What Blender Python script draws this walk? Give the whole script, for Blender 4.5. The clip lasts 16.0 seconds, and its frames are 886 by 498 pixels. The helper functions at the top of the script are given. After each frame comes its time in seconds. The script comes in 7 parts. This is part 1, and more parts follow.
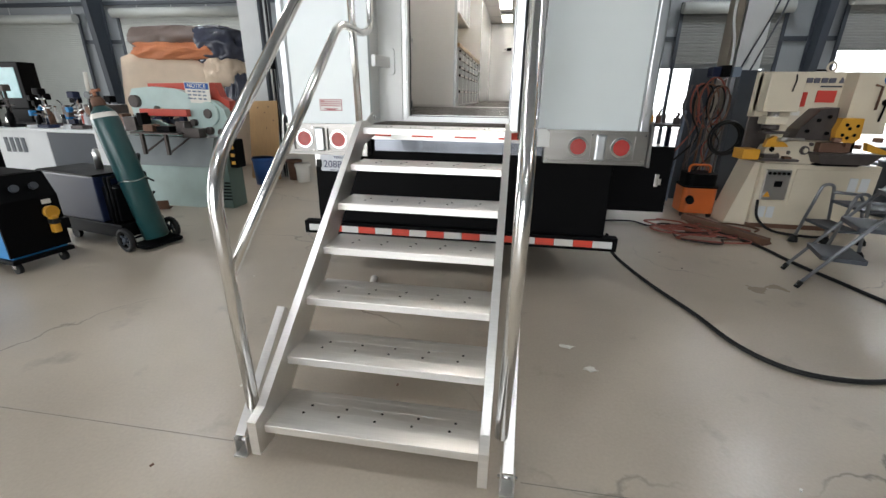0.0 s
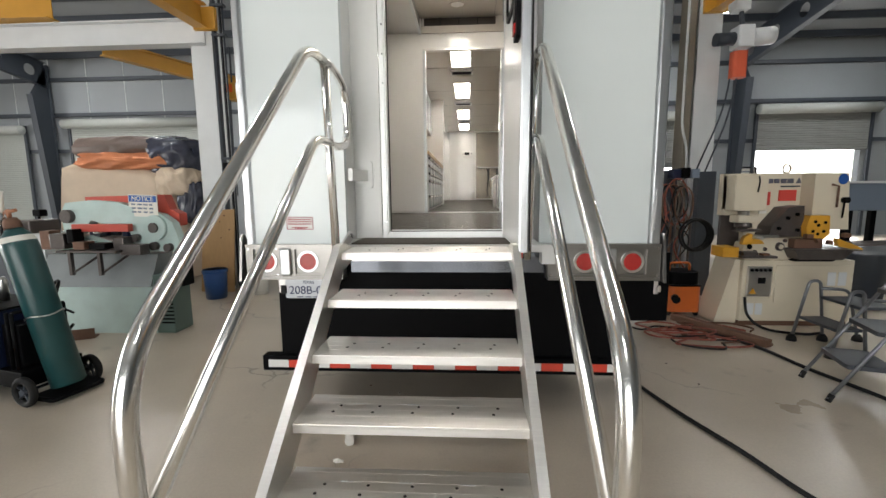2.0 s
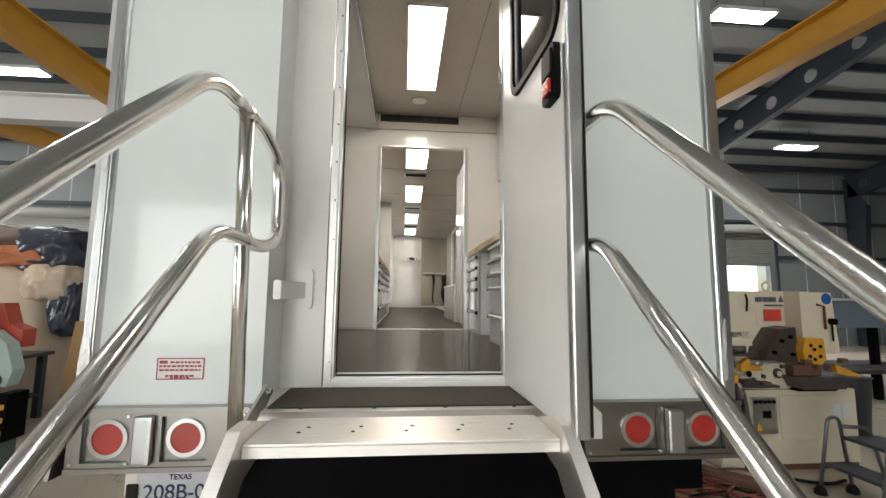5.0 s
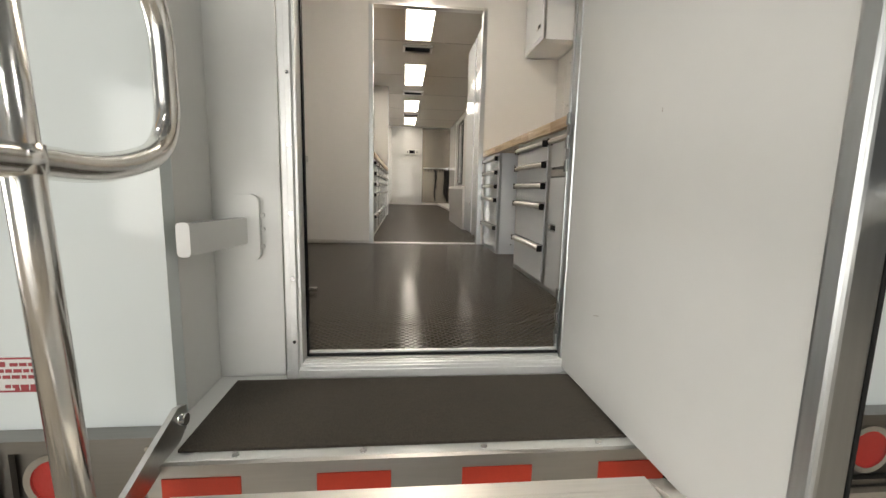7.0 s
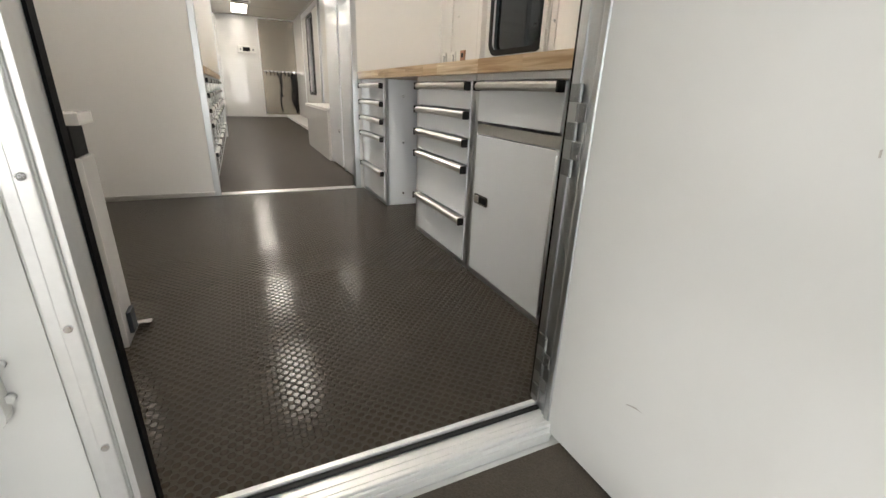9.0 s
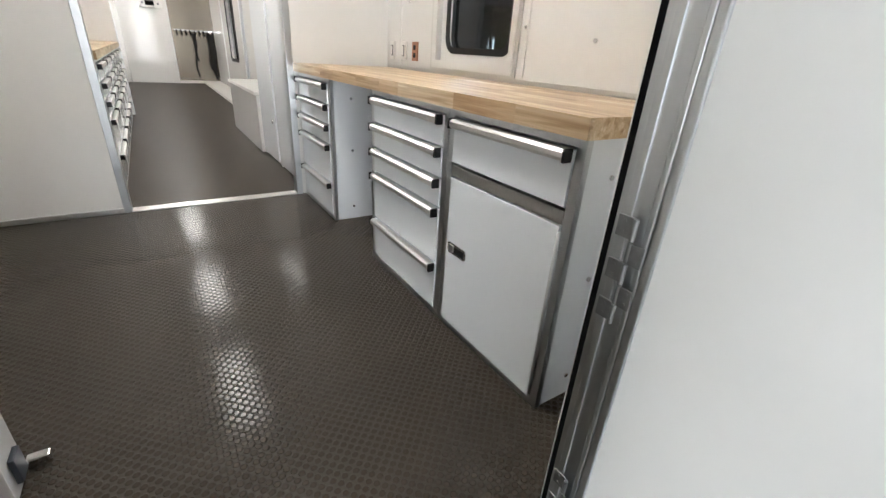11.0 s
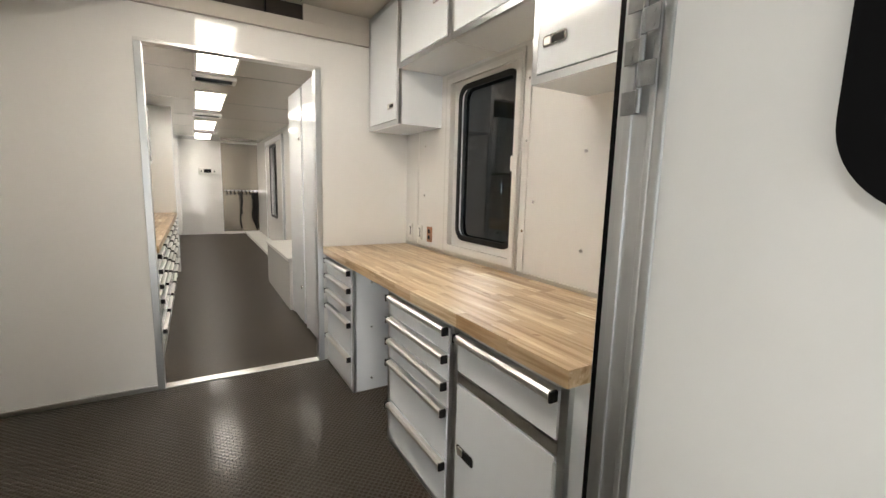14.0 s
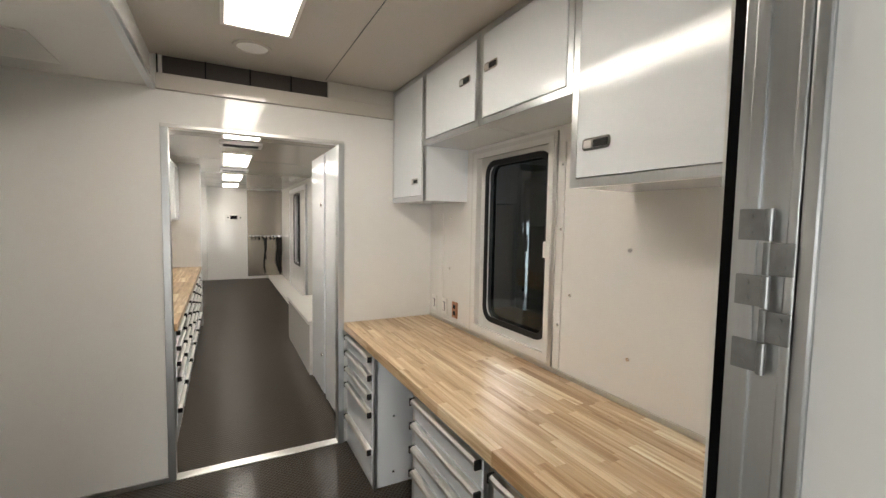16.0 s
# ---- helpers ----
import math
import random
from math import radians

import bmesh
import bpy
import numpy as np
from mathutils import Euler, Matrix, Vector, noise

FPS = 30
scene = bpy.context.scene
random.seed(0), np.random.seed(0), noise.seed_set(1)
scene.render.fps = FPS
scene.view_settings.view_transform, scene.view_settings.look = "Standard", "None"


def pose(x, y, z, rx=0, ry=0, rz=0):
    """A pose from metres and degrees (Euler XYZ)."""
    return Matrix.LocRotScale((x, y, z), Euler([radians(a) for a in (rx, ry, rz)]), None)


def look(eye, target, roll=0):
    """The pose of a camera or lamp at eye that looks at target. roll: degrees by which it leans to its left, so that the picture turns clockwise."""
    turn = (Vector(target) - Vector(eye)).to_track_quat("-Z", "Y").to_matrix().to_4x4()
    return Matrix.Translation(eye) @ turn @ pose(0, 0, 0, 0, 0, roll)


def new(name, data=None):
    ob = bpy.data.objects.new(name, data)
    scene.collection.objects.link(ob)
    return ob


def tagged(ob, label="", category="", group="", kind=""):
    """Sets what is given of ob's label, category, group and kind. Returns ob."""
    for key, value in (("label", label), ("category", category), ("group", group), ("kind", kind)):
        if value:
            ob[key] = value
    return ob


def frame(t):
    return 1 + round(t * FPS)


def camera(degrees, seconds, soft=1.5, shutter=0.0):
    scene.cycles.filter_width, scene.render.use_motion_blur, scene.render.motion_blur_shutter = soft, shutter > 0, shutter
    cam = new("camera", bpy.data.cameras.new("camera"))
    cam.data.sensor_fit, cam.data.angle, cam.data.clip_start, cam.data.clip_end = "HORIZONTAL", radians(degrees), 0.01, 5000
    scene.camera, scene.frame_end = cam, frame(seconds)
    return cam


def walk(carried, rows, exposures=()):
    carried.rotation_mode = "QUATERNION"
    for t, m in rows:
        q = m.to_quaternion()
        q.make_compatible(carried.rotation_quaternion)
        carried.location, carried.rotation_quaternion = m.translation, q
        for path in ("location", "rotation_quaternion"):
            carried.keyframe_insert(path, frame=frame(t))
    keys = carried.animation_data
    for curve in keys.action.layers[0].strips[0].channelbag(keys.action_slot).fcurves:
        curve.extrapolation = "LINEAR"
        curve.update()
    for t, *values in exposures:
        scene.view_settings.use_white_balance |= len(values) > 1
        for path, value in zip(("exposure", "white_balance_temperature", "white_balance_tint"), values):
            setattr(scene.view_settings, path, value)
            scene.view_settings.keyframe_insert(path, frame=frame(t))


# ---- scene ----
cam = camera(92.9, 16.0)
PATH = [
    (0, (-0.029, -0.376, 1.514), (-0.32, 1.48, 0.827), 0.8),
    (0.5, (-0.068, -0.314, 1.553), (-0.329, 1.593, 1.011), 0.8),
    (1, (-0.126, -0.185, 1.604), (-0.321, 1.757, 1.167), 0.7),
    (1.5, (-0.2, -0.055, 1.619), (-0.374, 1.907, 1.271), 0.1),
    (2, (-0.315, 0.129, 1.626), (-0.431, 2.108, 1.36), -0.5),
    (2.5, (-0.438, 0.345, 1.638), (-0.47, 2.334, 1.43), -0.9),
    (3, (-0.476, 0.566, 1.646), (-0.458, 2.563, 1.554), -0.9),
    (3.5, (-0.492, 0.764, 1.7), (-0.432, 2.76, 1.819), -0.6),
    (3.7, (-0.501, 0.81, 1.722), (-0.427, 2.798, 1.923), -0.7),
    (5.8, (-0.568, 1.348, 1.733), (-0.358, 3.324, 1.958), 1.3),
    (6, (-0.544, 1.436, 1.759), (-0.338, 3.419, 1.918), 1.3),
    (6.5, (-0.545, 1.656, 1.785), (-0.352, 3.645, 1.733), 1.6),
    (7, (-0.577, 1.878, 1.88), (-0.387, 3.849, 1.593), 1.3),
    (7.5, (-0.564, 2.069, 1.931), (-0.37, 4.022, 1.544), 0.9),
    (8, (-0.571, 2.233, 1.992), (-0.243, 4.153, 1.539), 0.8),
    (8.5, (-0.655, 2.415, 2.028), (-0.062, 4.226, 1.419), 0.4),
    (9, (-0.67, 2.501, 2.091), (0.136, 4.195, 1.398), 2.2),
    (9.2, (-0.668, 2.543, 2.1), (0.198, 4.198, 1.387), 2.7),
    (11.3, (-0.626, 2.869, 2.348), (0.413, 4.36, 1.511), 4.2),
    (11.5, (-0.625, 2.874, 2.363), (0.427, 4.368, 1.549), 4.3),
    (12, (-0.62, 2.876, 2.412), (0.457, 4.407, 1.708), 4.2),
    (12.5, (-0.611, 2.862, 2.475), (0.465, 4.445, 1.895), 3.5),
    (13, (-0.614, 2.834, 2.538), (0.453, 4.455, 2.057), 2.5),
    (13.5, (-0.624, 2.801, 2.589), (0.41, 4.469, 2.207), 1.9),
    (14, (-0.63, 2.767, 2.656), (0.375, 4.473, 2.37), 1.5),
    (14.5, (-0.634, 2.809, 2.72), (0.356, 4.534, 2.508), 1.5),
    (15, (-0.648, 2.874, 2.842), (0.342, 4.603, 2.669), 1.6),
    (15.5, (-0.627, 2.896, 2.914), (0.366, 4.625, 2.758), 1.6),
    (16, (-0.583, 2.937, 2.929), (0.343, 4.705, 2.796), 1.0),
]
walk(cam, [(t, look(eye, target, roll)) for t, eye, target, roll in PATH],
     [(0, 0.2, 6350, 10), (1.0, 0.2, 6600, 10), (3.5, 0.2, 6700, 10), (6, 0.0, 6900, 10), (8, 0.22, 7050, 10), (8.5, 0.36, 6950, 10), (9, 0.46, 6700, 10),
      (11.5, 0.78, 6150, 10), (12.0, 0.66, 6250, 10), (12.5, 0.5, 6400, 10), (14, 0.38, 6750, 10), (15, 0.22, 6750, 10), (16, 0.17, 6700, 10)])

# ---- world and large lights ----
F = 1.356          # trailer floor height above the shop floor
world = bpy.data.worlds.new("sky")
world.use_nodes = True
wn = world.node_tree.nodes
sky = wn.new("ShaderNodeTexSky")
sky.sky_type, sky.sun_disc = "NISHITA", False
sky.sun_elevation, sky.sun_rotation = radians(52), radians(150)
wn["Background"].inputs["Strength"].default_value = 0.14
world.node_tree.links.new(sky.outputs["Color"], wn["Background"].inputs["Color"])
scene.world = world
sun_data = bpy.data.lights.new("sun", "SUN")
sun_data.energy, sun_data.angle, sun_data.color = 4.0, radians(0.53), (1.0, 0.95, 0.88)
sun_ob = new("sun", sun_data)
sun_ob.matrix_world = look((6, -10, 20), (0, 0, 0))


def area(name, m, w, h, watts, colour=(1, 1, 1)):
    d = bpy.data.lights.new(name, "AREA")
    d.shape, d.size, d.size_y, d.energy, d.color = "RECTANGLE", w, h, watts, colour
    ob = new(name, d)
    ob.matrix_world = m
    return ob


# daylight through the open bay door behind the walk and the half-open roll-up doors
# added fill lamp in an unseen west opening, lights the door leaf and machines
area("west_daylight", look((-23.6, 1.0, 2.4), (0, 1.0, 2.0)), 9.0, 4.4, 1550, (0.985, 0.985, 0.97))
area("bay_daylight", look((-4.25, -9.8, 2.4), (-4.25, 0, 2.2)), 10.0, 4.4, 700, (0.985, 0.985, 0.98))
area("door_daylight", look((11.4, 15.7, 1.5), (8.0, 0, 0.6)), 3.4, 2.8, 210, (0.97, 0.985, 1.0))


# ---- materials ----
def material(name, colour, rough=0.5, metal=0.0, var=0.12, scale=6.0, fine=0.06, bump=0.03, grain=180.0,
             stretch=(1, 1, 1), rand=0.0, coat=0.0, emit=0.0, rvar=0.1, spec=0.5):
    m = bpy.data.materials.new(name)
    m.use_nodes = True
    nt = m.node_tree
    n, l = nt.nodes, nt.links
    b = n["Principled BSDF"]
    b.inputs["Metallic"].default_value = metal
    b.inputs["Coat Weight"].default_value = coat
    b.inputs["Specular IOR Level"].default_value = spec
    b.inputs["Coat Roughness"].default_value = 0.08
    tc = n.new("ShaderNodeTexCoord")
    mp = n.new("ShaderNodeMapping")
    mp.inputs["Scale"].default_value = stretch
    l.new(tc.outputs["Object"], mp.inputs["Vector"])
    big, small = n.new("ShaderNodeTexNoise"), n.new("ShaderNodeTexNoise")
    big.inputs["Scale"].default_value, big.inputs["Detail"].default_value = scale, 5
    small.inputs["Scale"].default_value, small.inputs["Detail"].default_value = grain, 3
    for t in (big, small):
        l.new(mp.outputs["Vector"], t.inputs["Vector"])
    # brightness factor = 1 + var*(big-.5)*2 + fine*(small-.5)*2 + rand*(random-.5)*2
    def madd(src, k, base):
        a = n.new("ShaderNodeMath")
        a.operation = "MULTIPLY_ADD"
        l.new(src, a.inputs[0])
        a.inputs[1].default_value = 2 * k
        if isinstance(base, float):
            a.inputs[2].default_value = base
        else:
            l.new(base, a.inputs[2])
        return a.outputs[0]
    f = madd(big.outputs["Fac"], var, 1.0 - var - fine - rand)
    f = madd(small.outputs["Fac"], fine, f)
    if rand:
        oi = n.new("ShaderNodeObjectInfo")
        f = madd(oi.outputs["Random"], rand, f)
    mix = n.new("ShaderNodeVectorMath")
    mix.operation = "SCALE"
    mix.inputs[0].default_value = colour
    l.new(f, mix.inputs["Scale"])
    l.new(mix.outputs["Vector"], b.inputs["Base Color"])
    r = madd(big.outputs["Fac"], rvar * rough, rough - rvar * rough)
    l.new(r, b.inputs["Roughness"])
    if bump:
        bp = n.new("ShaderNodeBump")
        bp.inputs["Strength"].default_value, bp.inputs["Distance"].default_value = bump, 0.01
        l.new(small.outputs["Fac"], bp.inputs["Height"])
        l.new(bp.outputs["Normal"], b.inputs["Normal"])
    if emit:
        b.inputs["Emission Color"].default_value = (*colour, 1)
        b.inputs["Emission Strength"].default_value = emit
    return m


def coin_rubber(name="coin_rubber", top=0.14, base=0.52, spec=0.26):
    """Dark rubber flooring with rows of small raised coins."""
    m = material(name, (0.047, 0.038, 0.028), 0.3, spec=spec, var=0.2, scale=2.2, fine=0.1, bump=0)
    n, l = m.node_tree.nodes, m.node_tree.links
    b = n["Principled BSDF"]
    tc = n.new("ShaderNodeTexCoord")
    mp = n.new("ShaderNodeMapping")
    mp.inputs["Rotation"].default_value = (0, 0, radians(45))
    mp.inputs["Scale"].default_value = (48, 48, 0.0)
    l.new(tc.outputs["Object"], mp.inputs["Vector"])
    vo = n.new("ShaderNodeTexVoronoi")
    vo.inputs["Scale"].default_value, vo.inputs["Randomness"].default_value = 1.0, 0.0
    l.new(mp.outputs["Vector"], vo.inputs["Vector"])
    mr = n.new("ShaderNodeMapRange")
    mr.interpolation_type = "SMOOTHSTEP"
    mr.inputs["From Min"].default_value, mr.inputs["From Max"].default_value = 0.34, 0.44
    mr.inputs["To Min"].default_value, mr.inputs["To Max"].default_value = 1.0, 0.0
    l.new(vo.outputs["Distance"], mr.inputs["Value"])
    bp = n.new("ShaderNodeBump")
    bp.inputs["Strength"].default_value, bp.inputs["Distance"].default_value = 0.9, 0.0034
    l.new(mr.outputs["Result"], bp.inputs["Height"])
    l.new(bp.outputs["Normal"], b.inputs["Normal"])
    rr = n.new("ShaderNodeMapRange")
    rr.inputs["To Min"].default_value, rr.inputs["To Max"].default_value = base, top
    l.new(mr.outputs["Result"], rr.inputs["Value"])
    l.new(rr.outputs["Result"], b.inputs["Roughness"])
    return m


def concrete_floor():
    """Worn polished concrete with hairline cracks and old spills."""
    m = material("shop_concrete", (0.485, 0.42, 0.336), 0.32, var=0.26, scale=1.1, fine=0.1, bump=0.05, grain=60, rvar=0.35)
    n, l = m.node_tree.nodes, m.node_tree.links
    b = n["Principled BSDF"]
    base = b.inputs["Base Color"].links[0].from_socket
    tc = n.new("ShaderNodeTexCoord")
    warp = n.new("ShaderNodeTexNoise")
    warp.inputs["Scale"].default_value, warp.inputs["Detail"].default_value = 1.6, 6
    l.new(tc.outputs["Object"], warp.inputs["Vector"])
    add = n.new("ShaderNodeMix")
    add.data_type = "VECTOR"
    add.inputs["Factor"].default_value = 0.45
    l.new(tc.outputs["Object"], add.inputs[4])
    l.new(warp.outputs["Color"], add.inputs[5])
    vo = n.new("ShaderNodeTexVoronoi")
    vo.feature = "DISTANCE_TO_EDGE"
    vo.inputs["Scale"].default_value = 0.75
    l.new(add.outputs[1], vo.inputs["Vector"])
    mr = n.new("ShaderNodeMapRange")
    mr.inputs["From Min"].default_value, mr.inputs["From Max"].default_value = 0.0, 0.006
    mr.inputs["To Min"].default_value, mr.inputs["To Max"].default_value = 0.45, 1.0
    l.new(vo.outputs["Distance"], mr.inputs["Value"])
    # cracks come and go, old spills darken the slab here and there
    gate = n.new("ShaderNodeTexNoise")
    gate.inputs["Scale"].default_value = 0.55
    l.new(tc.outputs["Object"], gate.inputs["Vector"])
    g = n.new("ShaderNodeMapRange")
    g.inputs["From Min"].default_value, g.inputs["From Max"].default_value = 0.45, 0.55
    l.new(gate.outputs["Fac"], g.inputs["Value"])
    mixc = n.new("ShaderNodeMix")
    l.new(g.outputs["Result"], mixc.inputs["Factor"])
    mixc.inputs[2].default_value = 1.0
    l.new(mr.outputs["Result"], mixc.inputs[3])
    spot = n.new("ShaderNodeTexNoise")
    spot.inputs["Scale"].default_value, spot.inputs["Detail"].default_value = 3.2, 8
    l.new(tc.outputs["Object"], spot.inputs["Vector"])
    s = n.new("ShaderNodeMapRange")
    s.inputs["From Min"].default_value, s.inputs["From Max"].default_value = 0.63, 0.76
    s.inputs["To Min"].default_value, s.inputs["To Max"].default_value = 1.0, 0.72
    l.new(spot.outputs["Fac"], s.inputs["Value"])
    mul = n.new("ShaderNodeMath")
    mul.operation = "MULTIPLY"
    l.new(mixc.outputs[0], mul.inputs[0])
    l.new(s.outputs["Result"], mul.inputs[1])
    sc = n.new("ShaderNodeVectorMath")
    sc.operation = "SCALE"
    l.new(base, sc.inputs[0])
    l.new(mul.outputs[0], sc.inputs["Scale"])
    l.new(sc.outputs["Vector"], b.inputs["Base Color"])
    return m


def butcher_block():
    """Oiled hardwood staves, each with its own tone, streaks and the odd knot."""
    m = bpy.data.materials.new("butcher_block")
    m.use_nodes = True
    n, l = m.node_tree.nodes, m.node_tree.links
    b = n["Principled BSDF"]
    b.inputs["Roughness"].default_value = 0.34
    tc, oi = n.new("ShaderNodeTexCoord"), n.new("ShaderNodeObjectInfo")
    off = n.new("ShaderNodeVectorMath")
    off.operation = "SCALE"
    off.inputs[0].default_value = (37.0, 91.0, 13.0)
    l.new(oi.outputs["Random"], off.inputs["Scale"])
    add = n.new("ShaderNodeVectorMath")
    l.new(tc.outputs["Object"], add.inputs[0])
    l.new(off.outputs["Vector"], add.inputs[1])

    def noise_at(scale, detail, dist=0.0):
        mp = n.new("ShaderNodeMapping")
        mp.inputs["Scale"].default_value = scale
        l.new(add.outputs["Vector"], mp.inputs["Vector"])
        t = n.new("ShaderNodeTexNoise")
        t.inputs["Scale"].default_value, t.inputs["Detail"].default_value, t.inputs["Distortion"].default_value = 1.0, detail, dist
        l.new(mp.outputs["Vector"], t.inputs["Vector"])
        return t.outputs["Fac"]

    def ramp(src, stops):
        r = n.new("ShaderNodeValToRGB")
        e = r.color_ramp.elements
        while len(e) < len(stops):
            e.new(0.5)
        for el, (p, c) in zip(e, stops):
            el.position, el.color = p, (*c, 1)
        l.new(src, r.inputs["Fac"])
        return r.outputs["Color"]

    def mix(kind, fac, a, c):
        x = n.new("ShaderNodeMix")
        x.data_type, x.blend_type = "RGBA", kind
        x.inputs[0].default_value = fac
        l.new(a, x.inputs[6])
        l.new(c, x.inputs[7])
        return x.outputs[2]

    tone = ramp(oi.outputs["Random"], [(0.0, (0.56, 0.40, 0.235)), (0.35, (0.62, 0.465, 0.29)), (0.62, (0.68, 0.53, 0.35)), (0.74, (0.44, 0.29, 0.155)), (0.84, (0.60, 0.45, 0.275)), (0.93, (0.82, 0.71, 0.53))])
    streak = ramp(noise_at((42, 1.6, 42), 4, 0.6), [(0.34, (0.66, 0.56, 0.45)), (0.46, (0.95, 0.92, 0.87)), (0.56, (1.0, 1.0, 1.0)), (0.64, (1.2, 1.3, 1.45))])
    grain = ramp(noise_at((260, 7, 260), 3), [(0.3, (0.86, 0.83, 0.78)), (0.6, (1.04, 1.04, 1.05))])
    knot = ramp(noise_at((17, 9, 17), 2, 0.4), [(0.70, (1, 1, 1)), (0.76, (0.62, 0.48, 0.36))])
    col = mix("MULTIPLY", 1.0, mix("MULTIPLY", 1.0, mix("MULTIPLY", 1.0, tone, streak), grain), knot)
    l.new(col, b.inputs["Base Color"])
    return m


def glass(name, tint=(0.9, 0.95, 0.95), rough=0.0):
    m = bpy.data.materials.new(name)
    m.use_nodes = True
    b = m.node_tree.nodes["Principled BSDF"]
    b.inputs["Base Color"].default_value = (*tint, 1)
    b.inputs["Transmission Weight"].default_value = 1.0
    b.inputs["Roughness"].default_value = rough
    b.inputs["IOR"].default_value = 1.45
    return m


CONC = concrete_floor()
CONCJOINT = material("joint_filler", (0.25, 0.225, 0.195), 0.7, var=0.4, scale=6, fine=0.2)
RUBBER = coin_rubber()
RUBBERC = coin_rubber("corridor_rubber", 0.3, 0.6, 0.17)
SHELL = material("trailer_gloss_white", (0.73, 0.785, 0.785), 0.09, var=0.02, scale=1.5, fine=0.01, bump=0.01, grain=9)
PORCHW = material("porch_white", (0.78, 0.785, 0.765), 0.2, var=0.03, scale=2, fine=0.02, bump=0.02, grain=30)
PANEL = material("interior_white_panel", (0.755, 0.745, 0.725), 0.075, var=0.02, scale=2, fine=0.015, bump=0.01, grain=14)
# off-white panel darkened: the ceiling's weak bounce light is put into its colour
CEILING = material("shaded_gloss_panel", (0.54, 0.505, 0.45), 0.08, var=0.03, scale=1.2, fine=0.01, bump=0.015, grain=6)
CABWHITE = material("powder_coat_white", (0.81, 0.845, 0.88), 0.075, var=0.02, scale=3, fine=0.02, bump=0.02, grain=300)
ALU = material("brushed_aluminium", (0.62, 0.61, 0.59), 0.34, 1.0, var=0.08, scale=5, fine=0.08, bump=0.03, grain=120, stretch=(0.06, 1, 1))
ALUV = material("brushed_aluminium_upright", (0.57, 0.59, 0.605), 0.3, 1.0, var=0.08, scale=5, fine=0.07, bump=0.03, grain=120, stretch=(1, 1, 0.06))
TREAD = material("mill_aluminium_tread", (0.84, 0.82, 0.785), 0.4, 1.0, var=0.1, scale=7, fine=0.09, bump=0.05, grain=140, stretch=(0.05, 1, 1))
POLISH = material("polished_aluminium_tube", (0.86, 0.85, 0.82), 0.2, 1.0, var=0.05, scale=6, fine=0.05, bump=0.012, grain=70, stretch=(1, 0.15, 0.15))
STEELWALL = material("stainless_wall_sheet", (0.27, 0.24, 0.20), 0.26, 1.0, var=0.1, scale=3, fine=0.06, bump=0.03, grain=160, stretch=(0.05, 1, 1))
GALV = material("galvanised_steel", (0.30, 0.31, 0.315), 0.42, 1.0, var=0.25, scale=40, fine=0.12, bump=0.04, grain=90)
STAINLESS = material("stainless_sheet", (0.29, 0.28, 0.265), 0.3, 1.0, var=0.2, scale=7, fine=0.06, bump=0.03, grain=160, stretch=(0.05, 1, 1))
FRAMEALU = material("satin_white_aluminium", (0.80, 0.805, 0.795), 0.36, 0.45, var=0.05, scale=5, fine=0.05, bump=0.02, grain=90)
CHROME = material("chrome", (0.75, 0.75, 0.75), 0.09, 1.0, var=0.03, fine=0.02, bump=0)
BLACK = material("black_paint", (0.0035, 0.0035, 0.004), 0.5, spec=0.06, var=0.25, scale=4, fine=0.1, bump=0.03, grain=90)
BLACKRUB = material("black_rubber", (0.011, 0.011, 0.011), 0.6, spec=0.25, var=0.2, scale=8, fine=0.15, bump=0.06)
MAT = material("grit_mat", (0.058, 0.048, 0.036), 0.8, var=0.25, scale=14, fine=0.6, bump=0.5, grain=260)
REDLENS = material("red_lens", (0.42, 0.026, 0.022), 0.22, var=0.06, scale=30, fine=0.1, bump=0.15, grain=240, coat=0.5)
REDTAPE = material("red_reflective_tape", (0.68, 0.07, 0.04), 0.3, var=0.08, scale=20, fine=0.1, bump=0.05, grain=300)
WHITETAPE = material("white_reflective_tape", (0.72, 0.72, 0.70), 0.3, var=0.06, scale=20, fine=0.1, bump=0.05, grain=300)
PLASTICW = material("white_plastic", (0.72, 0.71, 0.68), 0.35, var=0.03, fine=0.02)
COPPER = material("copper_plate", (0.42, 0.2, 0.12), 0.35, 0.6, var=0.15, scale=30)
WOOD = butcher_block()
PLY = material("plywood", (0.50, 0.31, 0.14), 0.6, var=0.2, scale=3, fine=0.12, bump=0.05, grain=40, stretch=(1, 1, 0.15))
WHITESTEEL = material("white_painted_steel", (0.62, 0.64, 0.65), 0.45, var=0.1, scale=3, fine=0.06, bump=0.04)
GREYSTEEL = material("grey_primer_steel", (0.036, 0.044, 0.057), 0.5, var=0.15, scale=3, fine=0.08, bump=0.05)
YELLOW = material("crane_yellow", (0.55, 0.28, 0.035), 0.45, var=0.15, scale=4, fine=0.08, bump=0.04)
WALLSHEET = material("insulated_wall_sheet", (0.25, 0.27, 0.285), 0.6, var=0.08, scale=1.1, fine=0.05, bump=0.06, grain=20)
ROOFSHEET = material("roof_insulation", (0.27, 0.29, 0.31), 0.6, var=0.1, scale=1.2, fine=0.05, bump=0.08, grain=16)
ROLLDOOR = material("roll_door_slats", (0.40, 0.42, 0.40), 0.5, var=0.08, scale=2, fine=0.05, bump=0.03)
LED = material("led_diffuser", (1.0, 0.93, 0.84), 0.5, var=0, fine=0, bump=0, emit=19.0)
LEDC = material("led_diffuser_corridor", (1.0, 0.94, 0.86), 0.5, var=0, fine=0, bump=0, emit=13.5)
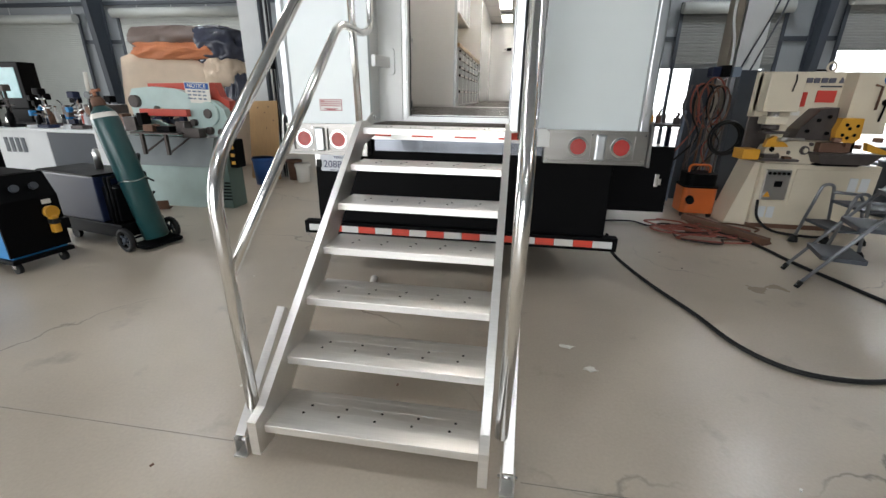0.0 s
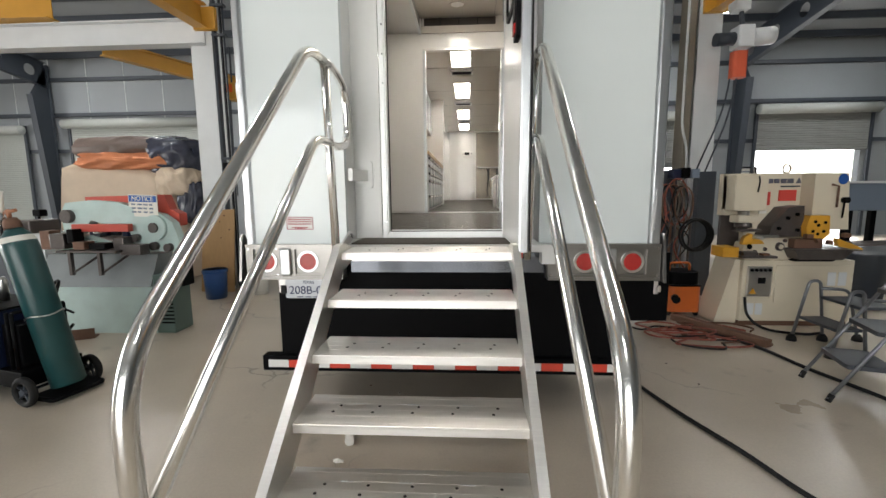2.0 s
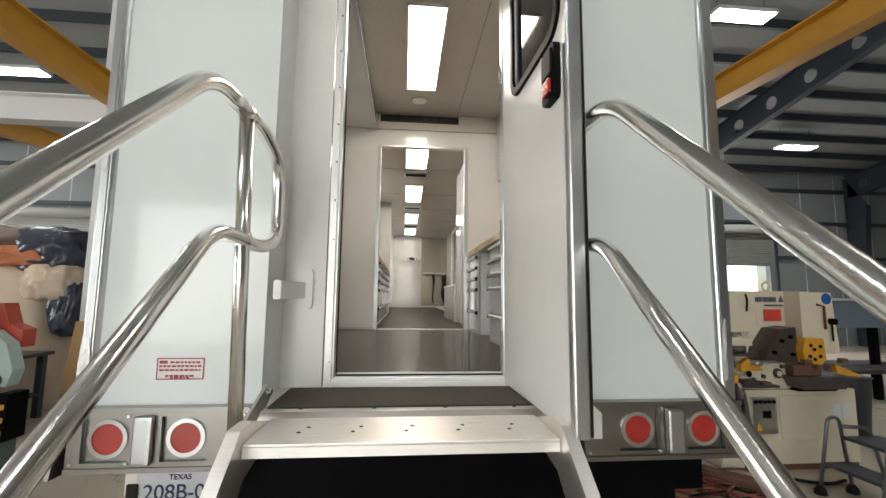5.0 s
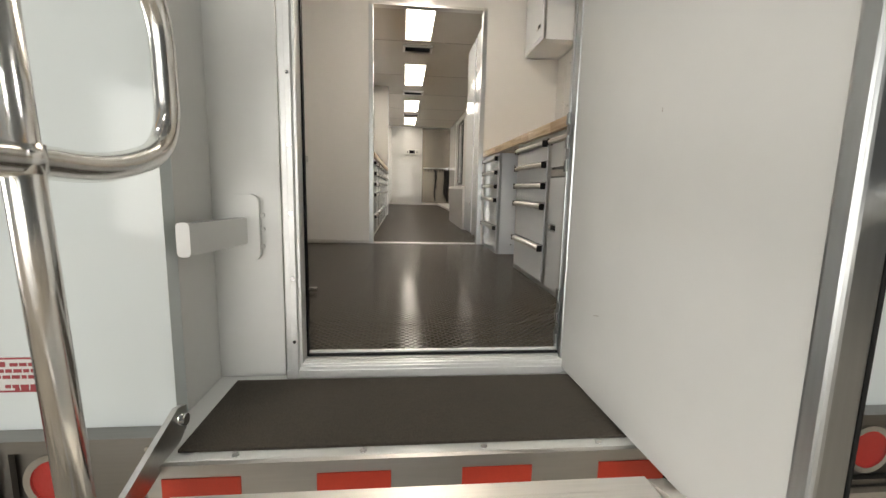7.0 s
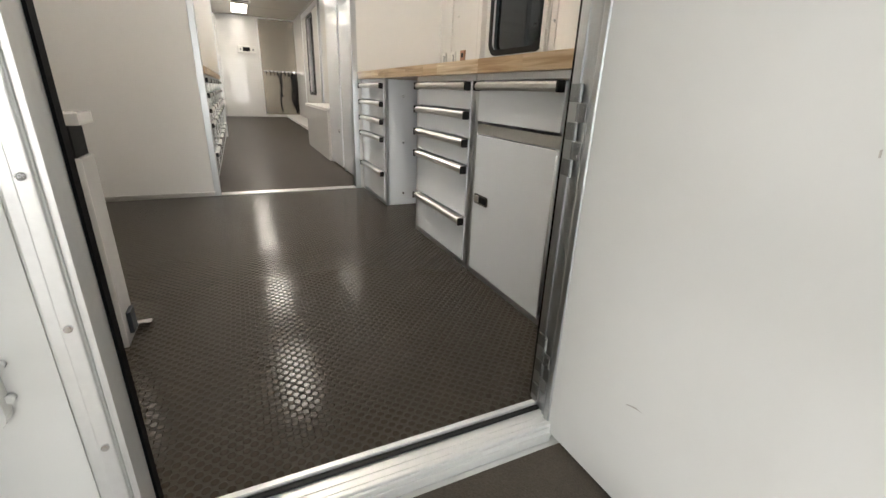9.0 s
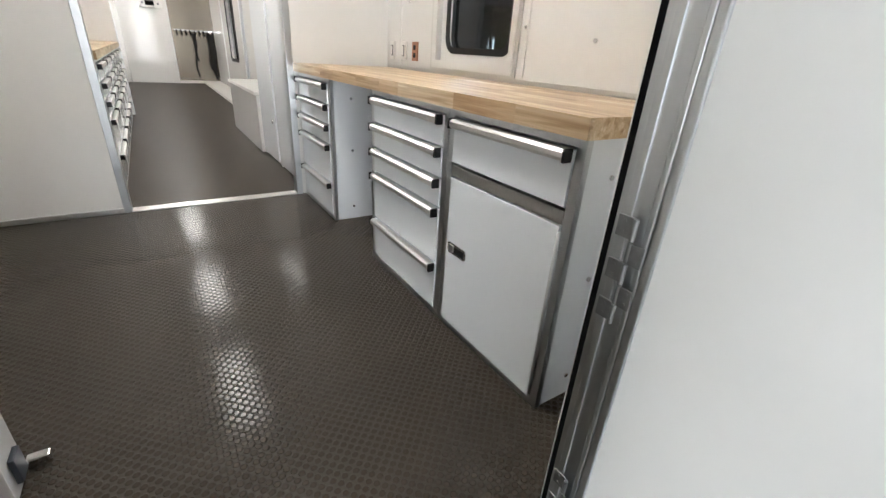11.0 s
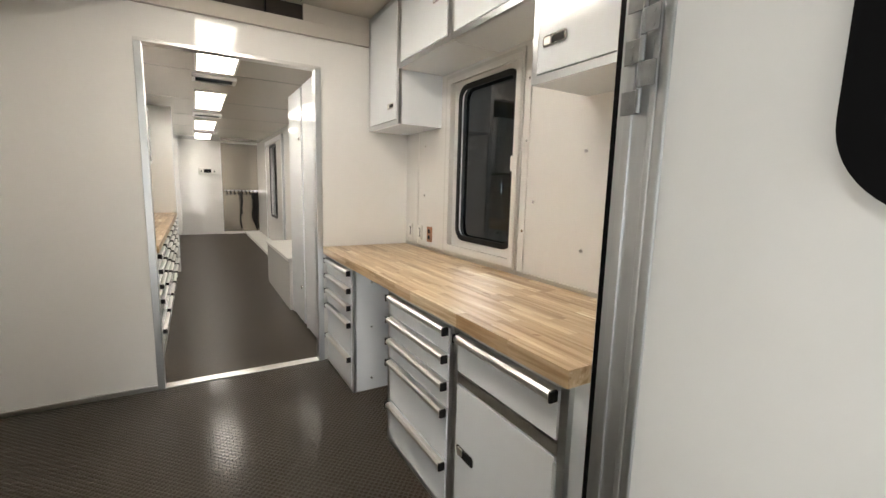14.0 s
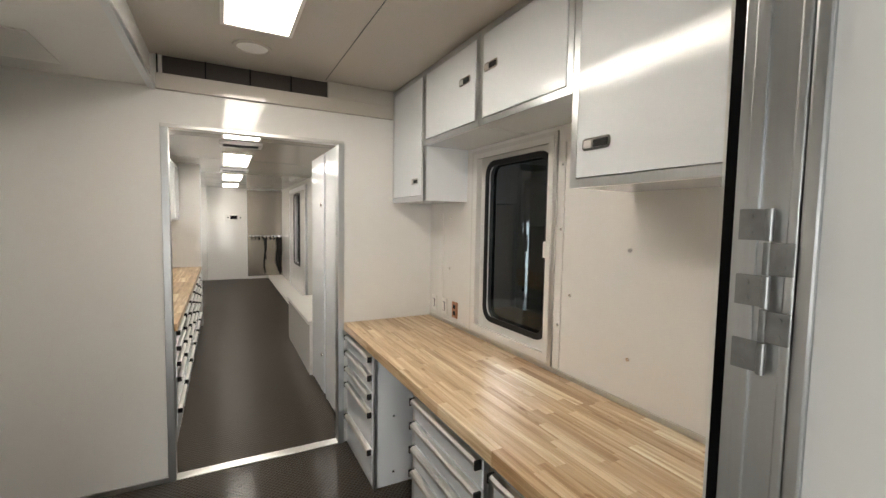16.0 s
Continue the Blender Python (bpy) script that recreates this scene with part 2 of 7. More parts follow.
SHOPLED = material("shop_led", (0.95, 0.98, 1.0), 0.5, var=0, fine=0, bump=0, emit=100.0)


# ---- mesh helpers ----
def B():
    return bmesh.new()


def box(bm, x0, x1, y0, y1, z0, z1, bevel=0.0, m=None):
    vs = [bm.verts.new((x, y, z)) for x in (x0, x1) for y in (y0, y1) for z in (z0, z1)]
    fs = [bm.faces.new([vs[i] for i in q]) for q in ((0, 1, 3, 2), (4, 6, 7, 5), (0, 4, 5, 1), (2, 3, 7, 6), (0, 2, 6, 4), (1, 5, 7, 3))]
    if m is not None:
        for v in vs:
            v.co = m @ v.co
    if bevel:
        es = list({e for f in fs for e in f.edges})
        bmesh.ops.bevel(bm, geom=es, offset=bevel, segments=2, profile=0.6, affect="EDGES")
    return bm


def prism(bm, pts, axis, a0, a1, m=None):
    """Extrude a polygon given in the two other axes along axis, from a0 to a1."""
    def at(p, a):
        v = Vector({"x": (a, p[0], p[1]), "y": (p[0], a, p[1]), "z": (p[0], p[1], a)}[axis])
        return m @ v if m is not None else v
    lo = [bm.verts.new(at(p, a0)) for p in pts]
    hi = [bm.verts.new(at(p, a1)) for p in pts]
    k = len(pts)
    fs = [bm.faces.new(lo), bm.faces.new(hi)]
    for i in range(k):
        fs.append(bm.faces.new((lo[i], lo[(i + 1) % k], hi[(i + 1) % k], hi[i])))
    bmesh.ops.recalc_face_normals(bm, faces=fs)
    return bm


def rrect(a0, a1, b0, b1, r, n=6):
    pts = []
    for cx, cy, s in ((a1 - r, b1 - r, 0), (a0 + r, b1 - r, 90), (a0 + r, b0 + r, 180), (a1 - r, b0 + r, 270)):
        for i in range(n + 1):
            t = radians(s + 90 * i / n)
            pts.append((cx + r * math.cos(t), cy + r * math.sin(t)))
    return pts


def ring(bm, outer, inner, axis, a0, a1):
    """A flat frame between two loops of equal count, from a0 to a1 along axis."""
    def at(p, a):
        return {"x": (a, p[0], p[1]), "y": (p[0], a, p[1]), "z": (p[0], p[1], a)}[axis]
    L = [[bm.verts.new(at(p, a)) for p in loop] for loop, a in ((outer, a0), (outer, a1), (inner, a1), (inner, a0))]
    k = len(outer)
    fs = []
    for j in range(4):
        A, C = L[j], L[(j + 1) % 4]
        for i in range(k):
            fs.append(bm.faces.new((A[i], A[(i + 1) % k], C[(i + 1) % k], C[i])))
    bmesh.ops.recalc_face_normals(bm, faces=fs)
    return bm


def circle(cx, cy, r, n=20, start=0.0):
    return [(cx + r * math.cos(start + 2 * math.pi * i / n), cy + r * math.sin(start + 2 * math.pi * i / n)) for i in range(n)]


def sweep(bm, pts, r, seg=12, cap=True, closed=False):
    """A round tube along a polyline; r may be a list."""
    pts = [Vector(p) for p in pts]
    rs = r if isinstance(r, (list, tuple)) else [r] * len(pts)
    rings, up = [], None
    for i, p in enumerate(pts):
        if closed:
            d = pts[(i + 1) % len(pts)] - pts[i - 1]
        else:
            d = pts[min(i + 1, len(pts) - 1)] - pts[max(i - 1, 0)]
        d.normalize()
        if up is None:
            up = d.orthogonal().normalized()
        up = (up - d * up.dot(d)).normalized()
        side = d.cross(up)
        rings.append([bm.verts.new(p + (up * math.cos(2 * math.pi * k / seg) + side * math.sin(2 * math.pi * k / seg)) * rs[i]) for k in range(seg)])
    pairs = list(zip(rings, rings[1:])) + ([(rings[-1], rings[0])] if closed else [])
    for a, b in pairs:
        for k in range(seg):
            f = bm.faces.new((a[k], a[(k + 1) % seg], b[(k + 1) % seg], b[k]))
            f.smooth = True
    if cap and not closed:
        bm.faces.new(list(reversed(rings[0])))
        bm.faces.new(rings[-1])
    return bm


def rod(bm, a, b, r, seg=12, r2=None):
    return sweep(bm, [a, b], [r, r if r2 is None else r2], seg)


def fillet(pts, r, n=6):
    """Round the inner corners of a polyline."""
    pts = [Vector(p) for p in pts]
    out = [pts[0]]
    for a, b, c in zip(pts, pts[1:], pts[2:]):
        u, v = (a - b), (c - b)
        k = min(r, u.length * 0.48, v.length * 0.48)
        p, q = b + u.normalized() * k, b + v.normalized() * k
        for i in range(n + 1):
            t = i / n
            out.append(p * (1 - t) ** 2 + b * 2 * t * (1 - t) + q * t * t)
    out.append(pts[-1])
    return out


def smooth_path(pts, n=8):
    """Catmull-Rom through points."""
    P = [Vector(p) for p in pts]
    P = [P[0] * 2 - P[1]] + P + [P[-1] * 2 - P[-2]]
    out = []
    for i in range(1, len(P) - 2):
        a, b, c, d = P[i - 1:i + 3]
        for j in range(n):
            t = j / n
            out.append(0.5 * (2 * b + (c - a) * t + (2 * a - 5 * b + 4 * c - d) * t * t + (3 * b - a - 3 * c + d) * t ** 3))
    out.append(P[-2])
    return out


def mesh_of(name, bm, mat):
    me = bpy.data.meshes.new(name)
    bm.normal_update()
    bm.to_mesh(me)
    bm.free()
    me.materials.append(mat)
    return me


def thing(name, loc, label, category, group="", kind=""):
    ob = new(name)
    ob.location = loc
    ob.empty_display_size = 0.1
    return tagged(ob, label, category, group, kind)


def part(name, bm, mat, parent, label=""):
    ob = new(name, mesh_of(name, bm, mat))
    ob.parent = parent
    if parent.data is None:
        ob.matrix_parent_inverse = Matrix.Translation(-parent.location)
    return tagged(ob, label) if label else ob


def pieces(name, bm, mat, parent, label=""):
    """Every loose piece of the mesh becomes a part of its own."""
    left = set(bm.verts)
    while left:
        seed = min(left, key=lambda v: v.index if v.index >= 0 else 0)
        group, todo = {seed}, [seed]
        while todo:
            for e in todo.pop().link_edges:
                for w in e.verts:
                    if w not in group:
                        group.add(w)
                        todo.append(w)
        left -= group
        one = B()
        at = {v: one.verts.new(v.co) for v in group}
        for f in {f for v in group for f in v.link_faces}:
            one.faces.new([at[v] for v in f.verts]).smooth = f.smooth
        part(name, one, mat, parent, label)
    bm.free()


def solid(name, bm, mat, label, category, group="", kind=""):
    return tagged(new(name, mesh_of(name, bm, mat)), label, category, group, kind)


def structure(name, bm, mat, label="", category=""):
    return solid(name, bm, mat, label or name.replace("_", " "), category or "structure", kind="structure")


def lettering(text, size, m, mat, parent, name="lettering", depth=0.0015):
    cu = bpy.data.curves.new(name, "FONT")
    cu.body, cu.size, cu.extrude, cu.align_x, cu.align_y = text, size, depth, "CENTER", "CENTER"
    tmp = bpy.data.objects.new("tmp", cu)
    scene.collection.objects.link(tmp)
    dg = bpy.context.evaluated_depsgraph_get()
    me = bpy.data.meshes.new_from_object(tmp.evaluated_get(dg))
    bpy.data.objects.remove(tmp)
    bm = B()
    bm.from_mesh(me)
    bpy.data.meshes.remove(me)
    bmesh.ops.transform(bm, matrix=m, verts=bm.verts)
    return part(name, bm, mat, parent)


# ---- shop building ----
bm = B()
box(bm, -300, 300, -300, 300, -0.3, 0.0)
structure("ground", bm, CONC, "worn tan concrete shop floor with hairline cracks", "floor")


bm = B()
box(bm, -24, -1.2, 0.974, 0.978, 0.0003, 0.0012)
box(bm, 0.1, 24, 0.974, 0.978, 0.0003, 0.0012)
structure("trim_floor_joints", bm, CONCJOINT, "dark saw-cut joints in the concrete floor", "trim")
# glowing panels stand in for the sunlit yard outside the half-open doors
YARD = material("glowing_yard", (0.95, 0.98, 1.0), 0.9, var=0, fine=0, bump=0, emit=2.6)
structure("backdrop", box(B(), 3, 20, 24, 24.1, 0.0, 6), YARD, "glowing backdrop panel for the bright yard outside the shop doors", "backdrop")
structure("backdrop_west", box(B(), -24, -16, 24, 24.1, 0.0, 6), YARD, "glowing backdrop panel for the bright yard outside the shop doors", "backdrop")


def wall_with_holes(name, x0, x1, z0, z1, y0, y1, holes, mat, label):
    """A wall in the x-z plane, holes as (xa, xb, za, zb)."""
    bm = B()
    xs = sorted({x0, x1, *[h[0] for h in holes], *[h[1] for h in holes]})
    for a, b in zip(xs, xs[1:]):
        c = (a + b) / 2
        cuts = sorted((h[2], h[3]) for h in holes if h[0] < c < h[1])
        z = z0
        for za, zb in cuts:
            if za > z:
                box(bm, a, b, y0, y1, z, za)
            z = max(z, zb)
        if z < z1:
            box(bm, a, b, y0, y1, z, z1)
    return structure(name, bm, mat, label, "wall")


WY = 16.0


def wx(x):
    return -0.22 + (x + 0.22) * 1.23


def wz(z):
    return 1.59 + (z - 1.59) * 1.23 if z > 0 else 0.0


wall_with_holes("wall_north", -24, 24, 0, 7.0, WY, WY + 0.2,
                [(wx(3.3), wx(6.4), 0, wz(2.29)), (wx(7.98), wx(10.85), 0, wz(2.78)), (wx(-15.9), wx(-14.95), 0.0, wz(2.0))], WALLSHEET, "insulated metal wall sheets of the shop")
bm = B()
for x0, x1 in ((-24, 24),):
    box(bm, x0, -9.5, -10.2, -10.0, 0, 9)
    box(bm, 1.0, x1, -10.2, -10.0, 0, 9)
    box(bm, -9.5, 1.0, -10.2, -10.0, 4.8, 9)
structure("wall_south", bm, WALLSHEET, "shop wall with a wide open bay door", "wall")
structure("wall_east", box(B(), 23.8, 24.0, -10, 16, 0, 9.4), WALLSHEET, "insulated metal side wall of the shop", "wall")
# out of view; the gap is added where the west fill lamp stands
bm = B()
box(bm, -24.0, -23.8, -10, -3.6, 0, 9.4)
box(bm, -24.0, -23.8, 5.6, 16, 0, 9.4)
box(bm, -24.0, -23.8, -3.6, 5.6, 4.7, 9.4)
structure("wall_west", bm, WALLSHEET, "unseen shop side wall with an opening added for fill light", "wall")


def roof_z(y):
    return 6.75 + (16.0 - y) * 0.14 if y > -1 else 6.75 + 17 * 0.14 - (-1 - y) * 0.14


bm = B()
prism(bm, [(16.2, roof_z(16.2)), (-1, roof_z(-1)), (-10.2, roof_z(-10.2)), (-10.2, roof_z(-10.2) + 0.15), (-1, roof_z(-1) + 0.15), (16.2, roof_z(16.2) + 0.15)], "x", -24, 24)
structure("roof", bm, ROOFSHEET, "white insulated shop roof", "roof")
# purlins under the roof and girts on the wall
for i in range(19):
    y = 15.5 - i * 1.1
    z = roof_z(y)
    structure("purlin", box(B(), -24, 24, y - 0.04, y + 0.04, z - 0.22, z - 0.01), GREYSTEEL, "dark steel roof purlin", "beam")
for z in (wz(2.95), wz(4.05), wz(5.1)):
    structure("girt", box(B(), -24, 24, WY - 0.12, WY - 0.002, z, z + 0.13), GREYSTEEL, "dark steel wall girt", "beam")
bm = B()
for i in range(33):
    x = -23.6 + i * 1.48
    if not (wx(4.1) < x < wx(6.5) or wx(7.9) < x < wx(10.9) or wx(-16) < x < wx(-14.9)):
        box(bm, x - 0.012, x + 0.012, WY - 0.012, WY - 0.001, 0, 6.9)
structure("trim", bm, WHITESTEEL, "narrow vertical seams of the wall sheets", "trim")


def rafter(x):
    """A haunched wall column with a tapered rafter that has round holes."""
    top = thing("steel_frame", (x, WY - 0.3, 0), "dark steel wall column and tapered rafter with round holes", "steel frame", "wall frames", "structure")
    bm = B()
    prism(bm, [(WY - 0.12, 0), (WY - 0.42, 0), (WY - 0.85, 5.3), (WY - 0.12, 6.5)], "x", x - 0.012, x + 0.012)
    box(bm, x - 0.11, x + 0.11, WY - 0.145, WY - 0.121, 0, 6.5)
    prism(bm, [(WY - 0.42, 0), (WY - 0.44, 0), (WY - 0.87, 5.3), (WY - 0.85, 5.3)], "x", x - 0.11, x + 0.11)
    part("column", bm, GREYSTEEL, top)
    bm = B()
    # web strip made of panels round hexagonal holes
    n = 12
    for i in range(n):
        ya, yb = WY - 0.2 - i * 1.1, WY - 0.2 - (i + 1) * 1.1
        ta, tb = roof_z(ya) - 0.24, roof_z(yb) - 0.24
        d0, d1 = 0.86 - 0.03 * i, 0.86 - 0.03 * (i + 1)
        cy, cz, r = (ya + yb) / 2, (ta + tb) / 2 - (d0 + d1) / 4, 0.2 - 0.006 * i
        quad = [(ya, ta), (yb, tb), (yb, tb - d1), (ya, ta - d0)]
        outer = []
        for j in range(4):
            p, q = quad[j], quad[(j + 1) % 4]
            outer += [(p[0] + (q[0] - p[0]) * k / 4, p[1] + (q[1] - p[1]) * k / 4) for k in range(4)]
        inner = []
        for p in outer:
            a = math.atan2(p[1] - cz, p[0] - cy)
            inner.append((cy + r * math.cos(a), cz + r * math.sin(a)))
        ring(bm, outer, inner, "x", x - 0.012, x + 0.012)
        box(bm, x - 0.1, x + 0.1, 0, 1, 0, 0.02, m=Matrix(((1, 0, 0, 0), (0, yb - ya, 0, ya), (0, tb - d1 - ta + d0, 1, ta - d0 - 0.02), (0, 0, 0, 1))))
        box(bm, x - 0.1, x + 0.1, 0, 1, 0, 0.02, m=Matrix(((1, 0, 0, 0), (0, yb - ya, 0, ya), (0, tb - ta, 1, ta), (0, 0, 0, 1))))
    part("rafter", bm, GREYSTEEL, top)


for x in (wx(-19.4), wx(-13.2), wx(7.25), wx(13.6)):
    rafter(x)


# darker copy of the slat colour: the backlit doors' shade is painted in
SHADEDOOR = material("shaded_grey_slats", (0.20, 0.205, 0.20), 0.55, var=0.12, scale=2, fine=0.06, bump=0.03)


def roll_door(x0, x1, z0, z1, label, mat=None):
    top = thing("roll_up_door", ((x0 + x1) / 2, WY - 0.1, z0), label, "roll-up door", "roll-up doors", "structure")
    bm = B()
    n = max(2, int((z1 - z0) / 0.075))
    h = (z1 - z0) / n
    prof = []
    for i in range(n):
        z = z0 + i * h
        prof += [(WY - 0.135, z + 0.004), (WY - 0.15, z + h * 0.25), (WY - 0.15, z + h * 0.75), (WY - 0.135, z + h - 0.004)]
    prof += [(WY - 0.125, z1), (WY - 0.125, z0)]
    prism(bm, prof, "x", x0, x1)
    part("curtain", bm, mat or ROLLDOOR, top)
    part("drum", rod(B(), (x0 - 0.1, WY - 0.33, z1 + 0.12), (x1 + 0.1, WY - 0.33, z1 + 0.12), 0.17, 16), ROLLDOOR, top)
    bm = B()
    for x in (x0 - 0.05, x1 + 0.05):
        box(bm, x - 0.05, x + 0.05, WY - 0.19, WY - 0.121, 0, z1 + 0.3)
    pieces("guide_rail", bm, GREYSTEEL, top)
    return top


roll_door(wx(-19.2), wx(-14.15), wz(0.0), wz(3.55), "grey closed roll-up door in the shop wall")
roll_door(wx(-12.6), wx(-8.4), wz(0.0), wz(3.7), "pale closed roll-up door behind a covered machine")
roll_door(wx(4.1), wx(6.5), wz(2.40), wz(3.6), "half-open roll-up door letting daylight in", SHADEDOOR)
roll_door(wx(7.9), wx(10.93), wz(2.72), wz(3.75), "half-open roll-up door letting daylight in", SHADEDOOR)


def shop_lamp(x, y, z):
    top = thing("shop_light", (x, y, z), "white rectangular shop light hung below the roof", "ceiling light", "shop lights")
    part("housing", box(B(), x - 0.62, x + 0.62, y - 0.2, y + 0.2, z, z + 0.07, 0.01), WHITESTEEL, top)
    part("diffuser", box(B(), x - 0.58, x + 0.58, y - 0.16, y + 0.16, z - 0.012, z - 0.001), SHOPLED, top)
    bm = B()
    for dx in (-0.5, 0.5):
        rod(bm, (x + dx, y, z + 0.07), (x + dx, y, roof_z(y)), 0.006, 6)
    pieces("hanger", bm, GREYSTEEL, top)


for x, y in ((-14.6, 13.0), (-9.6, 11.2), (-7.5, 7.0), (6.4, 13.0), (11.8, 13.0), (5.9, 8.2), (-5.5, 1.0), (5.5, 1.0), (0, -4.5)):
    shop_lamp(x, y, roof_z(y) - 0.62)


# ---- trailer shell ----
X0, X1 = -1.80, 0.91        # outer sides
RY = 2.89                    # rear skin
TOP = 4.10
PY = 5.81                    # inner partition
EY = 14.85                   # far end wall
CZ, CZ2 = 3.825, 3.66         # ceilings of the rear room and of the corridor
IX0, IX1 = -1.70, 0.816      # inner wall faces
OX0, OX1 = -0.87, -0.05      # entry opening

structure("wall_rear_1", box(B(), -1.745, -1.12, RY, RY + 0.05, 1.29, TOP), SHELL, "glossy white rear skin of the trailer", "wall")
structure("wall_rear_2", box(B(), 0.15, 0.8395, RY, RY + 0.05, 1.29, TOP), SHELL, "glossy white rear skin of the trailer", "wall")
bm = B()
box(bm, -1.18, -1.12, RY + 0.051, 3.139, 1.29, TOP)
structure("wall_porch_1", bm, PORCHW, "white side wall of the porch recess", "wall")
structure("wall_porch_2", box(B(), 0.15, 0.21, RY + 0.051, 3.139, 1.29, TOP), PORCHW, "white side wall of the porch recess", "wall")
bm = B()
box(bm, X0 + 0.06, OX0 - 0.06, 3.14, 3.20, 1.29, TOP)
box(bm, OX1 + 0.012, X1 - 0.06, 3.14, 3.242, 1.29, TOP)
box(bm, OX0 - 0.06, OX1 + 0.0115, 3.14, 3.20, 3.47, TOP)
structure("wall_entry", bm, PORCHW, "white wall around the entry door", "wall")
structure("ceiling_porch", box(B(), -1.12, 0.15, RY, 3.139, 3.75, TOP), SHELL, "white head panel over the porch recess", "ceiling")
for nm, xa, xb in (("corner_post_1", X0 - 0.005, -1.7455), ("corner_post_2", 0.8405, X1 + 0.005)):
    bm = B()
    prism(bm, rrect(xa, xb, RY - 0.022, RY + 0.06, 0.02, 4), "z", 1.06, TOP + 0.02)
    prism(bm, [(xa + 0.016, RY - 0.028), (xb - 0.016, RY - 0.028), (xb - 0.02, RY - 0.02), (xa + 0.02, RY - 0.02)], "z", 1.29, TOP)
    structure(nm, bm, ALUV, "aluminium corner post of the trailer", "trim")
PEEL = material("peeling_film", (0.78, 0.79, 0.80), 0.25, 0.4, var=0.25, scale=25, fine=0.2, bump=0.3, grain=40)
for nm, pts in (("peeling_film", [(-1.797, 1.335), (-1.80, 1.45), (-1.792, 1.56), (-1.766, 1.552), (-1.758, 1.47), (-1.768, 1.40), (-1.762, 1.345)]),
                ("peeling_film", [(-1.794, 2.23), (-1.798, 2.33), (-1.772, 2.345), (-1.764, 2.28), (-1.77, 2.21)]),
                ("peeling_film", [(0.852, 1.36), (0.848, 1.46), (0.856, 1.60), (0.872, 1.64), (0.874, 1.55), (0.866, 1.47), (0.876, 1.40)])):
    solid(nm, prism(B(), pts, "y", RY - 0.0305, RY - 0.0283), PEEL, "white peeling protective film on the corner post", "film", "film on the posts")
# side walls, one with the window, one with the side door
bm = B()
box(bm, X0, IX0, RY + 0.062, EY + 0.1, 1.06, TOP)
structure("wall_west_trailer", bm, PANEL, "white panelled side wall of the trailer", "wall")
WY0, WY1, WZ0, WZ1 = 4.50, 5.165, 2.275, 3.32   # window hole
bm = B()
box(bm, IX1, X1, RY + 0.062, WY0, 1.06, TOP)
box(bm, IX1, X1, WY0, WY1, 1.06, WZ0)
box(bm, IX1, X1, WY0, WY1, WZ1, TOP)
box(bm, IX1, X1, WY1, 11.75, 1.06, TOP)
box(bm, IX1, X1, 11.75, 12.45, 1.06, 2.0)
box(bm, IX1, X1, 11.75, 12.45, 3.40, TOP)
box(bm, IX1, X1, 12.45, EY + 0.1, 1.06, TOP)
structure("wall_east_trailer", bm, PANEL, "white panelled side wall with a window", "wall")
structure("trailer_roof", box(B(), X0, X1, RY + 0.002, EY + 0.1, TOP, TOP + 0.06), SHELL, "white trailer roof", "roof")
structure("floor", box(B(), IX0, IX1, 3.202, PY + 0.02, F - 0.08, F), RUBBER, "dark brown coin-patterned rubber floor", "floor")
structure("floor_corridor", box(B(), IX0, IX1, PY + 0.0202, EY, F - 0.08, F), RUBBERC, "dark brown matt rubber floor of the corridor", "floor")
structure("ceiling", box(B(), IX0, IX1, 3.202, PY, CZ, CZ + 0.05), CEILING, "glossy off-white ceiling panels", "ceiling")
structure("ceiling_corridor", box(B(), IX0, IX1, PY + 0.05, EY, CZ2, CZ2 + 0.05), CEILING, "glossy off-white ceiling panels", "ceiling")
bm = B()
box(bm, IX0, -0.87, PY, PY + 0.049, F, 4.05)
box(bm, 0.135, IX1, PY, PY + 0.049, F, 4.05)
box(bm, -0.87, 0.135, PY, PY + 0.049, 3.44, 3.722)
box(bm, -0.87, 0.135, PY, PY + 0.049, 3.835, 4.05)
structure("wall_partition", bm, PANEL, "white partition wall with a doorway", "wall")
bm = B()
box(bm, IX0, IX1, EY, EY + 0.1, F, TOP)
structure("wall_end", bm, PANEL, "white end wall of the corridor", "wall")
structure("trailer_frame", box(B(), -1.72, 0.77, 3.12, EY, 0.42, 1.055, 0.01), BLACK, "black steel trailer underframe", "frame")
structure("trailer_deck", box(B(), X0 + 0.01, X1 - 0.01, RY + 0.07, EY + 0.1, 1.058, F - 0.083), BLACK, "black trailer deck edge", "frame")


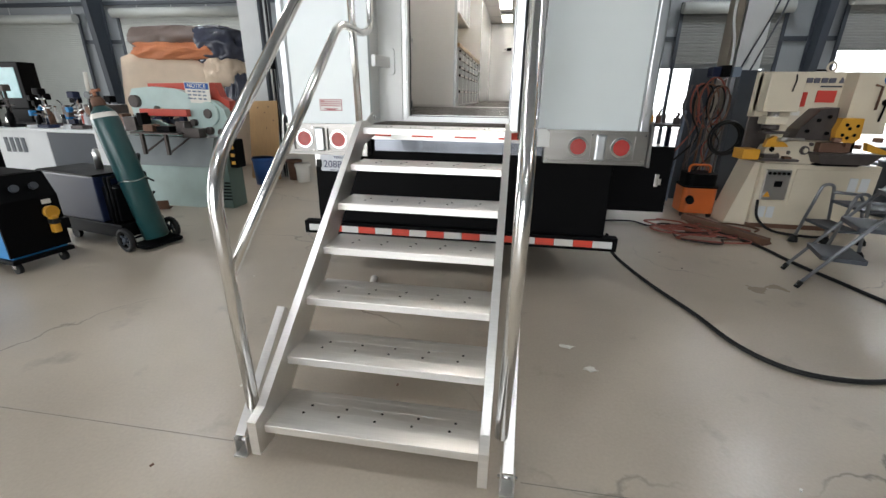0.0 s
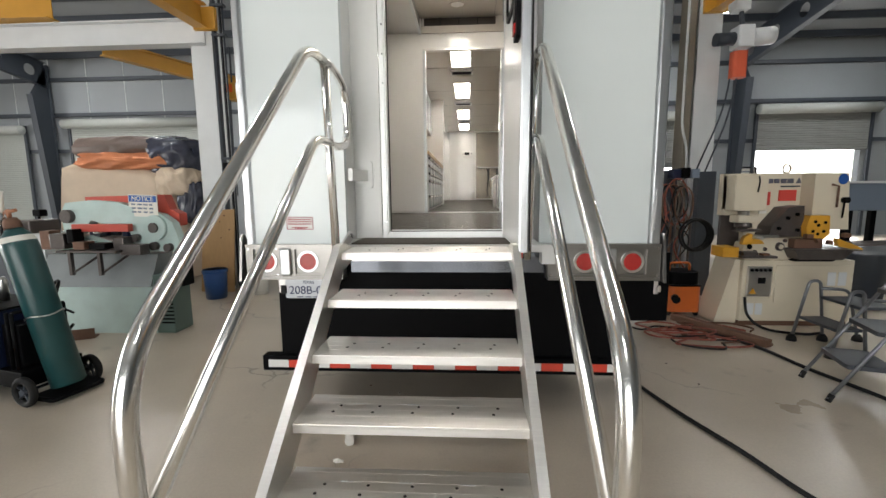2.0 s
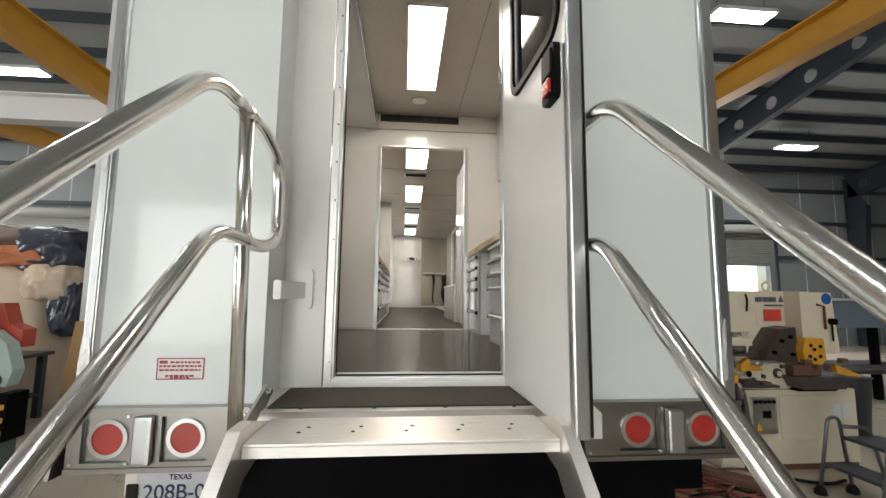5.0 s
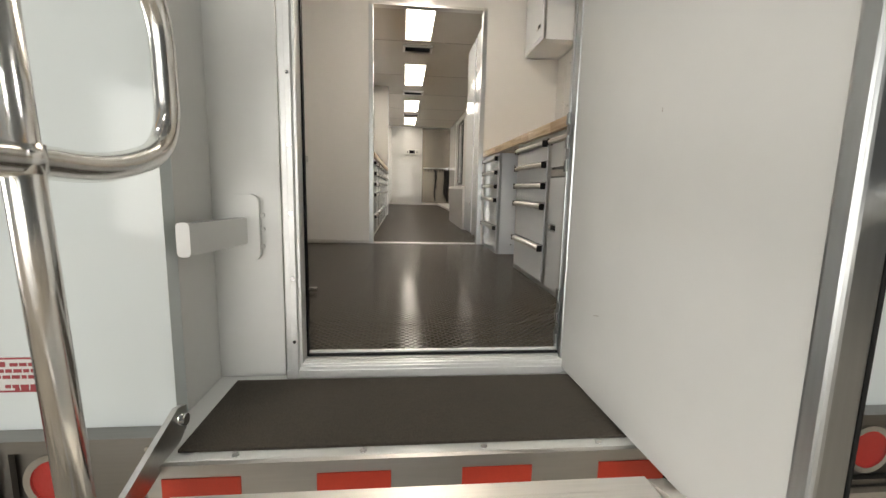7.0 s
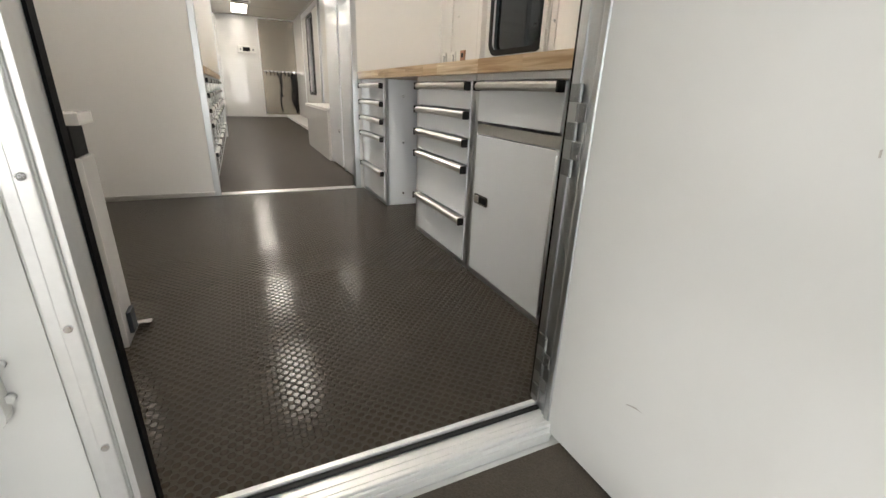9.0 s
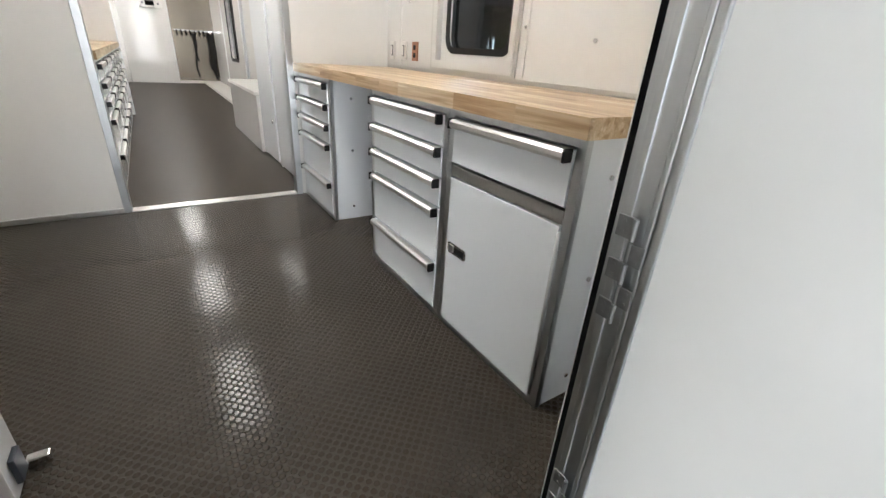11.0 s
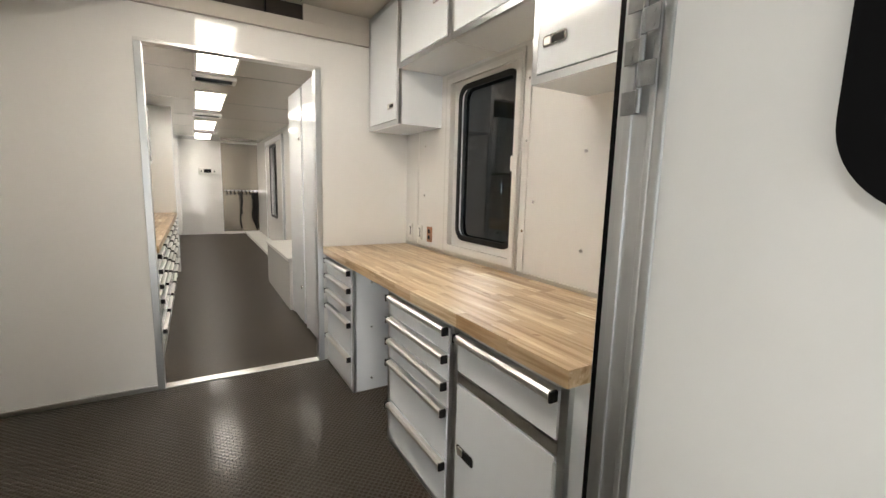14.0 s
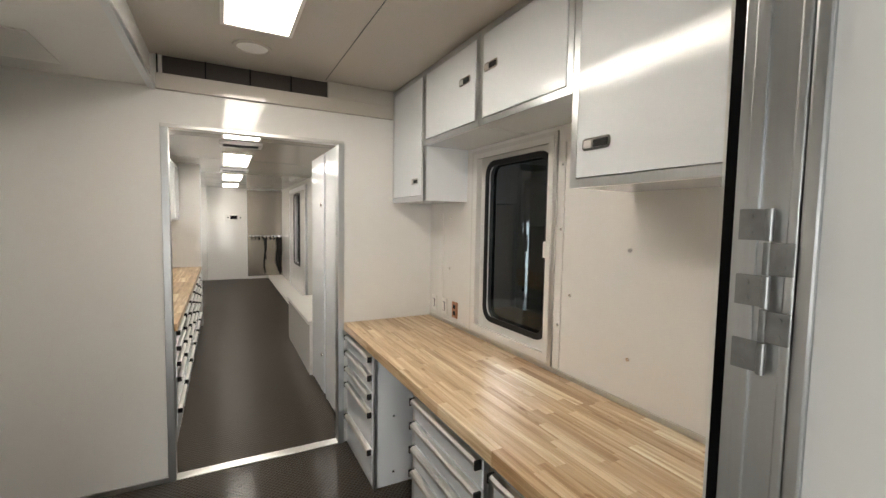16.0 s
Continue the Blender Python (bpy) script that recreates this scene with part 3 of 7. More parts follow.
# ---- trailer rear: sill, lamps, plate, bumper ----
def rear_sill(x0, x1, lamps, bracket):
    top = thing("rear_sill", ((x0 + x1) / 2, RY - 0.04, 1.06), "stainless rear sill box holding two round red lamps", "rear sill", "rear sills")
    ww = 0.085
    bm = B()
    # face plate with two lamp wells left open
    xs = [x0, lamps[0] - ww, lamps[0] + ww, lamps[1] - ww, lamps[1] + ww, x1]
    for a, b in ((xs[0], xs[1]), (xs[2], xs[3]), (xs[4], xs[5])):
        box(bm, a, b, RY - 0.045, RY - 0.03, 1.075, 1.275)
    for c in lamps:
        box(bm, c - ww, c + ww, RY - 0.045, RY - 0.03, 1.075, 1.092)
        box(bm, c - ww, c + ww, RY - 0.045, RY - 0.03, 1.258, 1.275)
    box(bm, x0, x1, RY - 0.052, RY + 0.06, 1.056, 1.074)
    box(bm, x0, x1, RY - 0.052, RY - 0.001, 1.276, 1.292)
    box(bm, x0, x1, RY + 0.02, RY + 0.06, 1.075, 1.275)
    part("sill_plate", bm, STAINLESS, top)
    for c in lamps:
        part("lamp_plate", box(B(), c - ww + 0.0004, c + ww - 0.0004, RY - 0.025, RY - 0.021, 1.0924, 1.2576), STAINLESS, top)
        lamp = part("tail_lamp", rod(B(), (c, RY + 0.019, 1.175), (c, RY - 0.028, 1.175), 0.056, 28), REDLENS, top, "round red tail lamp lens")
        bm = B()
        ring(bm, circle(c, 1.175, 0.072, 28), circle(c, 1.175, 0.0565, 28), "y", RY - 0.034, RY + 0.018)
        part("bezel", bm, CHROME, lamp, "chrome lamp ring")
    bm = B()
    box(bm, bracket - 0.036, bracket + 0.036, RY - 0.075, RY - 0.046, 1.085, 1.265, 0.012)
    part("lamp_guard", bm, ALUV, top, "bright ribbed metal guard")
    bm = B()
    for x in (x0 + 0.02, x1 - 0.02, bracket - 0.06):
        for z in (1.09, 1.262):
            rod(bm, (x, RY - 0.046, z), (x, RY - 0.051, z), 0.007, 8)
    pieces("rivet", bm, CHROME, top)
    return top


rear_sill(-1.80, -1.145, (-1.665, -1.382), -1.525)
rear_sill(0.205, 0.91, (0.443, 0.741), 0.592)
# bent flaps at both outer ends of the sill
for x, s in ((-1.825, 1), (0.925, -1)):
    bm = B()
    prism(bm, [(1.05, RY - 0.09), (1.32, RY - 0.05), (1.36, RY - 0.02), (1.30, RY + 0.05), (1.05, RY + 0.05)], "x", x - 0.008, x + 0.008)
    bmesh.ops.transform(bm, matrix=Matrix(((1, 0, 0, 0), (0, 0, 1, 0), (0, 1, 0, 0), (0, 0, 0, 1))), verts=bm.verts)
    solid("corner_bracket", bm, STAINLESS, "bent stainless bracket at the trailer corner", "bracket", "corner brackets")
bm = B()
box(bm, -1.11, 0.2, RY + 0.04, RY + 0.06, 1.09, 1.25)
box(bm, -0.53, -0.525, RY + 0.036, RY + 0.0395, 1.09, 1.25)
solid("sill_panel", bm, material("dented_stainless", (0.15, 0.16, 0.18), 0.22, 1.0, var=0.35, scale=6, fine=0.1, bump=0.35, grain=5), "shiny dented stainless panel under the porch", "panel")

plate = thing("licence_plate", (-1.435, RY, 0.94), "white licence plate with dark blue characters", "licence plate")
PLATE = material("plate_enamel", (0.50, 0.52, 0.55), 0.35, 0.2, var=0.12, scale=18, fine=0.08, bump=0.03)
part("backing", prism(B(), rrect(-1.60, -1.27, 0.955, 1.05, 0.012), "y", RY - 0.012, RY - 0.006), ALU, plate)
part("plate", prism(B(), rrect(-1.545, -1.245, 0.925, 1.054, 0.014), "y", RY - 0.036, RY - 0.029), PLATE, plate)
part("standoff", box(B(), -1.5, -1.3, RY - 0.0285, RY - 0.0125, 0.97, 1.04), ALU, plate)
NAVY = material("navy_ink", (0.015, 0.02, 0.07), 0.5, var=0.05)
REDINK = material("red_ink", (0.35, 0.05, 0.06), 0.5, var=0.05)
lettering("208B-00", 0.078, pose(-1.388, RY - 0.038, 0.978, 90, 0, 0), NAVY, plate, "characters")
lettering("TEXAS", 0.028, pose(-1.388, RY - 0.038, 1.034, 90, 0, 0), NAVY, plate, "state_name")
bm = B()
for i in range(3):
    box(bm, -1.465 + i * 0.055, -1.425 + i * 0.055, RY - 0.039, RY - 0.0362, 0.931, 0.937)
pieces("small_print", bm, NAVY, plate)
part("bracket", box(B(), -1.575, -1.535, RY - 0.05, RY - 0.0365, 0.955, 1.015, 0.006), BLACKRUB, plate)

sticker = thing("maker_sticker", (-1.435, RY, 1.39), "white maker's sticker with red and black bars of print", "sticker")
part("label", box(B(), -1.525, -1.345, RY - 0.003, RY - 0.0005, 1.388, 1.472), WHITETAPE, sticker)
bm = B()
for z, xa, xb in ((1.455, -1.475, -1.36), (1.44, -1.515, -1.355), (1.425, -1.515, -1.355), (1.402, -1.49, -1.38), (1.394, -1.47, -1.40)):
    x = xa
    while x < xb:
        w = random.uniform(0.006, 0.018)
        box(bm, x, min(x + w, xb), RY - 0.0045, RY - 0.0032, z - 0.004, z + 0.004)
        x += w + 0.004
pieces("print_bar", bm, REDINK, sticker)
bm = B()
ring(bm, rrect(-1.525, -1.345, 1.388, 1.472, 0.002, 1), rrect(-1.521, -1.349, 1.392, 1.468, 0.002, 1), "y", RY - 0.0045, RY - 0.0032)
box(bm, -1.515, -1.485, RY - 0.0045, RY - 0.0032, 1.45, 1.462)
part("border", bm, REDINK, sticker)

bump = thing("rear_bumper", (-0.48, 3.08, 0.32), "black steel bumper bar with red and white reflective tape", "bumper")
part("bar", box(B(), -1.845, 0.875, 3.06, 3.15, 0.315, 0.43, 0.006), BLACK, bump)
bm = B()
for x in (-1.3, 0.35):
    box(bm, x - 0.05, x + 0.05, 3.16, 3.24, 0.32, 0.70)
pieces("bracket", bm, BLACK, bump)
for i in range(17):
    x = -1.80 + i * 0.155
    red = i % 2 == 1
    part("tape", box(B(), x, x + 0.153, 3.0565, 3.0595, 0.343, 0.40), REDTAPE if red else WHITETAPE, bump, "red tape" if red else "white tape")

sidebox = thing("side_compartment", (1.1, 3.8, 0.5), "black open side compartment door under the trailer", "compartment door")
part("door_panel", box(B(), 0.80, 1.46, 3.88, 3.93, 0.47, 1.09, 0.006), BLACK, sidebox)
part("latch", box(B(), 1.32, 1.36, 3.857, 3.8795, 0.72, 0.84, 0.005), CHROME, sidebox, "chrome paddle latch")
part("latch_lever", box(B(), 1.35, 1.38, 3.85, 3.8565, 0.74, 0.80, 0.003), CHROME, sidebox)
part("hinge", rod(B(), (0.81, 3.875, 0.53), (0.81, 3.875, 1.06), 0.012, 8), BLACK, sidebox)

# ---- porch deck ----
porch = thing("porch_deck", (-0.53, 2.9, 1.2), "white porch deck with grit mat and red edge tape", "porch deck")
part("deck", box(B(), -1.118, 0.145, 2.73, 3.138, 1.255, 1.302, 0.003), PORCHW, porch)
part("apron", box(B(), -1.10, 0.02, 2.722, 2.7298, 1.20, 1.285), ALU, porch)
part("deck_end", prism(B(), [(0.1455, 1.18), (0.1455, 1.302), (0.20, 1.302), (0.228, 1.275), (0.228, 1.18)], "y", 2.735, 2.836), PORCHW, porch)
part("mat", box(B(), -1.055, -0.024, 2.76, 3.092, 1.3025, 1.3095), MAT, porch, "dark grey anti-slip grit mat")
bm = B()
box(bm, -1.10, 0.02, 2.716, 2.7295, 1.2855, 1.302)
part("nosing", bm, ALU, porch)
for i in range(4):
    x = -1.07 + i * 0.314
    part("red_tape", box(B(), x, x + 0.158, 2.7195, 2.7219, 1.222, 1.27), REDTAPE, porch, "red reflective tape strip")
bm = B()
for i in range(4):
    rod(bm, (-0.93 + i * 0.27, 2.745, 1.3022), (-0.93 + i * 0.27, 2.745, 1.3042), 0.008, 8)
pieces("screw", bm, CHROME, porch)

# ---- boarding stairs ----
stairs = thing("boarding_stairs", (-0.54, 1.6, 0.0), "seven-step aluminium boarding stairs with polished tube handrails", "stairs")
RISE, RUN = 0.187, 0.2365
NOSE0 = 0.925
for k in range(7):
    z = 0.172 + RISE * k + (0.012 if k == 6 else 0)
    y0 = NOSE0 + RUN * k + (0.02 if k == 6 else 0)
    y1 = y0 + (0.258 if k == 6 else 0.248)
    bm = B()
    box(bm, -1.0, -0.08, y0, y1, z - 0.008, z, 0.002)
    box(bm, -1.0, -0.08, y0, y0 + 0.005, z - 0.038, z - 0.0085)
    box(bm, -1.0, -0.08, y1 - 0.005, y1, z - 0.038, z - 0.0085)
    tread = part("tread", bm, TREAD, stairs)
    bm = B()
    for i in range(5):
        for j in (0, 1):
            x, y = -0.87 + i * 0.165 + j * 0.02, y0 + 0.10 + j * 0.05
            rod(bm, (x, y, z + 0.0002), (x, y, z + 0.0016), 0.0065, 8)
    pieces("drain_hole", bm, BLACKRUB, tread, "small round drain holes")
    bm = B()
    for i in range(5):
        yy = y0 + 0.02 + i * 0.05
        box(bm, -0.998, -0.082, yy, yy + 0.0022, z + 0.0001, z + 0.0004)
    pieces("grip_rib", bm, TREAD, tread)
    bm = B()
    for i in range(3):
        x = -0.80 + i * 0.23
        box(bm, x, x + 0.055, y0 + 0.165, y0 + 0.172, z + 0.0008, z + 0.0016)
    pieces("weld_mark", bm, WHITETAPE, tread, "pale scuffed weld marks")
for x0, x1 in ((-1.042, -1.003), (-0.077, -0.038)):
    bm = B()
    slope = RISE / RUN
    ya, za = 0.90, 0.235
    yb = 2.46
    prism(bm, [(0.875, 0.055), (0.875, 0.225), (0.955, 0.245), (2.36, 1.345), (2.46, 1.345), (2.62, 1.30), (2.62, 1.235), (2.40, 1.20), (1.02, 0.05)], "x", x0, x1)
    part("stringer", bm, TREAD, stairs)
for x, s in ((-1.122, -1), (0.042, 1)):
    leg = part("support_leg", box(B(), x - 0.022, x + 0.022, 0, 0.60, -0.025, 0.025, 0.003,
                                  Matrix.Translation((0, 0.935, 0.085)) @ Matrix.Rotation(radians(42), 4, "X")), TREAD, stairs)
    bm = B()
    box(bm, x - 0.03, x + 0.03, 0.895, 0.985, 0.0, 0.008)
    box(bm, x - 0.03, x - 0.024, 0.915, 0.965, 0.008, 0.09)
    box(bm, x + 0.024, x + 0.03, 0.915, 0.965, 0.008, 0.09)
    part("foot", bm, ALU, stairs, "hinged aluminium foot plate")
    pieces("bolt", rod(B(), (x - 0.04, 0.94, 0.06), (x + 0.04, 0.94, 0.06), 0.009, 8), CHROME, stairs)
# hook plates that hang the stairs on the porch
for x in (-1.075,):
    bm = B()
    prism(bm, [(2.42, 1.25), (2.50, 1.24), (2.80, 1.305), (2.84, 1.33), (2.835, 1.375), (2.80, 1.385)], "x", x - 0.006, x + 0.006)
    part("hook_plate", bm, ALU, stairs)
    pieces("bolt", rod(B(), (x - 0.015, 2.805, 1.355), (x + 0.02, 2.805, 1.355), 0.014, 10), CHROME, stairs)


def handrail(x, lean, drop):
    """One side's rails: outer loop and mid rail, welded to two posts; the frame leans slightly outwards."""
    def P(y, z):
        return (x + lean * z, y, z - drop * (z - 1.0))
    main = fillet([P(0.975, 0.215), P(0.965, 1.245), P(2.225, 2.338), P(2.49, 2.345)], 0.17, 8)
    part("handrail", sweep(B(), main, 0.0265, 16), POLISH, stairs, "polished bent tube handrail")
    loop = fillet([P(2.475, 2.345), P(2.62, 2.355), P(2.875, 2.29), P(2.875, 1.955), P(2.66, 1.905), P(2.49, 1.915), P(2.285, 1.915), P(0.985, 0.85)], 0.14, 8)
    part("mid_rail", sweep(B(), loop, 0.0245, 16), POLISH, stairs)
    part("post", rod(B(), P(2.53, 1.25), P(2.485, 2.345), 0.0235, 16), POLISH, stairs)
    bm = B()
    for y, z in ((2.503, 1.915), (2.487, 2.338)):
        sweep(bm, [P(y, z - 0.02), P(y, z + 0.02)], 0.0275, 14)
    pieces("weld_collar", bm, POLISH, stairs)


handrail(-1.07, -0.0085, 0.01)
handrail(0.002, 0.0175, 0.022)

# ---- entry door and frame ----
frame_t = thing("door_frame_1", (-0.47, 3.15, 1.30), "aluminium entry door frame with a black rubber seal", "door frame", kind="structure")
bm = B()
box(bm, OX0 - 0.05, OX0 - 0.0125, 3.116, 3.139, 1.303, 3.49, 0.004)
box(bm, OX0 - 0.032, OX0 - 0.014, 3.107, 3.1155, 1.303, 3.47, 0.002)
for k in range(3):
    box(bm, OX0 - 0.0119, OX0 - 0.0095, 3.119 + k * 0.007, 3.121 + k * 0.007, 1.346, 3.42)
box(bm, OX0 - 0.0122, OX0 - 0.004, 3.118, 3.1775, 1.3455, 3.42, 0.001)
part("jamb", bm, FRAMEALU, frame_t)
bm = B()
box(bm, OX1 + 0.0125, OX1 + 0.05, 3.131, 3.1395, 1.303, 3.49)
box(bm, -0.0615, OX1 + 0.0118, 3.147, 3.2135, 1.346, 3.42, 0.002)
box(bm, -0.0655, -0.0617, 3.186, 3.2, 1.346, 3.42, 0.0015)
part("jamb", bm, ALUV, frame_t)
bm = B()
box(bm, OX0 - 0.012, OX0, 3.178, 3.2, 1.345, 3.42)
box(bm, OX1 - 0.001, OX1 + 0.0118, 3.214, 3.231, 1.346, 3.42)
box(bm, OX0, OX1, 3.16, 3.2015, 3.408, 3.42)
part("seal", bm, BLACK, frame_t, "black rubber seal strip")
bm = B()
box(bm, OX0 - 0.0118, OX1 + 0.0118, 3.122, 3.2005, 1.303, 1.345, 0.003)
box(bm, OX0 - 0.05, OX1 - 0.021, 3.11, 3.1155, 1.303, 1.328, 0.002)
box(bm, OX0 - 0.0118, OX1 - 0.021, 3.1157, 3.1218, 1.303, 1.338, 0.002)
part("sill", bm, FRAMEALU, frame_t)
for k in range(2):
    part("sill_rib", box(B(), OX0 - 0.01, OX1 + 0.01, 3.132 + k * 0.018, 3.1345 + k * 0.018, 1.3452, 1.3475), FRAMEALU, frame_t)
part("sill_seal", box(B(), OX0, OX1, 3.174, 3.186, 1.3452, 1.352, 0.002), BLACKRUB, frame_t)
part("sill_lip", box(B(), OX0, OX1, 3.188, 3.201, 1.3452, 1.358, 0.002), FRAMEALU, frame_t)
part("head", box(B(), OX0 - 0.06, OX1 + 0.06, 3.116, 3.139, 3.43, 3.49, 0.004), FRAMEALU, frame_t)
bm = B()
for i in range(11):
    z = 1.42 + i * 0.19
    rod(bm, (OX0 - 0.023, 3.1068, z), (OX0 - 0.023, 3.103, z), 0.005, 8)
pieces("screw", bm, CHROME, frame_t)

# the leaf stands open at a right angle, hinged on the jamb beside the counter
door = thing("door_1", (-0.045, 2.75, 1.315), "white insulated entry door standing open with a dark window", "door", kind="structure")
DX0, DX1, DY0, DY1 = -0.068, -0.024, 2.33, 3.142
oy0, oy1, oz0, oz1 = DY0 + 0.03, DY1 - 0.0118, 1.318, 3.40
bm = B()
LX0, LX1 = DX0 + 0.002, DX1 - 0.002
box(bm, LX0, LX1, oy0, oy1, oz0, 2.64)
box(bm, LX0, LX1, oy0, oy1, 3.24, oz1)
box(bm, LX0, LX1, oy0, 2.38, 2.64, 3.24)
box(bm, LX0, LX1, 2.94, oy1, 2.64, 3.24)
ring(bm, rrect(2.38, 2.94, 2.64, 3.24, 0.0005), rrect(2.40, 2.92, 2.66, 3.22, 0.07), "x", LX0, LX1)
part("leaf", bm, material("door_white", (0.73, 0.735, 0.72), 0.26, var=0.03, scale=2, fine=0.02, bump=0.01, grain=14), door)
bm = B()
prism(bm, rrect(DX0 - 0.004, DX1 + 0.004, DY0 - 0.006, DY0 + 0.0295, 0.008, 3), "z", 1.312, 3.41)
part("edge_trim", bm, ALUV, door, "aluminium edge trim")
part("edge_seal", prism(B(), rrect(DX1 + 0.0045, DX1 + 0.011, DY0 - 0.005, DY0 + 0.024, 0.003, 3), "z", 1.318, 3.405), BLACKRUB, door, "black rubber edge seal")
bm = B()
box(bm, DX0 - 0.002, -0.039, DY1 - 0.0115, DY1 + 0.004, 1.312, 3.41, 0.003)
part("hinge_trim", bm, ALUV, door, "aluminium edge trim")
bm = B()
ring(bm, rrect(2.375, 2.945, 2.635, 3.25, 0.1, 14), rrect(2.41, 2.91, 2.67, 3.215, 0.07, 14), "x", DX0 - 0.012, DX0 + 0.0015)
part("window_gasket", bm, BLACK, door, "black rounded window surround")
pane = part("pane", prism(B(), rrect(2.402, 2.918, 2.662, 3.218, 0.069), "x", DX0 + 0.012, DX0 + 0.018), material("smoked_glass", (0.02, 0.022, 0.024), 0.05, var=0.02, fine=0, bump=0), door, "dark tinted window glass")
latch = part("latch_box", prism(B(), rrect(2.385, 2.50, 2.40, 2.60, 0.02, 3), "x", DX0 - 0.022, DX0 + 0.0015), BLACK, door, "black paddle latch with a red release")
part("release", box(B(), DX0 - 0.034, DX0 - 0.0225, 2.41, 2.47, 2.425, 2.475, 0.004), REDLENS, latch, "red release tab")
part("paddle", box(B(), DX0 - 0.03, DX0 - 0.0225, 2.40, 2.485, 2.49, 2.58, 0.004), BLACKRUB, latch)
# strap hinges on the jamb side
for z in (1.47, 2.03, 2.86):
    bm = B()
    for i in range(5):
        za, zb = z - 0.09 + i * 0.036, z - 0.09 + (i + 1) * 0.036 - 0.002
        prism(bm, rrect(-0.0765, -0.0685, 3.1675, 3.1755, 0.0035, 3), "z", za, zb)
        if i % 2 == 0:
            box(bm, -0.0695, -0.0667, 3.1757, 3.203, za, zb, 0.0008)
            for k in (-0.009, 0.009):
                rod(bm, (-0.0695, 3.191, (za + zb) / 2 + k), (-0.0706, 3.191, (za + zb) / 2 + k), 0.0028, 8)
        else:
            box(bm, -0.0765, -0.0741, 3.146, 3.1673, za, zb, 0.0008)
            for k in (-0.009, 0.009):
                rod(bm, (-0.0765, 3.155, (za + zb) / 2 + k), (-0.0776, 3.155, (za + zb) / 2 + k), 0.0028, 8)
    part("hinge", bm, GALV, door, "galvanised strap hinge")
bm = B()
prism(bm, rrect(-0.0685, -0.0617, 3.1475, 3.158, 0.0025, 3), "z", 1.35, 3.41)
part("hinge_rail", bm, ALUV, door)
SCUFF = material("scuff_grey", (0.42, 0.40, 0.37), 0.6, var=0.3, scale=60, fine=0.2)
part("scuff", prism(B(), [(2.905, 1.552), (2.92, 1.5505), (2.94, 1.545), (2.938, 1.5478), (2.92, 1.5535)], "x", DX0 + 0.0012, DX0 + 0.0018), SCUFF, door, "short grey scuff mark")
part("scuff", prism(B(), [(2.7185, 2.043), (2.7205, 2.043), (2.7212, 2.051), (2.7192, 2.052)], "x", DX0 + 0.0012, DX0 + 0.0018), SCUFF, door, "short grey scuff mark")

# the leaf stands open a little past the right angle
for ob in door.children_recursive:
    if not ob.name.startswith("hinge"):
        for v in ob.data.vertices:
            v.co.x += (DY1 - v.co.y) * 0.028

# hold-back arm on the porch wall
arm = thing("hold_open_arm", (-1.05, 2.85, 1.70), "white door hold-open bracket on the porch wall", "bracket")
part("bar", prism(B(), rrect(2.90, 3.118, 1.71, 1.785, 0.006, 3), "x", -1.045, -1.018), PORCHW, arm)
part("bar_end", prism(B(), rrect(-1.047, -1.016, 1.707, 1.788, 0.01, 3), "y", 2.892, 2.8995), PORCHW, arm)
bm = B()
prism(bm, rrect(-1.075, -0.985, 1.66, 1.85, 0.022, 4), "y", 3.1185, 3.1385)
part("mount", bm, PORCHW, arm)
bm = B()
for x, z in ((-0.98, 1.79), (-0.98, 1.75), (-0.982, 1.70), (-1.08, 1.83), (-1.08, 1.80)):
    rod(bm, (x, 3.1385, z), (x, 3.13, z), 0.006, 8)
pieces("bolt", bm, PORCHW, arm)

# the bar swings out from its mount towards the porch side wall
for ob in arm.children:
    if ob.name.startswith("bar"):
        for v in ob.data.vertices:
            v.co.x -= (3.118 - v.co.y) * 0.22

# slim latch post inside the entry
post = thing("latch_post", (-1.06, 3.9, F), "narrow white latch post with a recessed dark keeper", "latch post")
part("post", box(B(), -1.11, -1.04, 3.84, 3.95, F + 0.001, 1.905, 0.004), PANEL, post)
part("cap", box(B(), -1.115, -1.025, 3.835, 3.955, 1.985, 2.015, 0.004), PANEL, post)
part("keeper", box(B(), -1.11, -1.05, 3.845, 3.945, 1.906, 1.984), BLACKRUB, post)
part("foot_latch", box(B(), -1.039, -1.027, 3.87, 3.92, F + 0.03, F + 0.10, 0.003), GREYSTEEL, post)
part("catch", box(B(), -1.039, -0.995, 3.94, 3.965, F + 0.008, F + 0.026, 0.003), CHROME, post)


# ---- rear room ----
def pull(bm_bar, bm_cap, x, y0, y1, z):
    """A full-width extruded drawer pull with dark end caps."""
    prof = [(x - 0.001, z + 0.017), (x - 0.018, z + 0.016), (x - 0.027, z + 0.008), (x - 0.028, z - 0.004), (x - 0.022, z - 0.012), (x - 0.016, z - 0.013), (x - 0.013, z - 0.004), (x - 0.001, z - 0.002)]
    prism(bm_bar, prof, "y", y0 + 0.012, y1 - 0.012)
    for a, b in ((y0 + 0.002, y0 + 0.0118), (y1 - 0.0118, y1 - 0.002)):
        box(bm_cap, x - 0.029, x - 0.001, a, b, z - 0.015, z + 0.018, 0.003)


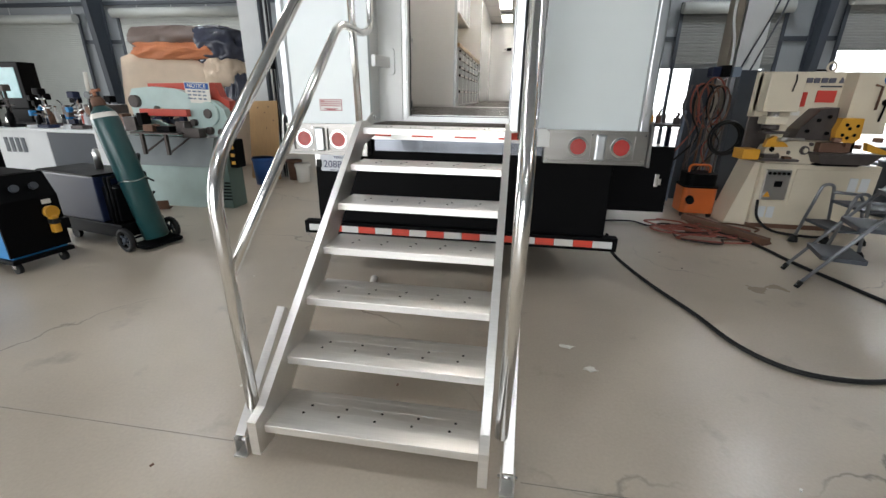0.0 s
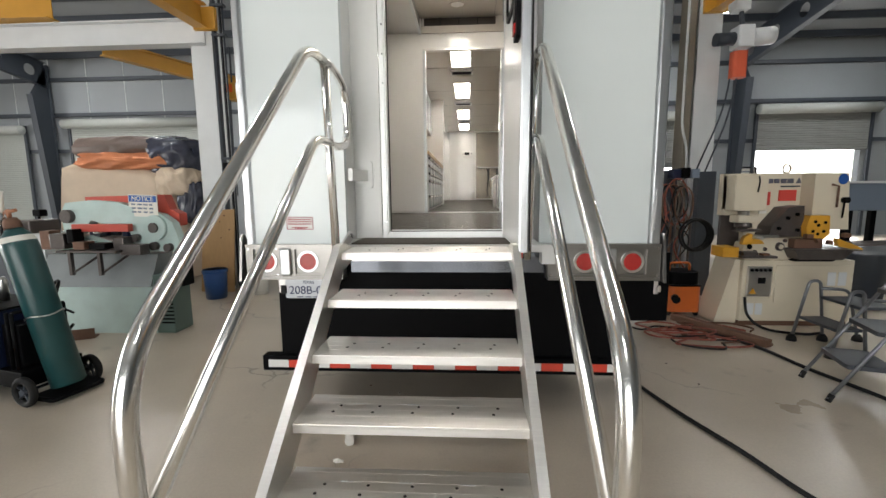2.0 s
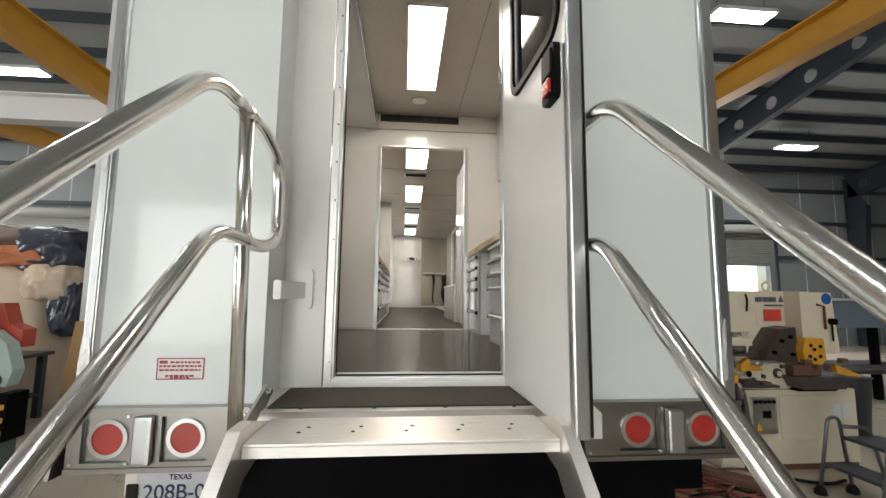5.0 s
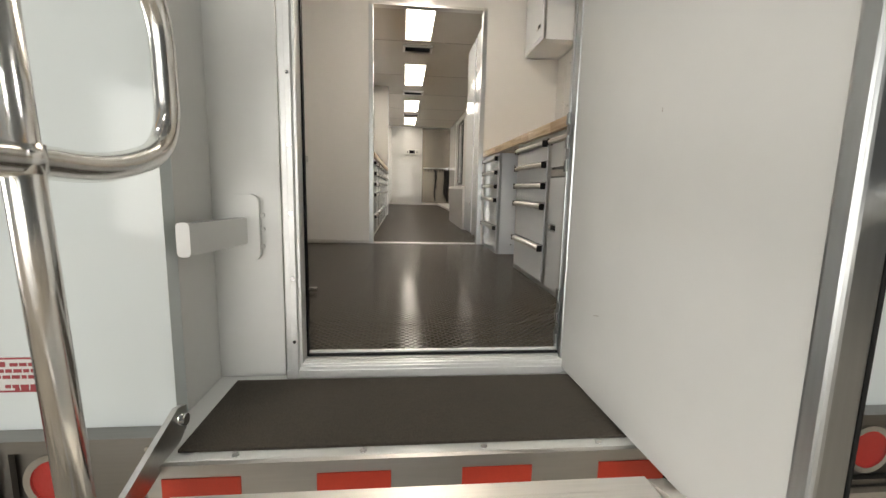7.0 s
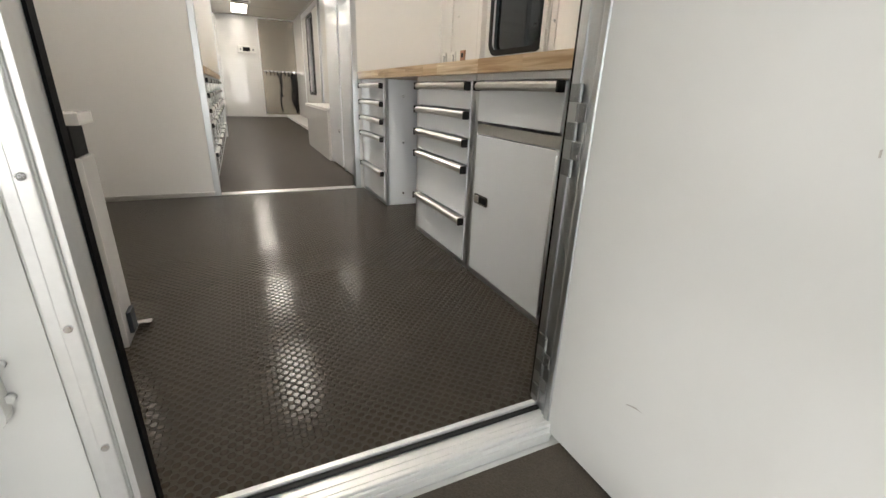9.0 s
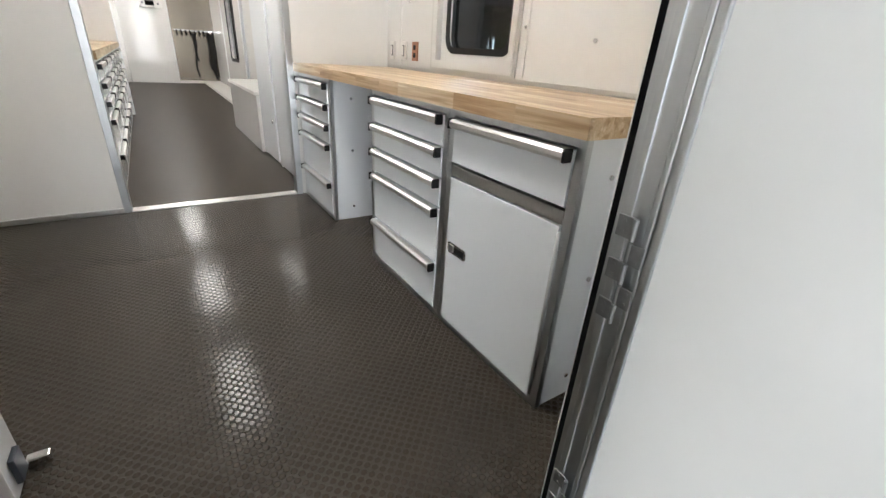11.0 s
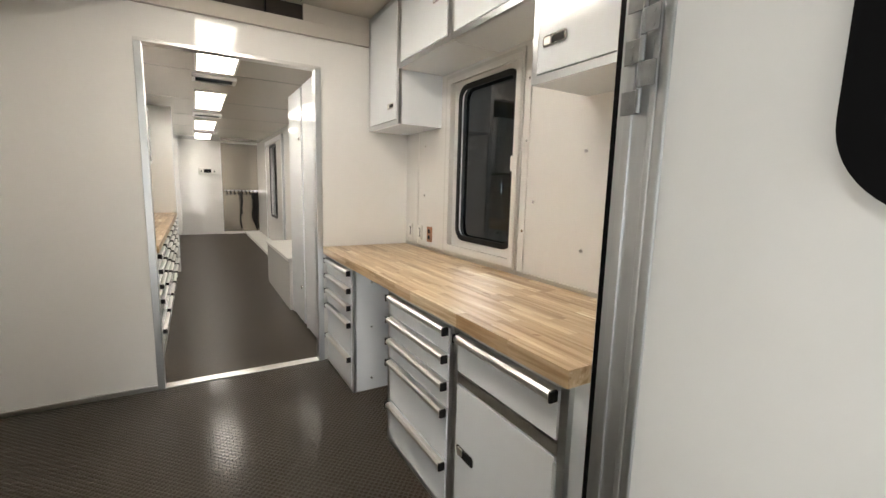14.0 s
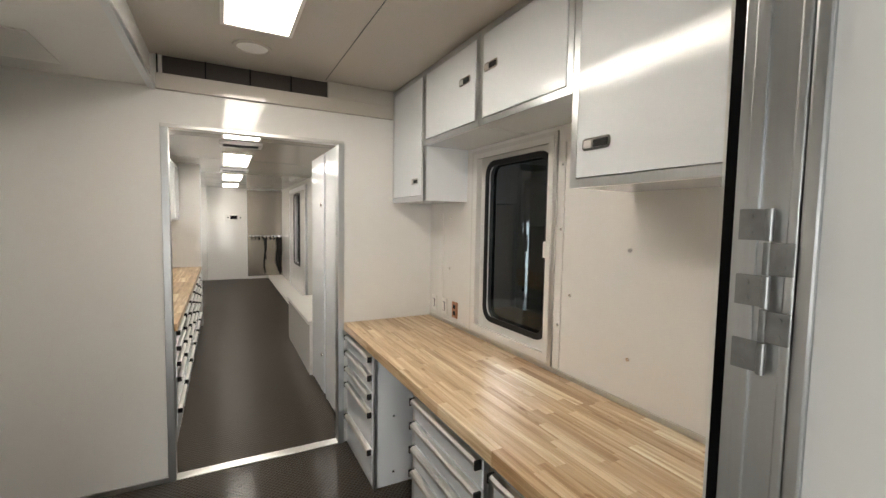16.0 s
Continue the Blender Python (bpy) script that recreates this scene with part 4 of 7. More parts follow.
def drawer_cabinet(y0, y1, x, xb, z0, z1, tops, s=1, label="", group="base cabinets under the counter", end_panel=False):
    """A base unit with an aluminium frame and drawers; tops are drawer top heights, last is the bottom. s = -1 faces +x."""
    top = thing("drawer_cabinet", ((x + xb) / 2, (y0 + y1) / 2, z0), label, "cabinet", group)
    def X(a):
        return x + s * a
    def bx(bm, a, b, *r, **k):
        a, b = sorted((X(a), X(b)))
        return box(bm, a, b, *r, **k)
    d = abs(xb - x)
    bm = B()
    bx(bm, 0.02, d, y0 + 0.004, y0 + 0.022, z0, z1 - 0.002)
    bx(bm, 0.02, d, y1 - 0.022, y1 - 0.004, z0, z1 - 0.002)
    bx(bm, 0.1, d, y0 + 0.0222, y1 - 0.0222, z0 + 0.01, z0 + 0.03)
    bx(bm, d - 0.01, d, y0 + 0.0222, y1 - 0.0222, z0 + 0.0302, z1 - 0.002)
    pieces("side_panel", bm, CABWHITE, top)
    bm = B()
    bx(bm, 0.0, 0.0198, y0, y0 + 0.028, z0, z1)
    bx(bm, 0.0, 0.0198, y1 - 0.028, y1, z0, z1)
    bx(bm, 0.0, 0.0198, y0 + 0.0282, y1 - 0.0282, z0, z0 + 0.022)
    bx(bm, 0.0, 0.0198, y0 + 0.0282, y1 - 0.0282, z1 - 0.022, z1)
    part("frame", bm, ALUV, top, "aluminium corner frame")
    bm = B()
    for yy in (y0 + 0.004, y1 - 0.004):
        for xx in (0.12, 0.3, 0.45):
            for zz in (z0 + 0.08, z0 + 0.42, z1 - 0.1):
                sgn = -1 if yy < (y0 + y1) / 2 else 1
                rod(bm, (X(xx), yy, zz), (X(xx), yy + sgn * 0.005, zz), 0.007, 8)
    pieces("screw", bm, CHROME, top)
    for a, b in zip(tops, tops[1:]):
        bm = B()
        bx(bm, -0.004, 0.016, y0 + 0.032, y1 - 0.032, b + 0.004, a - 0.004, bevel=0.002)
        dr = part("drawer", bm, CABWHITE, top)
        bar, cap = B(), B()
        if s > 0:
            pull(bar, cap, X(-0.004), y0 + 0.03, y1 - 0.03, a - 0.02)
        else:
            for q, c0, c1 in ((bar, y0 + 0.042, y1 - 0.042),):
                box(q, X(-0.004) + 0.001, X(-0.004) + 0.026, c0, c1, a - 0.032, a - 0.006, 0.006)
            for c0, c1 in ((y0 + 0.031, y0 + 0.0415), (y1 - 0.0415, y1 - 0.031)):
                box(cap, X(-0.004) + 0.001, X(-0.004) + 0.028, c0, c1, a - 0.035, a - 0.003, 0.003)
        part("pull", bar, ALU, dr, "rounded aluminium pull")
        pieces("end_cap", cap, BLACKRUB, dr, "black plastic end caps")
    return top


def flush_latch(y0, y1, z0, z1, x, parent):
    q = part("latch", prism(B(), rrect(y0, y1, z0, z1, min(0.012, (z1 - z0) * 0.4), 3), "x", x - 0.004, x - 0.0002), CHROME, parent, "recessed metal slam latch")
    part("latch_slot", box(B(), x - 0.0062, x - 0.0042, y0 + 0.012, y0 + (y1 - y0) * 0.6, z0 + 0.008, z1 - 0.008), BLACKRUB, q)
    part("latch_button", box(B(), x - 0.0075, x - 0.0042, y0 + (y1 - y0) * 0.66, y1 - 0.008, z0 + 0.007, z1 - 0.007, 0.001), ALU, q)


CF, CT = 0.175, 2.165
drawer_cabinet(5.20, 5.795, CF, IX1 - 0.005, F + 0.001, CT, (2.14, 2.03, 1.92, 1.81, 1.585, F + 0.025), label="white five-drawer base cabinet with aluminium frame")
drawer_cabinet(4.035, 4.655, CF, IX1 - 0.005, F + 0.001, CT, (2.14, 2.03, 1.92, 1.81, 1.585, F + 0.025), label="white five-drawer base cabinet with aluminium frame")
cabC = drawer_cabinet(3.475, 4.032, CF, IX1 - 0.005, F + 0.001, CT, (2.14, 1.99), label="white base cabinet with one drawer above a hinged door")
bm = B()
box(bm, CF, CF + 0.0197, 3.505, 4.002, 1.948, 1.984)
part("rail", bm, ALU, cabC)
cd = part("door", box(B(), CF - 0.004, CF + 0.016, 3.508, 3.999, 1.382, 1.944, 0.002), CABWHITE, cabC)
flush_latch(3.875, 3.985, 1.675, 1.715, CF - 0.004, cd)
part("hinge", rod(B(), (CF - 0.004, 3.504, 1.40), (CF - 0.004, 3.504, 1.93), 0.006, 8), ALUV, cd)
# back edge strip above the counter
counter = thing("countertop", (0.48, 4.63, CT), "butcher block countertop of pale and brown hardwood staves", "countertop")
structure("trim_counter_back", box(B(), IX1 - 0.012, IX1 - 0.001, 3.475, 5.78, 2.2165, 2.235), ALU, "thin aluminium strip behind the counter", "trim")

win = thing("window_1", (0.86, 4.86, 2.25), "black-framed rounded window in a white surround", "window", kind="structure")
bm = B()
ring(bm, rrect(4.477, 5.193, 2.246, 3.338, 0.004, 1), rrect(4.512, 5.152, 2.288, 3.308, 0.004, 1), "x", IX1 - 0.014, IX1 - 0.001)
part("window_frame", bm, PANEL, win)
bm = B()
ring(bm, rrect(4.455, 5.215, 2.228, 3.36, 0.004, 1), rrect(4.4775, 5.1925, 2.2465, 3.3375, 0.004, 1), "x", IX1 - 0.010, IX1 - 0.001)
part("window_trim", bm, ALU, win)
bm = B()
ring(bm, rrect(4.501, 5.164, 2.276, 3.319, 0.003, 6), rrect(4.545, 5.095, 2.34, 3.275, 0.075, 6), "x", 0.846, 0.865)
part("inner_panel", bm, PANEL, win)
bm = B()
ring(bm, rrect(4.53, 5.11, 2.325, 3.29, 0.085, 6), rrect(4.562, 5.078, 2.357, 3.258, 0.06, 6), "x", 0.838, 0.8455)
part("gasket", bm, BLACKRUB, win, "black rubber gasket")
pane = part("pane", prism(B(), rrect(4.546, 5.094, 2.341, 3.274, 0.074, 6), "x", 0.868, 0.874), glass("tinted_pane", (0.04, 0.05, 0.054)), win, "dark tinted glass pane")
pane.visible_shadow = False
part("window_latch", box(B(), 0.826, 0.8375, 4.536, 4.56, 2.755, 2.835, 0.003), PLASTICW, win)
bm = B()
box(bm, IX1 - 0.006, IX1 - 0.001, 5.60, 5.622, 2.24, 3.30)
box(bm, IX1 - 0.006, IX1 - 0.001, 4.405, 4.425, 2.24, 3.30)
structure("trim_wall_seams", bm, PANEL, "white cover strips over the wall seams", "trim")
bm = B()
for y, z in ((4.04, 2.828), (4.03, 2.40), (4.42, 2.45), (4.42, 2.9), (4.42, 3.2), (5.5, 2.6), (5.5, 2.95), (4.35, 2.6)):
    rod(bm, (IX1 - 0.001, y, z), (IX1 - 0.007, y, z), 0.008, 8)
structure("trim_wall_screws", bm, CHROME, "small screw heads in the wall", "trim")


def wall_plate(y, z, mat, label, name, ya=0.034, za=0.055):
    top = thing(name, (IX1, y, z), label, "outlet", "outlets above the counter")
    part("cover", box(B(), IX1 - 0.010, IX1 - 0.001, y - ya, y + ya, z - za, z + za, 0.003), mat, top)
    if name == "switch":
        part("rocker", box(B(), IX1 - 0.0135, IX1 - 0.0105, y - 0.015, y + 0.015, z - 0.032, z + 0.032, 0.002), GREYSTEEL, top)
        part("rocker_key", box(B(), IX1 - 0.0165, IX1 - 0.0137, y - 0.011, y + 0.011, z - 0.028, z + 0.028, 0.002), PLASTICW, top)
    else:
        for dz in (-0.022, 0.022):
            part("socket", box(B(), IX1 - 0.0125, IX1 - 0.0103, y - 0.015, y + 0.015, z + dz - 0.014, z + dz + 0.014, 0.002), BLACKRUB, top)


wall_plate(5.72, 2.325, PLASTICW, "white wall switch plate", "switch")
wall_plate(5.56, 2.325, PLASTICW, "white wall switch plate", "switch")
wall_plate(5.41, 2.325, COPPER, "copper-coloured wall outlet plate", "outlet")


def wall_cabinet(y0, y1, z0, z1, latch, label):
    top = thing("wall_cabinet", (0.66, (y0 + y1) / 2, z0), label, "cabinet", "wall cabinets over the counter")
    x = 0.50
    bm = B()
    box(bm, x + 0.02, IX1 - 0.001, y0 + 0.002, y0 + 0.018, z0, z1)
    box(bm, x + 0.02, IX1 - 0.001, y1 - 0.018, y1 - 0.002, z0, z1)
    box(bm, x + 0.02, IX1 - 0.001, y0 + 0.0182, y1 - 0.0182, z0, z0 + 0.016)
    box(bm, x + 0.02, IX1 - 0.001, y0 + 0.0182, y1 - 0.0182, z1 - 0.016, z1)
    pieces("panel", bm, CABWHITE, top)
    bm = B()
    ring(bm, rrect(y0, y1, z0 - 0.001, z1, 0.002, 1), rrect(y0 + 0.028, y1 - 0.028, z0 + 0.028, z1 - 0.028, 0.002, 1), "x", x, x + 0.0198)
    part("frame", bm, ALUV, top, "aluminium face frame")
    dr = part("door", box(B(), x - 0.003, x + 0.016, y0 + 0.032, y1 - 0.032, z0 + 0.032, z1 - 0.032, 0.002), CABWHITE, top)
    flush_latch(*latch, x - 0.003, dr)
    return top


UZ = CZ - 0.004
wall_cabinet(5.28, 5.795, 3.052, UZ, (5.345, 5.445, 3.155, 3.19), "tall white wall cabinet with a slam latch")
wall_cabinet(4.665, 5.277, 3.38, UZ, (4.74, 4.845, 3.605, 3.643), "short white wall cabinet above the window")
wall_cabinet(4.058, 4.662, 3.38, UZ, (4.51, 4.615, 3.612, 3.65), "short white wall cabinet above the window")
wall_cabinet(3.245, 4.055, 3.052, UZ, (3.88, 3.995, 3.17, 3.21), "tall white wall cabinet with a slam latch")

soffit = thing("air_duct", (-1.3, 4.5, 3.63), "white boxed air duct along the ceiling edge", "air duct")
part("duct_body", box(B(), IX0 + 0.001, -0.935, 3.203, PY - 0.002, 3.645, CZ - 0.002), PANEL, soffit)
bm = B()
box(bm, -0.9345, -0.905, 3.203, PY - 0.002, 3.63, 3.66)
part("duct_trim", bm, ALUV, soffit)
part("duct_face", box(B(), -0.9345, -0.925, 3.203, PY - 0.002, 3.6602, CZ - 0.002), PANEL, soffit)
part("duct_grille", box(B(), -1.60, -1.25, 5.2, 5.6, 3.638, 3.6445, 0.002), ALU, soffit)

VENTDARK = material("vent_shade", (0.055, 0.042, 0.034), 0.5, var=0.2, scale=5, fine=0.1)
beam = thing("vent_header", (-0.2, PY - 0.03, 3.63), "off-white header over the doorway with a dark open vent slot", "vent")
bm = B()
box(bm, -0.90, 0.495, PY - 0.03, PY - 0.001, 3.635, 3.72, 0.002)
box(bm, 0.04, 0.495, PY - 0.03, PY - 0.001, 3.7202, CZ - 0.002, 0.002)
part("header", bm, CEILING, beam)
bm = B()
for i in range(5):
    x = -0.895 + i * 0.235
    box(bm, x, x + 0.006, PY - 0.02, PY + 0.03, 3.723, 3.823)
pieces("divider", bm, BLACK, beam)
# dark-coloured sheet stands for the shade deep in the open slot
part("slot_back", box(B(), -0.869, 0.134, PY + 0.032, PY + 0.044, 3.723, 3.834), VENTDARK, beam, "dark sheet for the shade inside the vent")


def led_panel(x0, x1, y0, y1, z, lit=LED):
    top = thing("ceiling_light", ((x0 + x1) / 2, (y0 + y1) / 2, z), "bright flat LED ceiling panel", "ceiling light", "LED ceiling panels")
    bm = B()
    ring(bm, rrect(x0 - 0.018, x1 + 0.018, y0 - 0.018, y1 + 0.018, 0.004, 2), rrect(x0, x1, y0, y1, 0.004, 2), "z", z - 0.016, z - 0.001)
    part("frame", bm, PLASTICW, top)
    part("diffuser", prism(B(), rrect(x0 + 0.001, x1 - 0.001, y0 + 0.001, y1 - 0.001, 0.004, 2), "z", z - 0.013, z - 0.004), lit, top)


led_panel(-0.562, -0.286, 3.92, 5.16, CZ)
for y0, y1 in ((6.15, 7.30), (8.35, 9.60), (10.95, 12.2), (13.1, 14.3)):
    led_panel(-0.56, -0.27, y0, y1, CZ2, LEDC)
speaker = thing("ceiling_speaker", (-0.44, 5.42, CZ), "round off-white ceiling speaker grille", "speaker")
bm = B()
ring(bm, circle(-0.43, 5.43, 0.095, 28), circle(-0.43, 5.43, 0.078, 28), "z", CZ - 0.010, CZ - 0.001)
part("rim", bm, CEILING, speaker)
part("grille", prism(B(), circle(-0.43, 5.43, 0.0775, 28), "z", CZ - 0.005, CZ - 0.001), PLASTICW, speaker)

doorway = thing("door_frame_2", (-0.37, PY, F), "aluminium-trimmed doorway into the corridor", "door frame", kind="structure")
bm = B()
box(bm, -0.888, -0.85, PY - 0.012, PY + 0.062, F + 0.0, 3.43, 0.002)
part("jamb", bm, ALUV, doorway)
bm = B()
box(bm, 0.112, 0.152, PY - 0.012, PY + 0.062, F + 0.0, 3.43, 0.002)
part("jamb", bm, ALUV, doorway)
part("head", box(B(), -0.888, 0.152, PY - 0.012, PY + 0.062, 3.4302, 3.452, 0.002), ALU, doorway)
part("threshold", box(B(), -0.849, 0.111, PY - 0.01, PY + 0.06, F + 0.0005, F + 0.009, 0.003), material("bright_threshold", (0.82, 0.81, 0.78), 0.3, 1.0, var=0.1, scale=20, fine=0.1, bump=0.15, grain=90), doorway)
structure("baseboard", box(B(), IX0 + 0.001, -0.889, PY - 0.012, PY - 0.001, F + 0.001, F + 0.03, 0.002), ALU, "thin aluminium baseboard", "baseboard")

# ---- corridor beyond the doorway ----
for i in range(6):
    y0 = 6.30 + i * 0.59
    drawer_cabinet(y0, y0 + 0.586, -0.885, IX0 + 0.005, F + 0.001, CT, (2.14, 2.03, 1.92, 1.81, 1.585, F + 0.025), -1,
                   "white drawer cabinet in the corridor run", "corridor base cabinets")
for i in range(4):
    y0 = 7.35 + i * 0.62
    c = thing("wall_cabinet", (-1.4, y0 + 0.3, 2.88), "white wall cabinet with aluminium frame over the corridor counter", "cabinet", "corridor wall cabinets")
    part("body", box(B(), IX0 + 0.001, -1.13, y0, y0 + 0.615, 2.88, CZ2 - 0.06), CABWHITE, c)
    bm = B()
    ring(bm, rrect(y0, y0 + 0.615, 2.88, CZ2 - 0.06, 0.002, 1), rrect(y0 + 0.03, y0 + 0.585, 2.91, CZ2 - 0.09, 0.002, 1), "x", -1.1295, -1.112)
    part("frame", bm, ALUV, c)
    d = part("door", box(B(), -1.1293, -1.109, y0 + 0.033, y0 + 0.582, 2.913, CZ2 - 0.093, 0.002), CABWHITE, c)
    part("latch", box(B(), -1.1088, -1.105, y0 + 0.06, y0 + 0.13, 2.94, 2.965, 0.002), CHROME, d)
structure("wall_fin", box(B(), IX0 + 0.001, -0.865, 9.86, 9.905, F, CZ2), PANEL, "white full-height end panel in the corridor", "wall")
structure("trim_fin", box(B(), -0.8645, -0.855, 9.855, 9.91, F, CZ2), ALUV, "aluminium edge of the end panel", "trim")
bm = B()
box(bm, IX0 + 0.001, -0.92, 9.91, EY - 0.001, F, CZ2)
structure("wall_closet", bm, PANEL, "white wall at the far end of the corridor", "wall")
for y0, y1 in ((6.02, 6.60), (6.62, 7.20)):
    c = thing("locker", (0.5, (y0 + y1) / 2, F), "tall white locker with round lock", "locker", "corridor lockers")
    part("body", box(B(), 0.215, IX1 - 0.002, y0, y1, F + 0.001, 3.5), PANEL, c)
    d = part("door", box(B(), 0.19, 0.2145, y0 + 0.012, y1 - 0.03, F + 0.03, 3.48, 0.003), CABWHITE, c)
    for z in (F + 0.36, 3.05):
        part("lock", rod(B(), (0.19, y0 + 0.09, z), (0.18, y0 + 0.09, z), 0.016, 12), CHROME, d)
    part("stile", box(B(), 0.20, 0.2148, y1 - 0.0295, y1, F + 0.001, 3.49), ALUV, c)
bench = thing("bench_box", (0.48, 7.95, F), "low white bench box beside the corridor", "bench")
part("body", box(B(), 0.17, IX1 - 0.002, 7.215, 8.72, F + 0.001, 1.87, 0.004), PANEL, bench)
part("lid", box(B(), 0.155, IX1 - 0.002, 7.212, 8.735, 1.872, 1.905, 0.006), PLASTICW, bench)
tray = thing("floor_tray", (0.66, 11.8, F), "raised white shower-like floor tray along the wall", "floor tray")
part("tray", box(B(), 0.46, IX1 - 0.002, 8.75, EY - 0.02, F + 0.001, F + 0.05, 0.008), PLASTICW, tray)
side = thing("door_2", (0.80, 12.1, F), "white side door with a narrow dark window", "door", kind="structure")
bm = B()
ring(bm, rrect(11.05, 13.15, F + 0.06, 3.56, 0.003, 1), rrect(11.13, 13.07, F + 0.07, 3.48, 0.003, 1), "x", IX1 - 0.04, IX1 - 0.001)
part("frame", bm, ALUV, side)
bm = B()
ring(bm, rrect(11.135, 13.065, F + 0.075, 3.475, 0.003, 4), rrect(11.72, 12.48, 1.98, 3.42, 0.08, 4), "x", IX1 - 0.03, IX1 - 0.001)
part("leaf", bm, PANEL, side)
bm = B()
ring(bm, rrect(11.70, 12.50, 1.96, 3.44, 0.09, 4), rrect(11.75, 12.45, 2.01, 3.39, 0.06, 4), "x", IX1 - 0.042, IX1 - 0.031)
part("gasket", bm, BLACKRUB, side)
p2 = part("pane", prism(B(), rrect(11.721, 12.479, 1.981, 3.419, 0.079, 4), "x", IX1 + 0.01, IX1 + 0.016), bpy.data.materials["tinted_pane"], side)
p2.visible_shadow = False
steel = thing("steel_backsplash", (0.4, EY, F), "brushed stainless sheet on the end wall", "wall panel")
part("sheet", box(B(), -0.02, IX1 - 0.002, EY - 0.012, EY - 0.001, F + 0.06, CZ2 - 0.03), STEELWALL, steel)
part("edge", box(B(), -0.028, -0.0202, EY - 0.014, EY - 0.001, F + 0.06, CZ2 - 0.03), ALUV, steel)
part("kick", box(B(), -0.02, 0.45, EY - 0.05, EY - 0.013, F + 0.001, F + 0.058), PLASTICW, steel)
hooks = thing("hook_rail", (0.4, EY - 0.05, 2.42), "rail of hooks with black straps hanging on the steel sheet", "hook rail")
part("rail", box(B(), 0.03, 0.80, EY - 0.045, EY - 0.0125, 2.44, 2.475, 0.004), CHROME, hooks)
for i in range(9):
    x = 0.07 + i * 0.088
    z0 = 2.44
    pts = [(x, EY - 0.05, z0 + 0.02), (x, EY - 0.10, z0 - 0.01), (x + 0.01, EY - 0.11, z0 - 0.06), (x, EY - 0.08, z0 - 0.08)]
    part("hook", sweep(B(), smooth_path(pts, 4), 0.012, 8), BLACK, hooks)
for x, ln in ((0.37, 0.9), (0.40, 0.55), (0.66, 0.75), (0.70, 0.85), (0.735, 0.95), (0.77, 0.9)):
    pts = [(x, EY - 0.09, 2.40), (x + 0.02, EY - 0.085, 2.40 - ln * 0.4), (x - 0.01, EY - 0.08, 2.40 - ln * 0.75), (x + 0.02, EY - 0.08, 2.40 - ln)]
    part("strap", sweep(B(), smooth_path(pts, 5), 0.016, 6), BLACKRUB, hooks)
ctrl = thing("control_panel", (-0.33, EY, 2.84), "white wall control panel with a dark display", "control panel")
part("housing", box(B(), -0.52, -0.12, EY - 0.07, EY - 0.001, 2.84, 3.0, 0.01), PLASTICW, ctrl)
part("display", box(B(), -0.41, -0.25, EY - 0.075, EY - 0.0705, 2.88, 2.97, 0.002), BLACK, ctrl)
part("knob", rod(B(), (-0.46, EY - 0.0705, 2.92), (-0.46, EY - 0.085, 2.92), 0.018, 12), GREYSTEEL, ctrl)
part("knob", rod(B(), (-0.18, EY - 0.0705, 2.92), (-0.18, EY - 0.085, 2.92), 0.018, 12), GREYSTEEL, ctrl)
structure("trim_end_seam", box(B(), -0.705, -0.695, EY - 0.006, EY - 0.001, F, CZ2), PANEL, "thin panel seam", "trim")
for y in (7.62, 10.2, 12.65):
    v = thing("ceiling_vent", (-0.42, y, CZ2), "grey slatted ceiling air vent", "ceiling vent", "ceiling vents")
    bm = B()
    ring(bm, rrect(-0.60, -0.22, y - 0.12, y + 0.12, 0.004, 1), rrect(-0.57, -0.25, y - 0.09, y + 0.09, 0.004, 1), "z", CZ2 - 0.03, CZ2 - 0.001)
    part("frame", bm, ALU, v)
    for i in range(4):
        yy = y - 0.07 + i * 0.045
        part("slat", box(B(), -0.568, -0.252, yy, yy + 0.008, CZ2 - 0.028, CZ2 - 0.006), GREYSTEEL, v)
bm = B()
for y in (7.4, 9.0, 10.4, 11.9, 13.4):
    box(bm, IX0, IX1, y - 0.002, y + 0.002, CZ2 - 0.0022, CZ2 - 0.0002)
structure("trim_ceiling_seams", bm, GREYSTEEL, "thin seams between ceiling panels", "trim")
structure("trim_ceiling_seam", box(B(), 0.02, 0.024, 3.3, PY - 0.04, CZ - 0.0022, CZ - 0.0002), GREYSTEEL, "thin seam between ceiling panels", "trim")


# ---- things in the shop ----
def xf(bm, m):
    bmesh.ops.transform(bm, matrix=m, verts=bm.verts)
    return bm


TEAL = material("machine_teal", (0.20, 0.34, 0.30), 0.5, var=0.18, scale=5, fine=0.1, bump=0.05)
TEALPALE = material("machine_pale_teal", (0.46, 0.58, 0.555), 0.5, var=0.2, scale=4, fine=0.1, bump=0.05)
DARKTEAL = material("machine_dark_green", (0.09, 0.14, 0.12), 0.5, var=0.18, scale=5, fine=0.1, bump=0.05)
CREAM = material("machine_cream", (0.66, 0.59, 0.46), 0.42, var=0.1, scale=3, fine=0.05, bump=0.03)
AMBER = material("machine_amber", (0.62, 0.31, 0.03), 0.42, var=0.14, scale=9, fine=0.08, bump=0.04)
GREASY = material("greasy_steel", (0.12, 0.105, 0.10), 0.42, 0.7, var=0.3, scale=9, fine=0.15, bump=0.1, grain=60)
RUST = material("rusty_steel", (0.16, 0.085, 0.055), 0.7, 0.2, var=0.3, scale=9, fine=0.15, bump=0.12, grain=60)
REDPAINT = material("machine_red", (0.50, 0.075, 0.05), 0.45, var=0.14, scale=6, fine=0.08, bump=0.04)
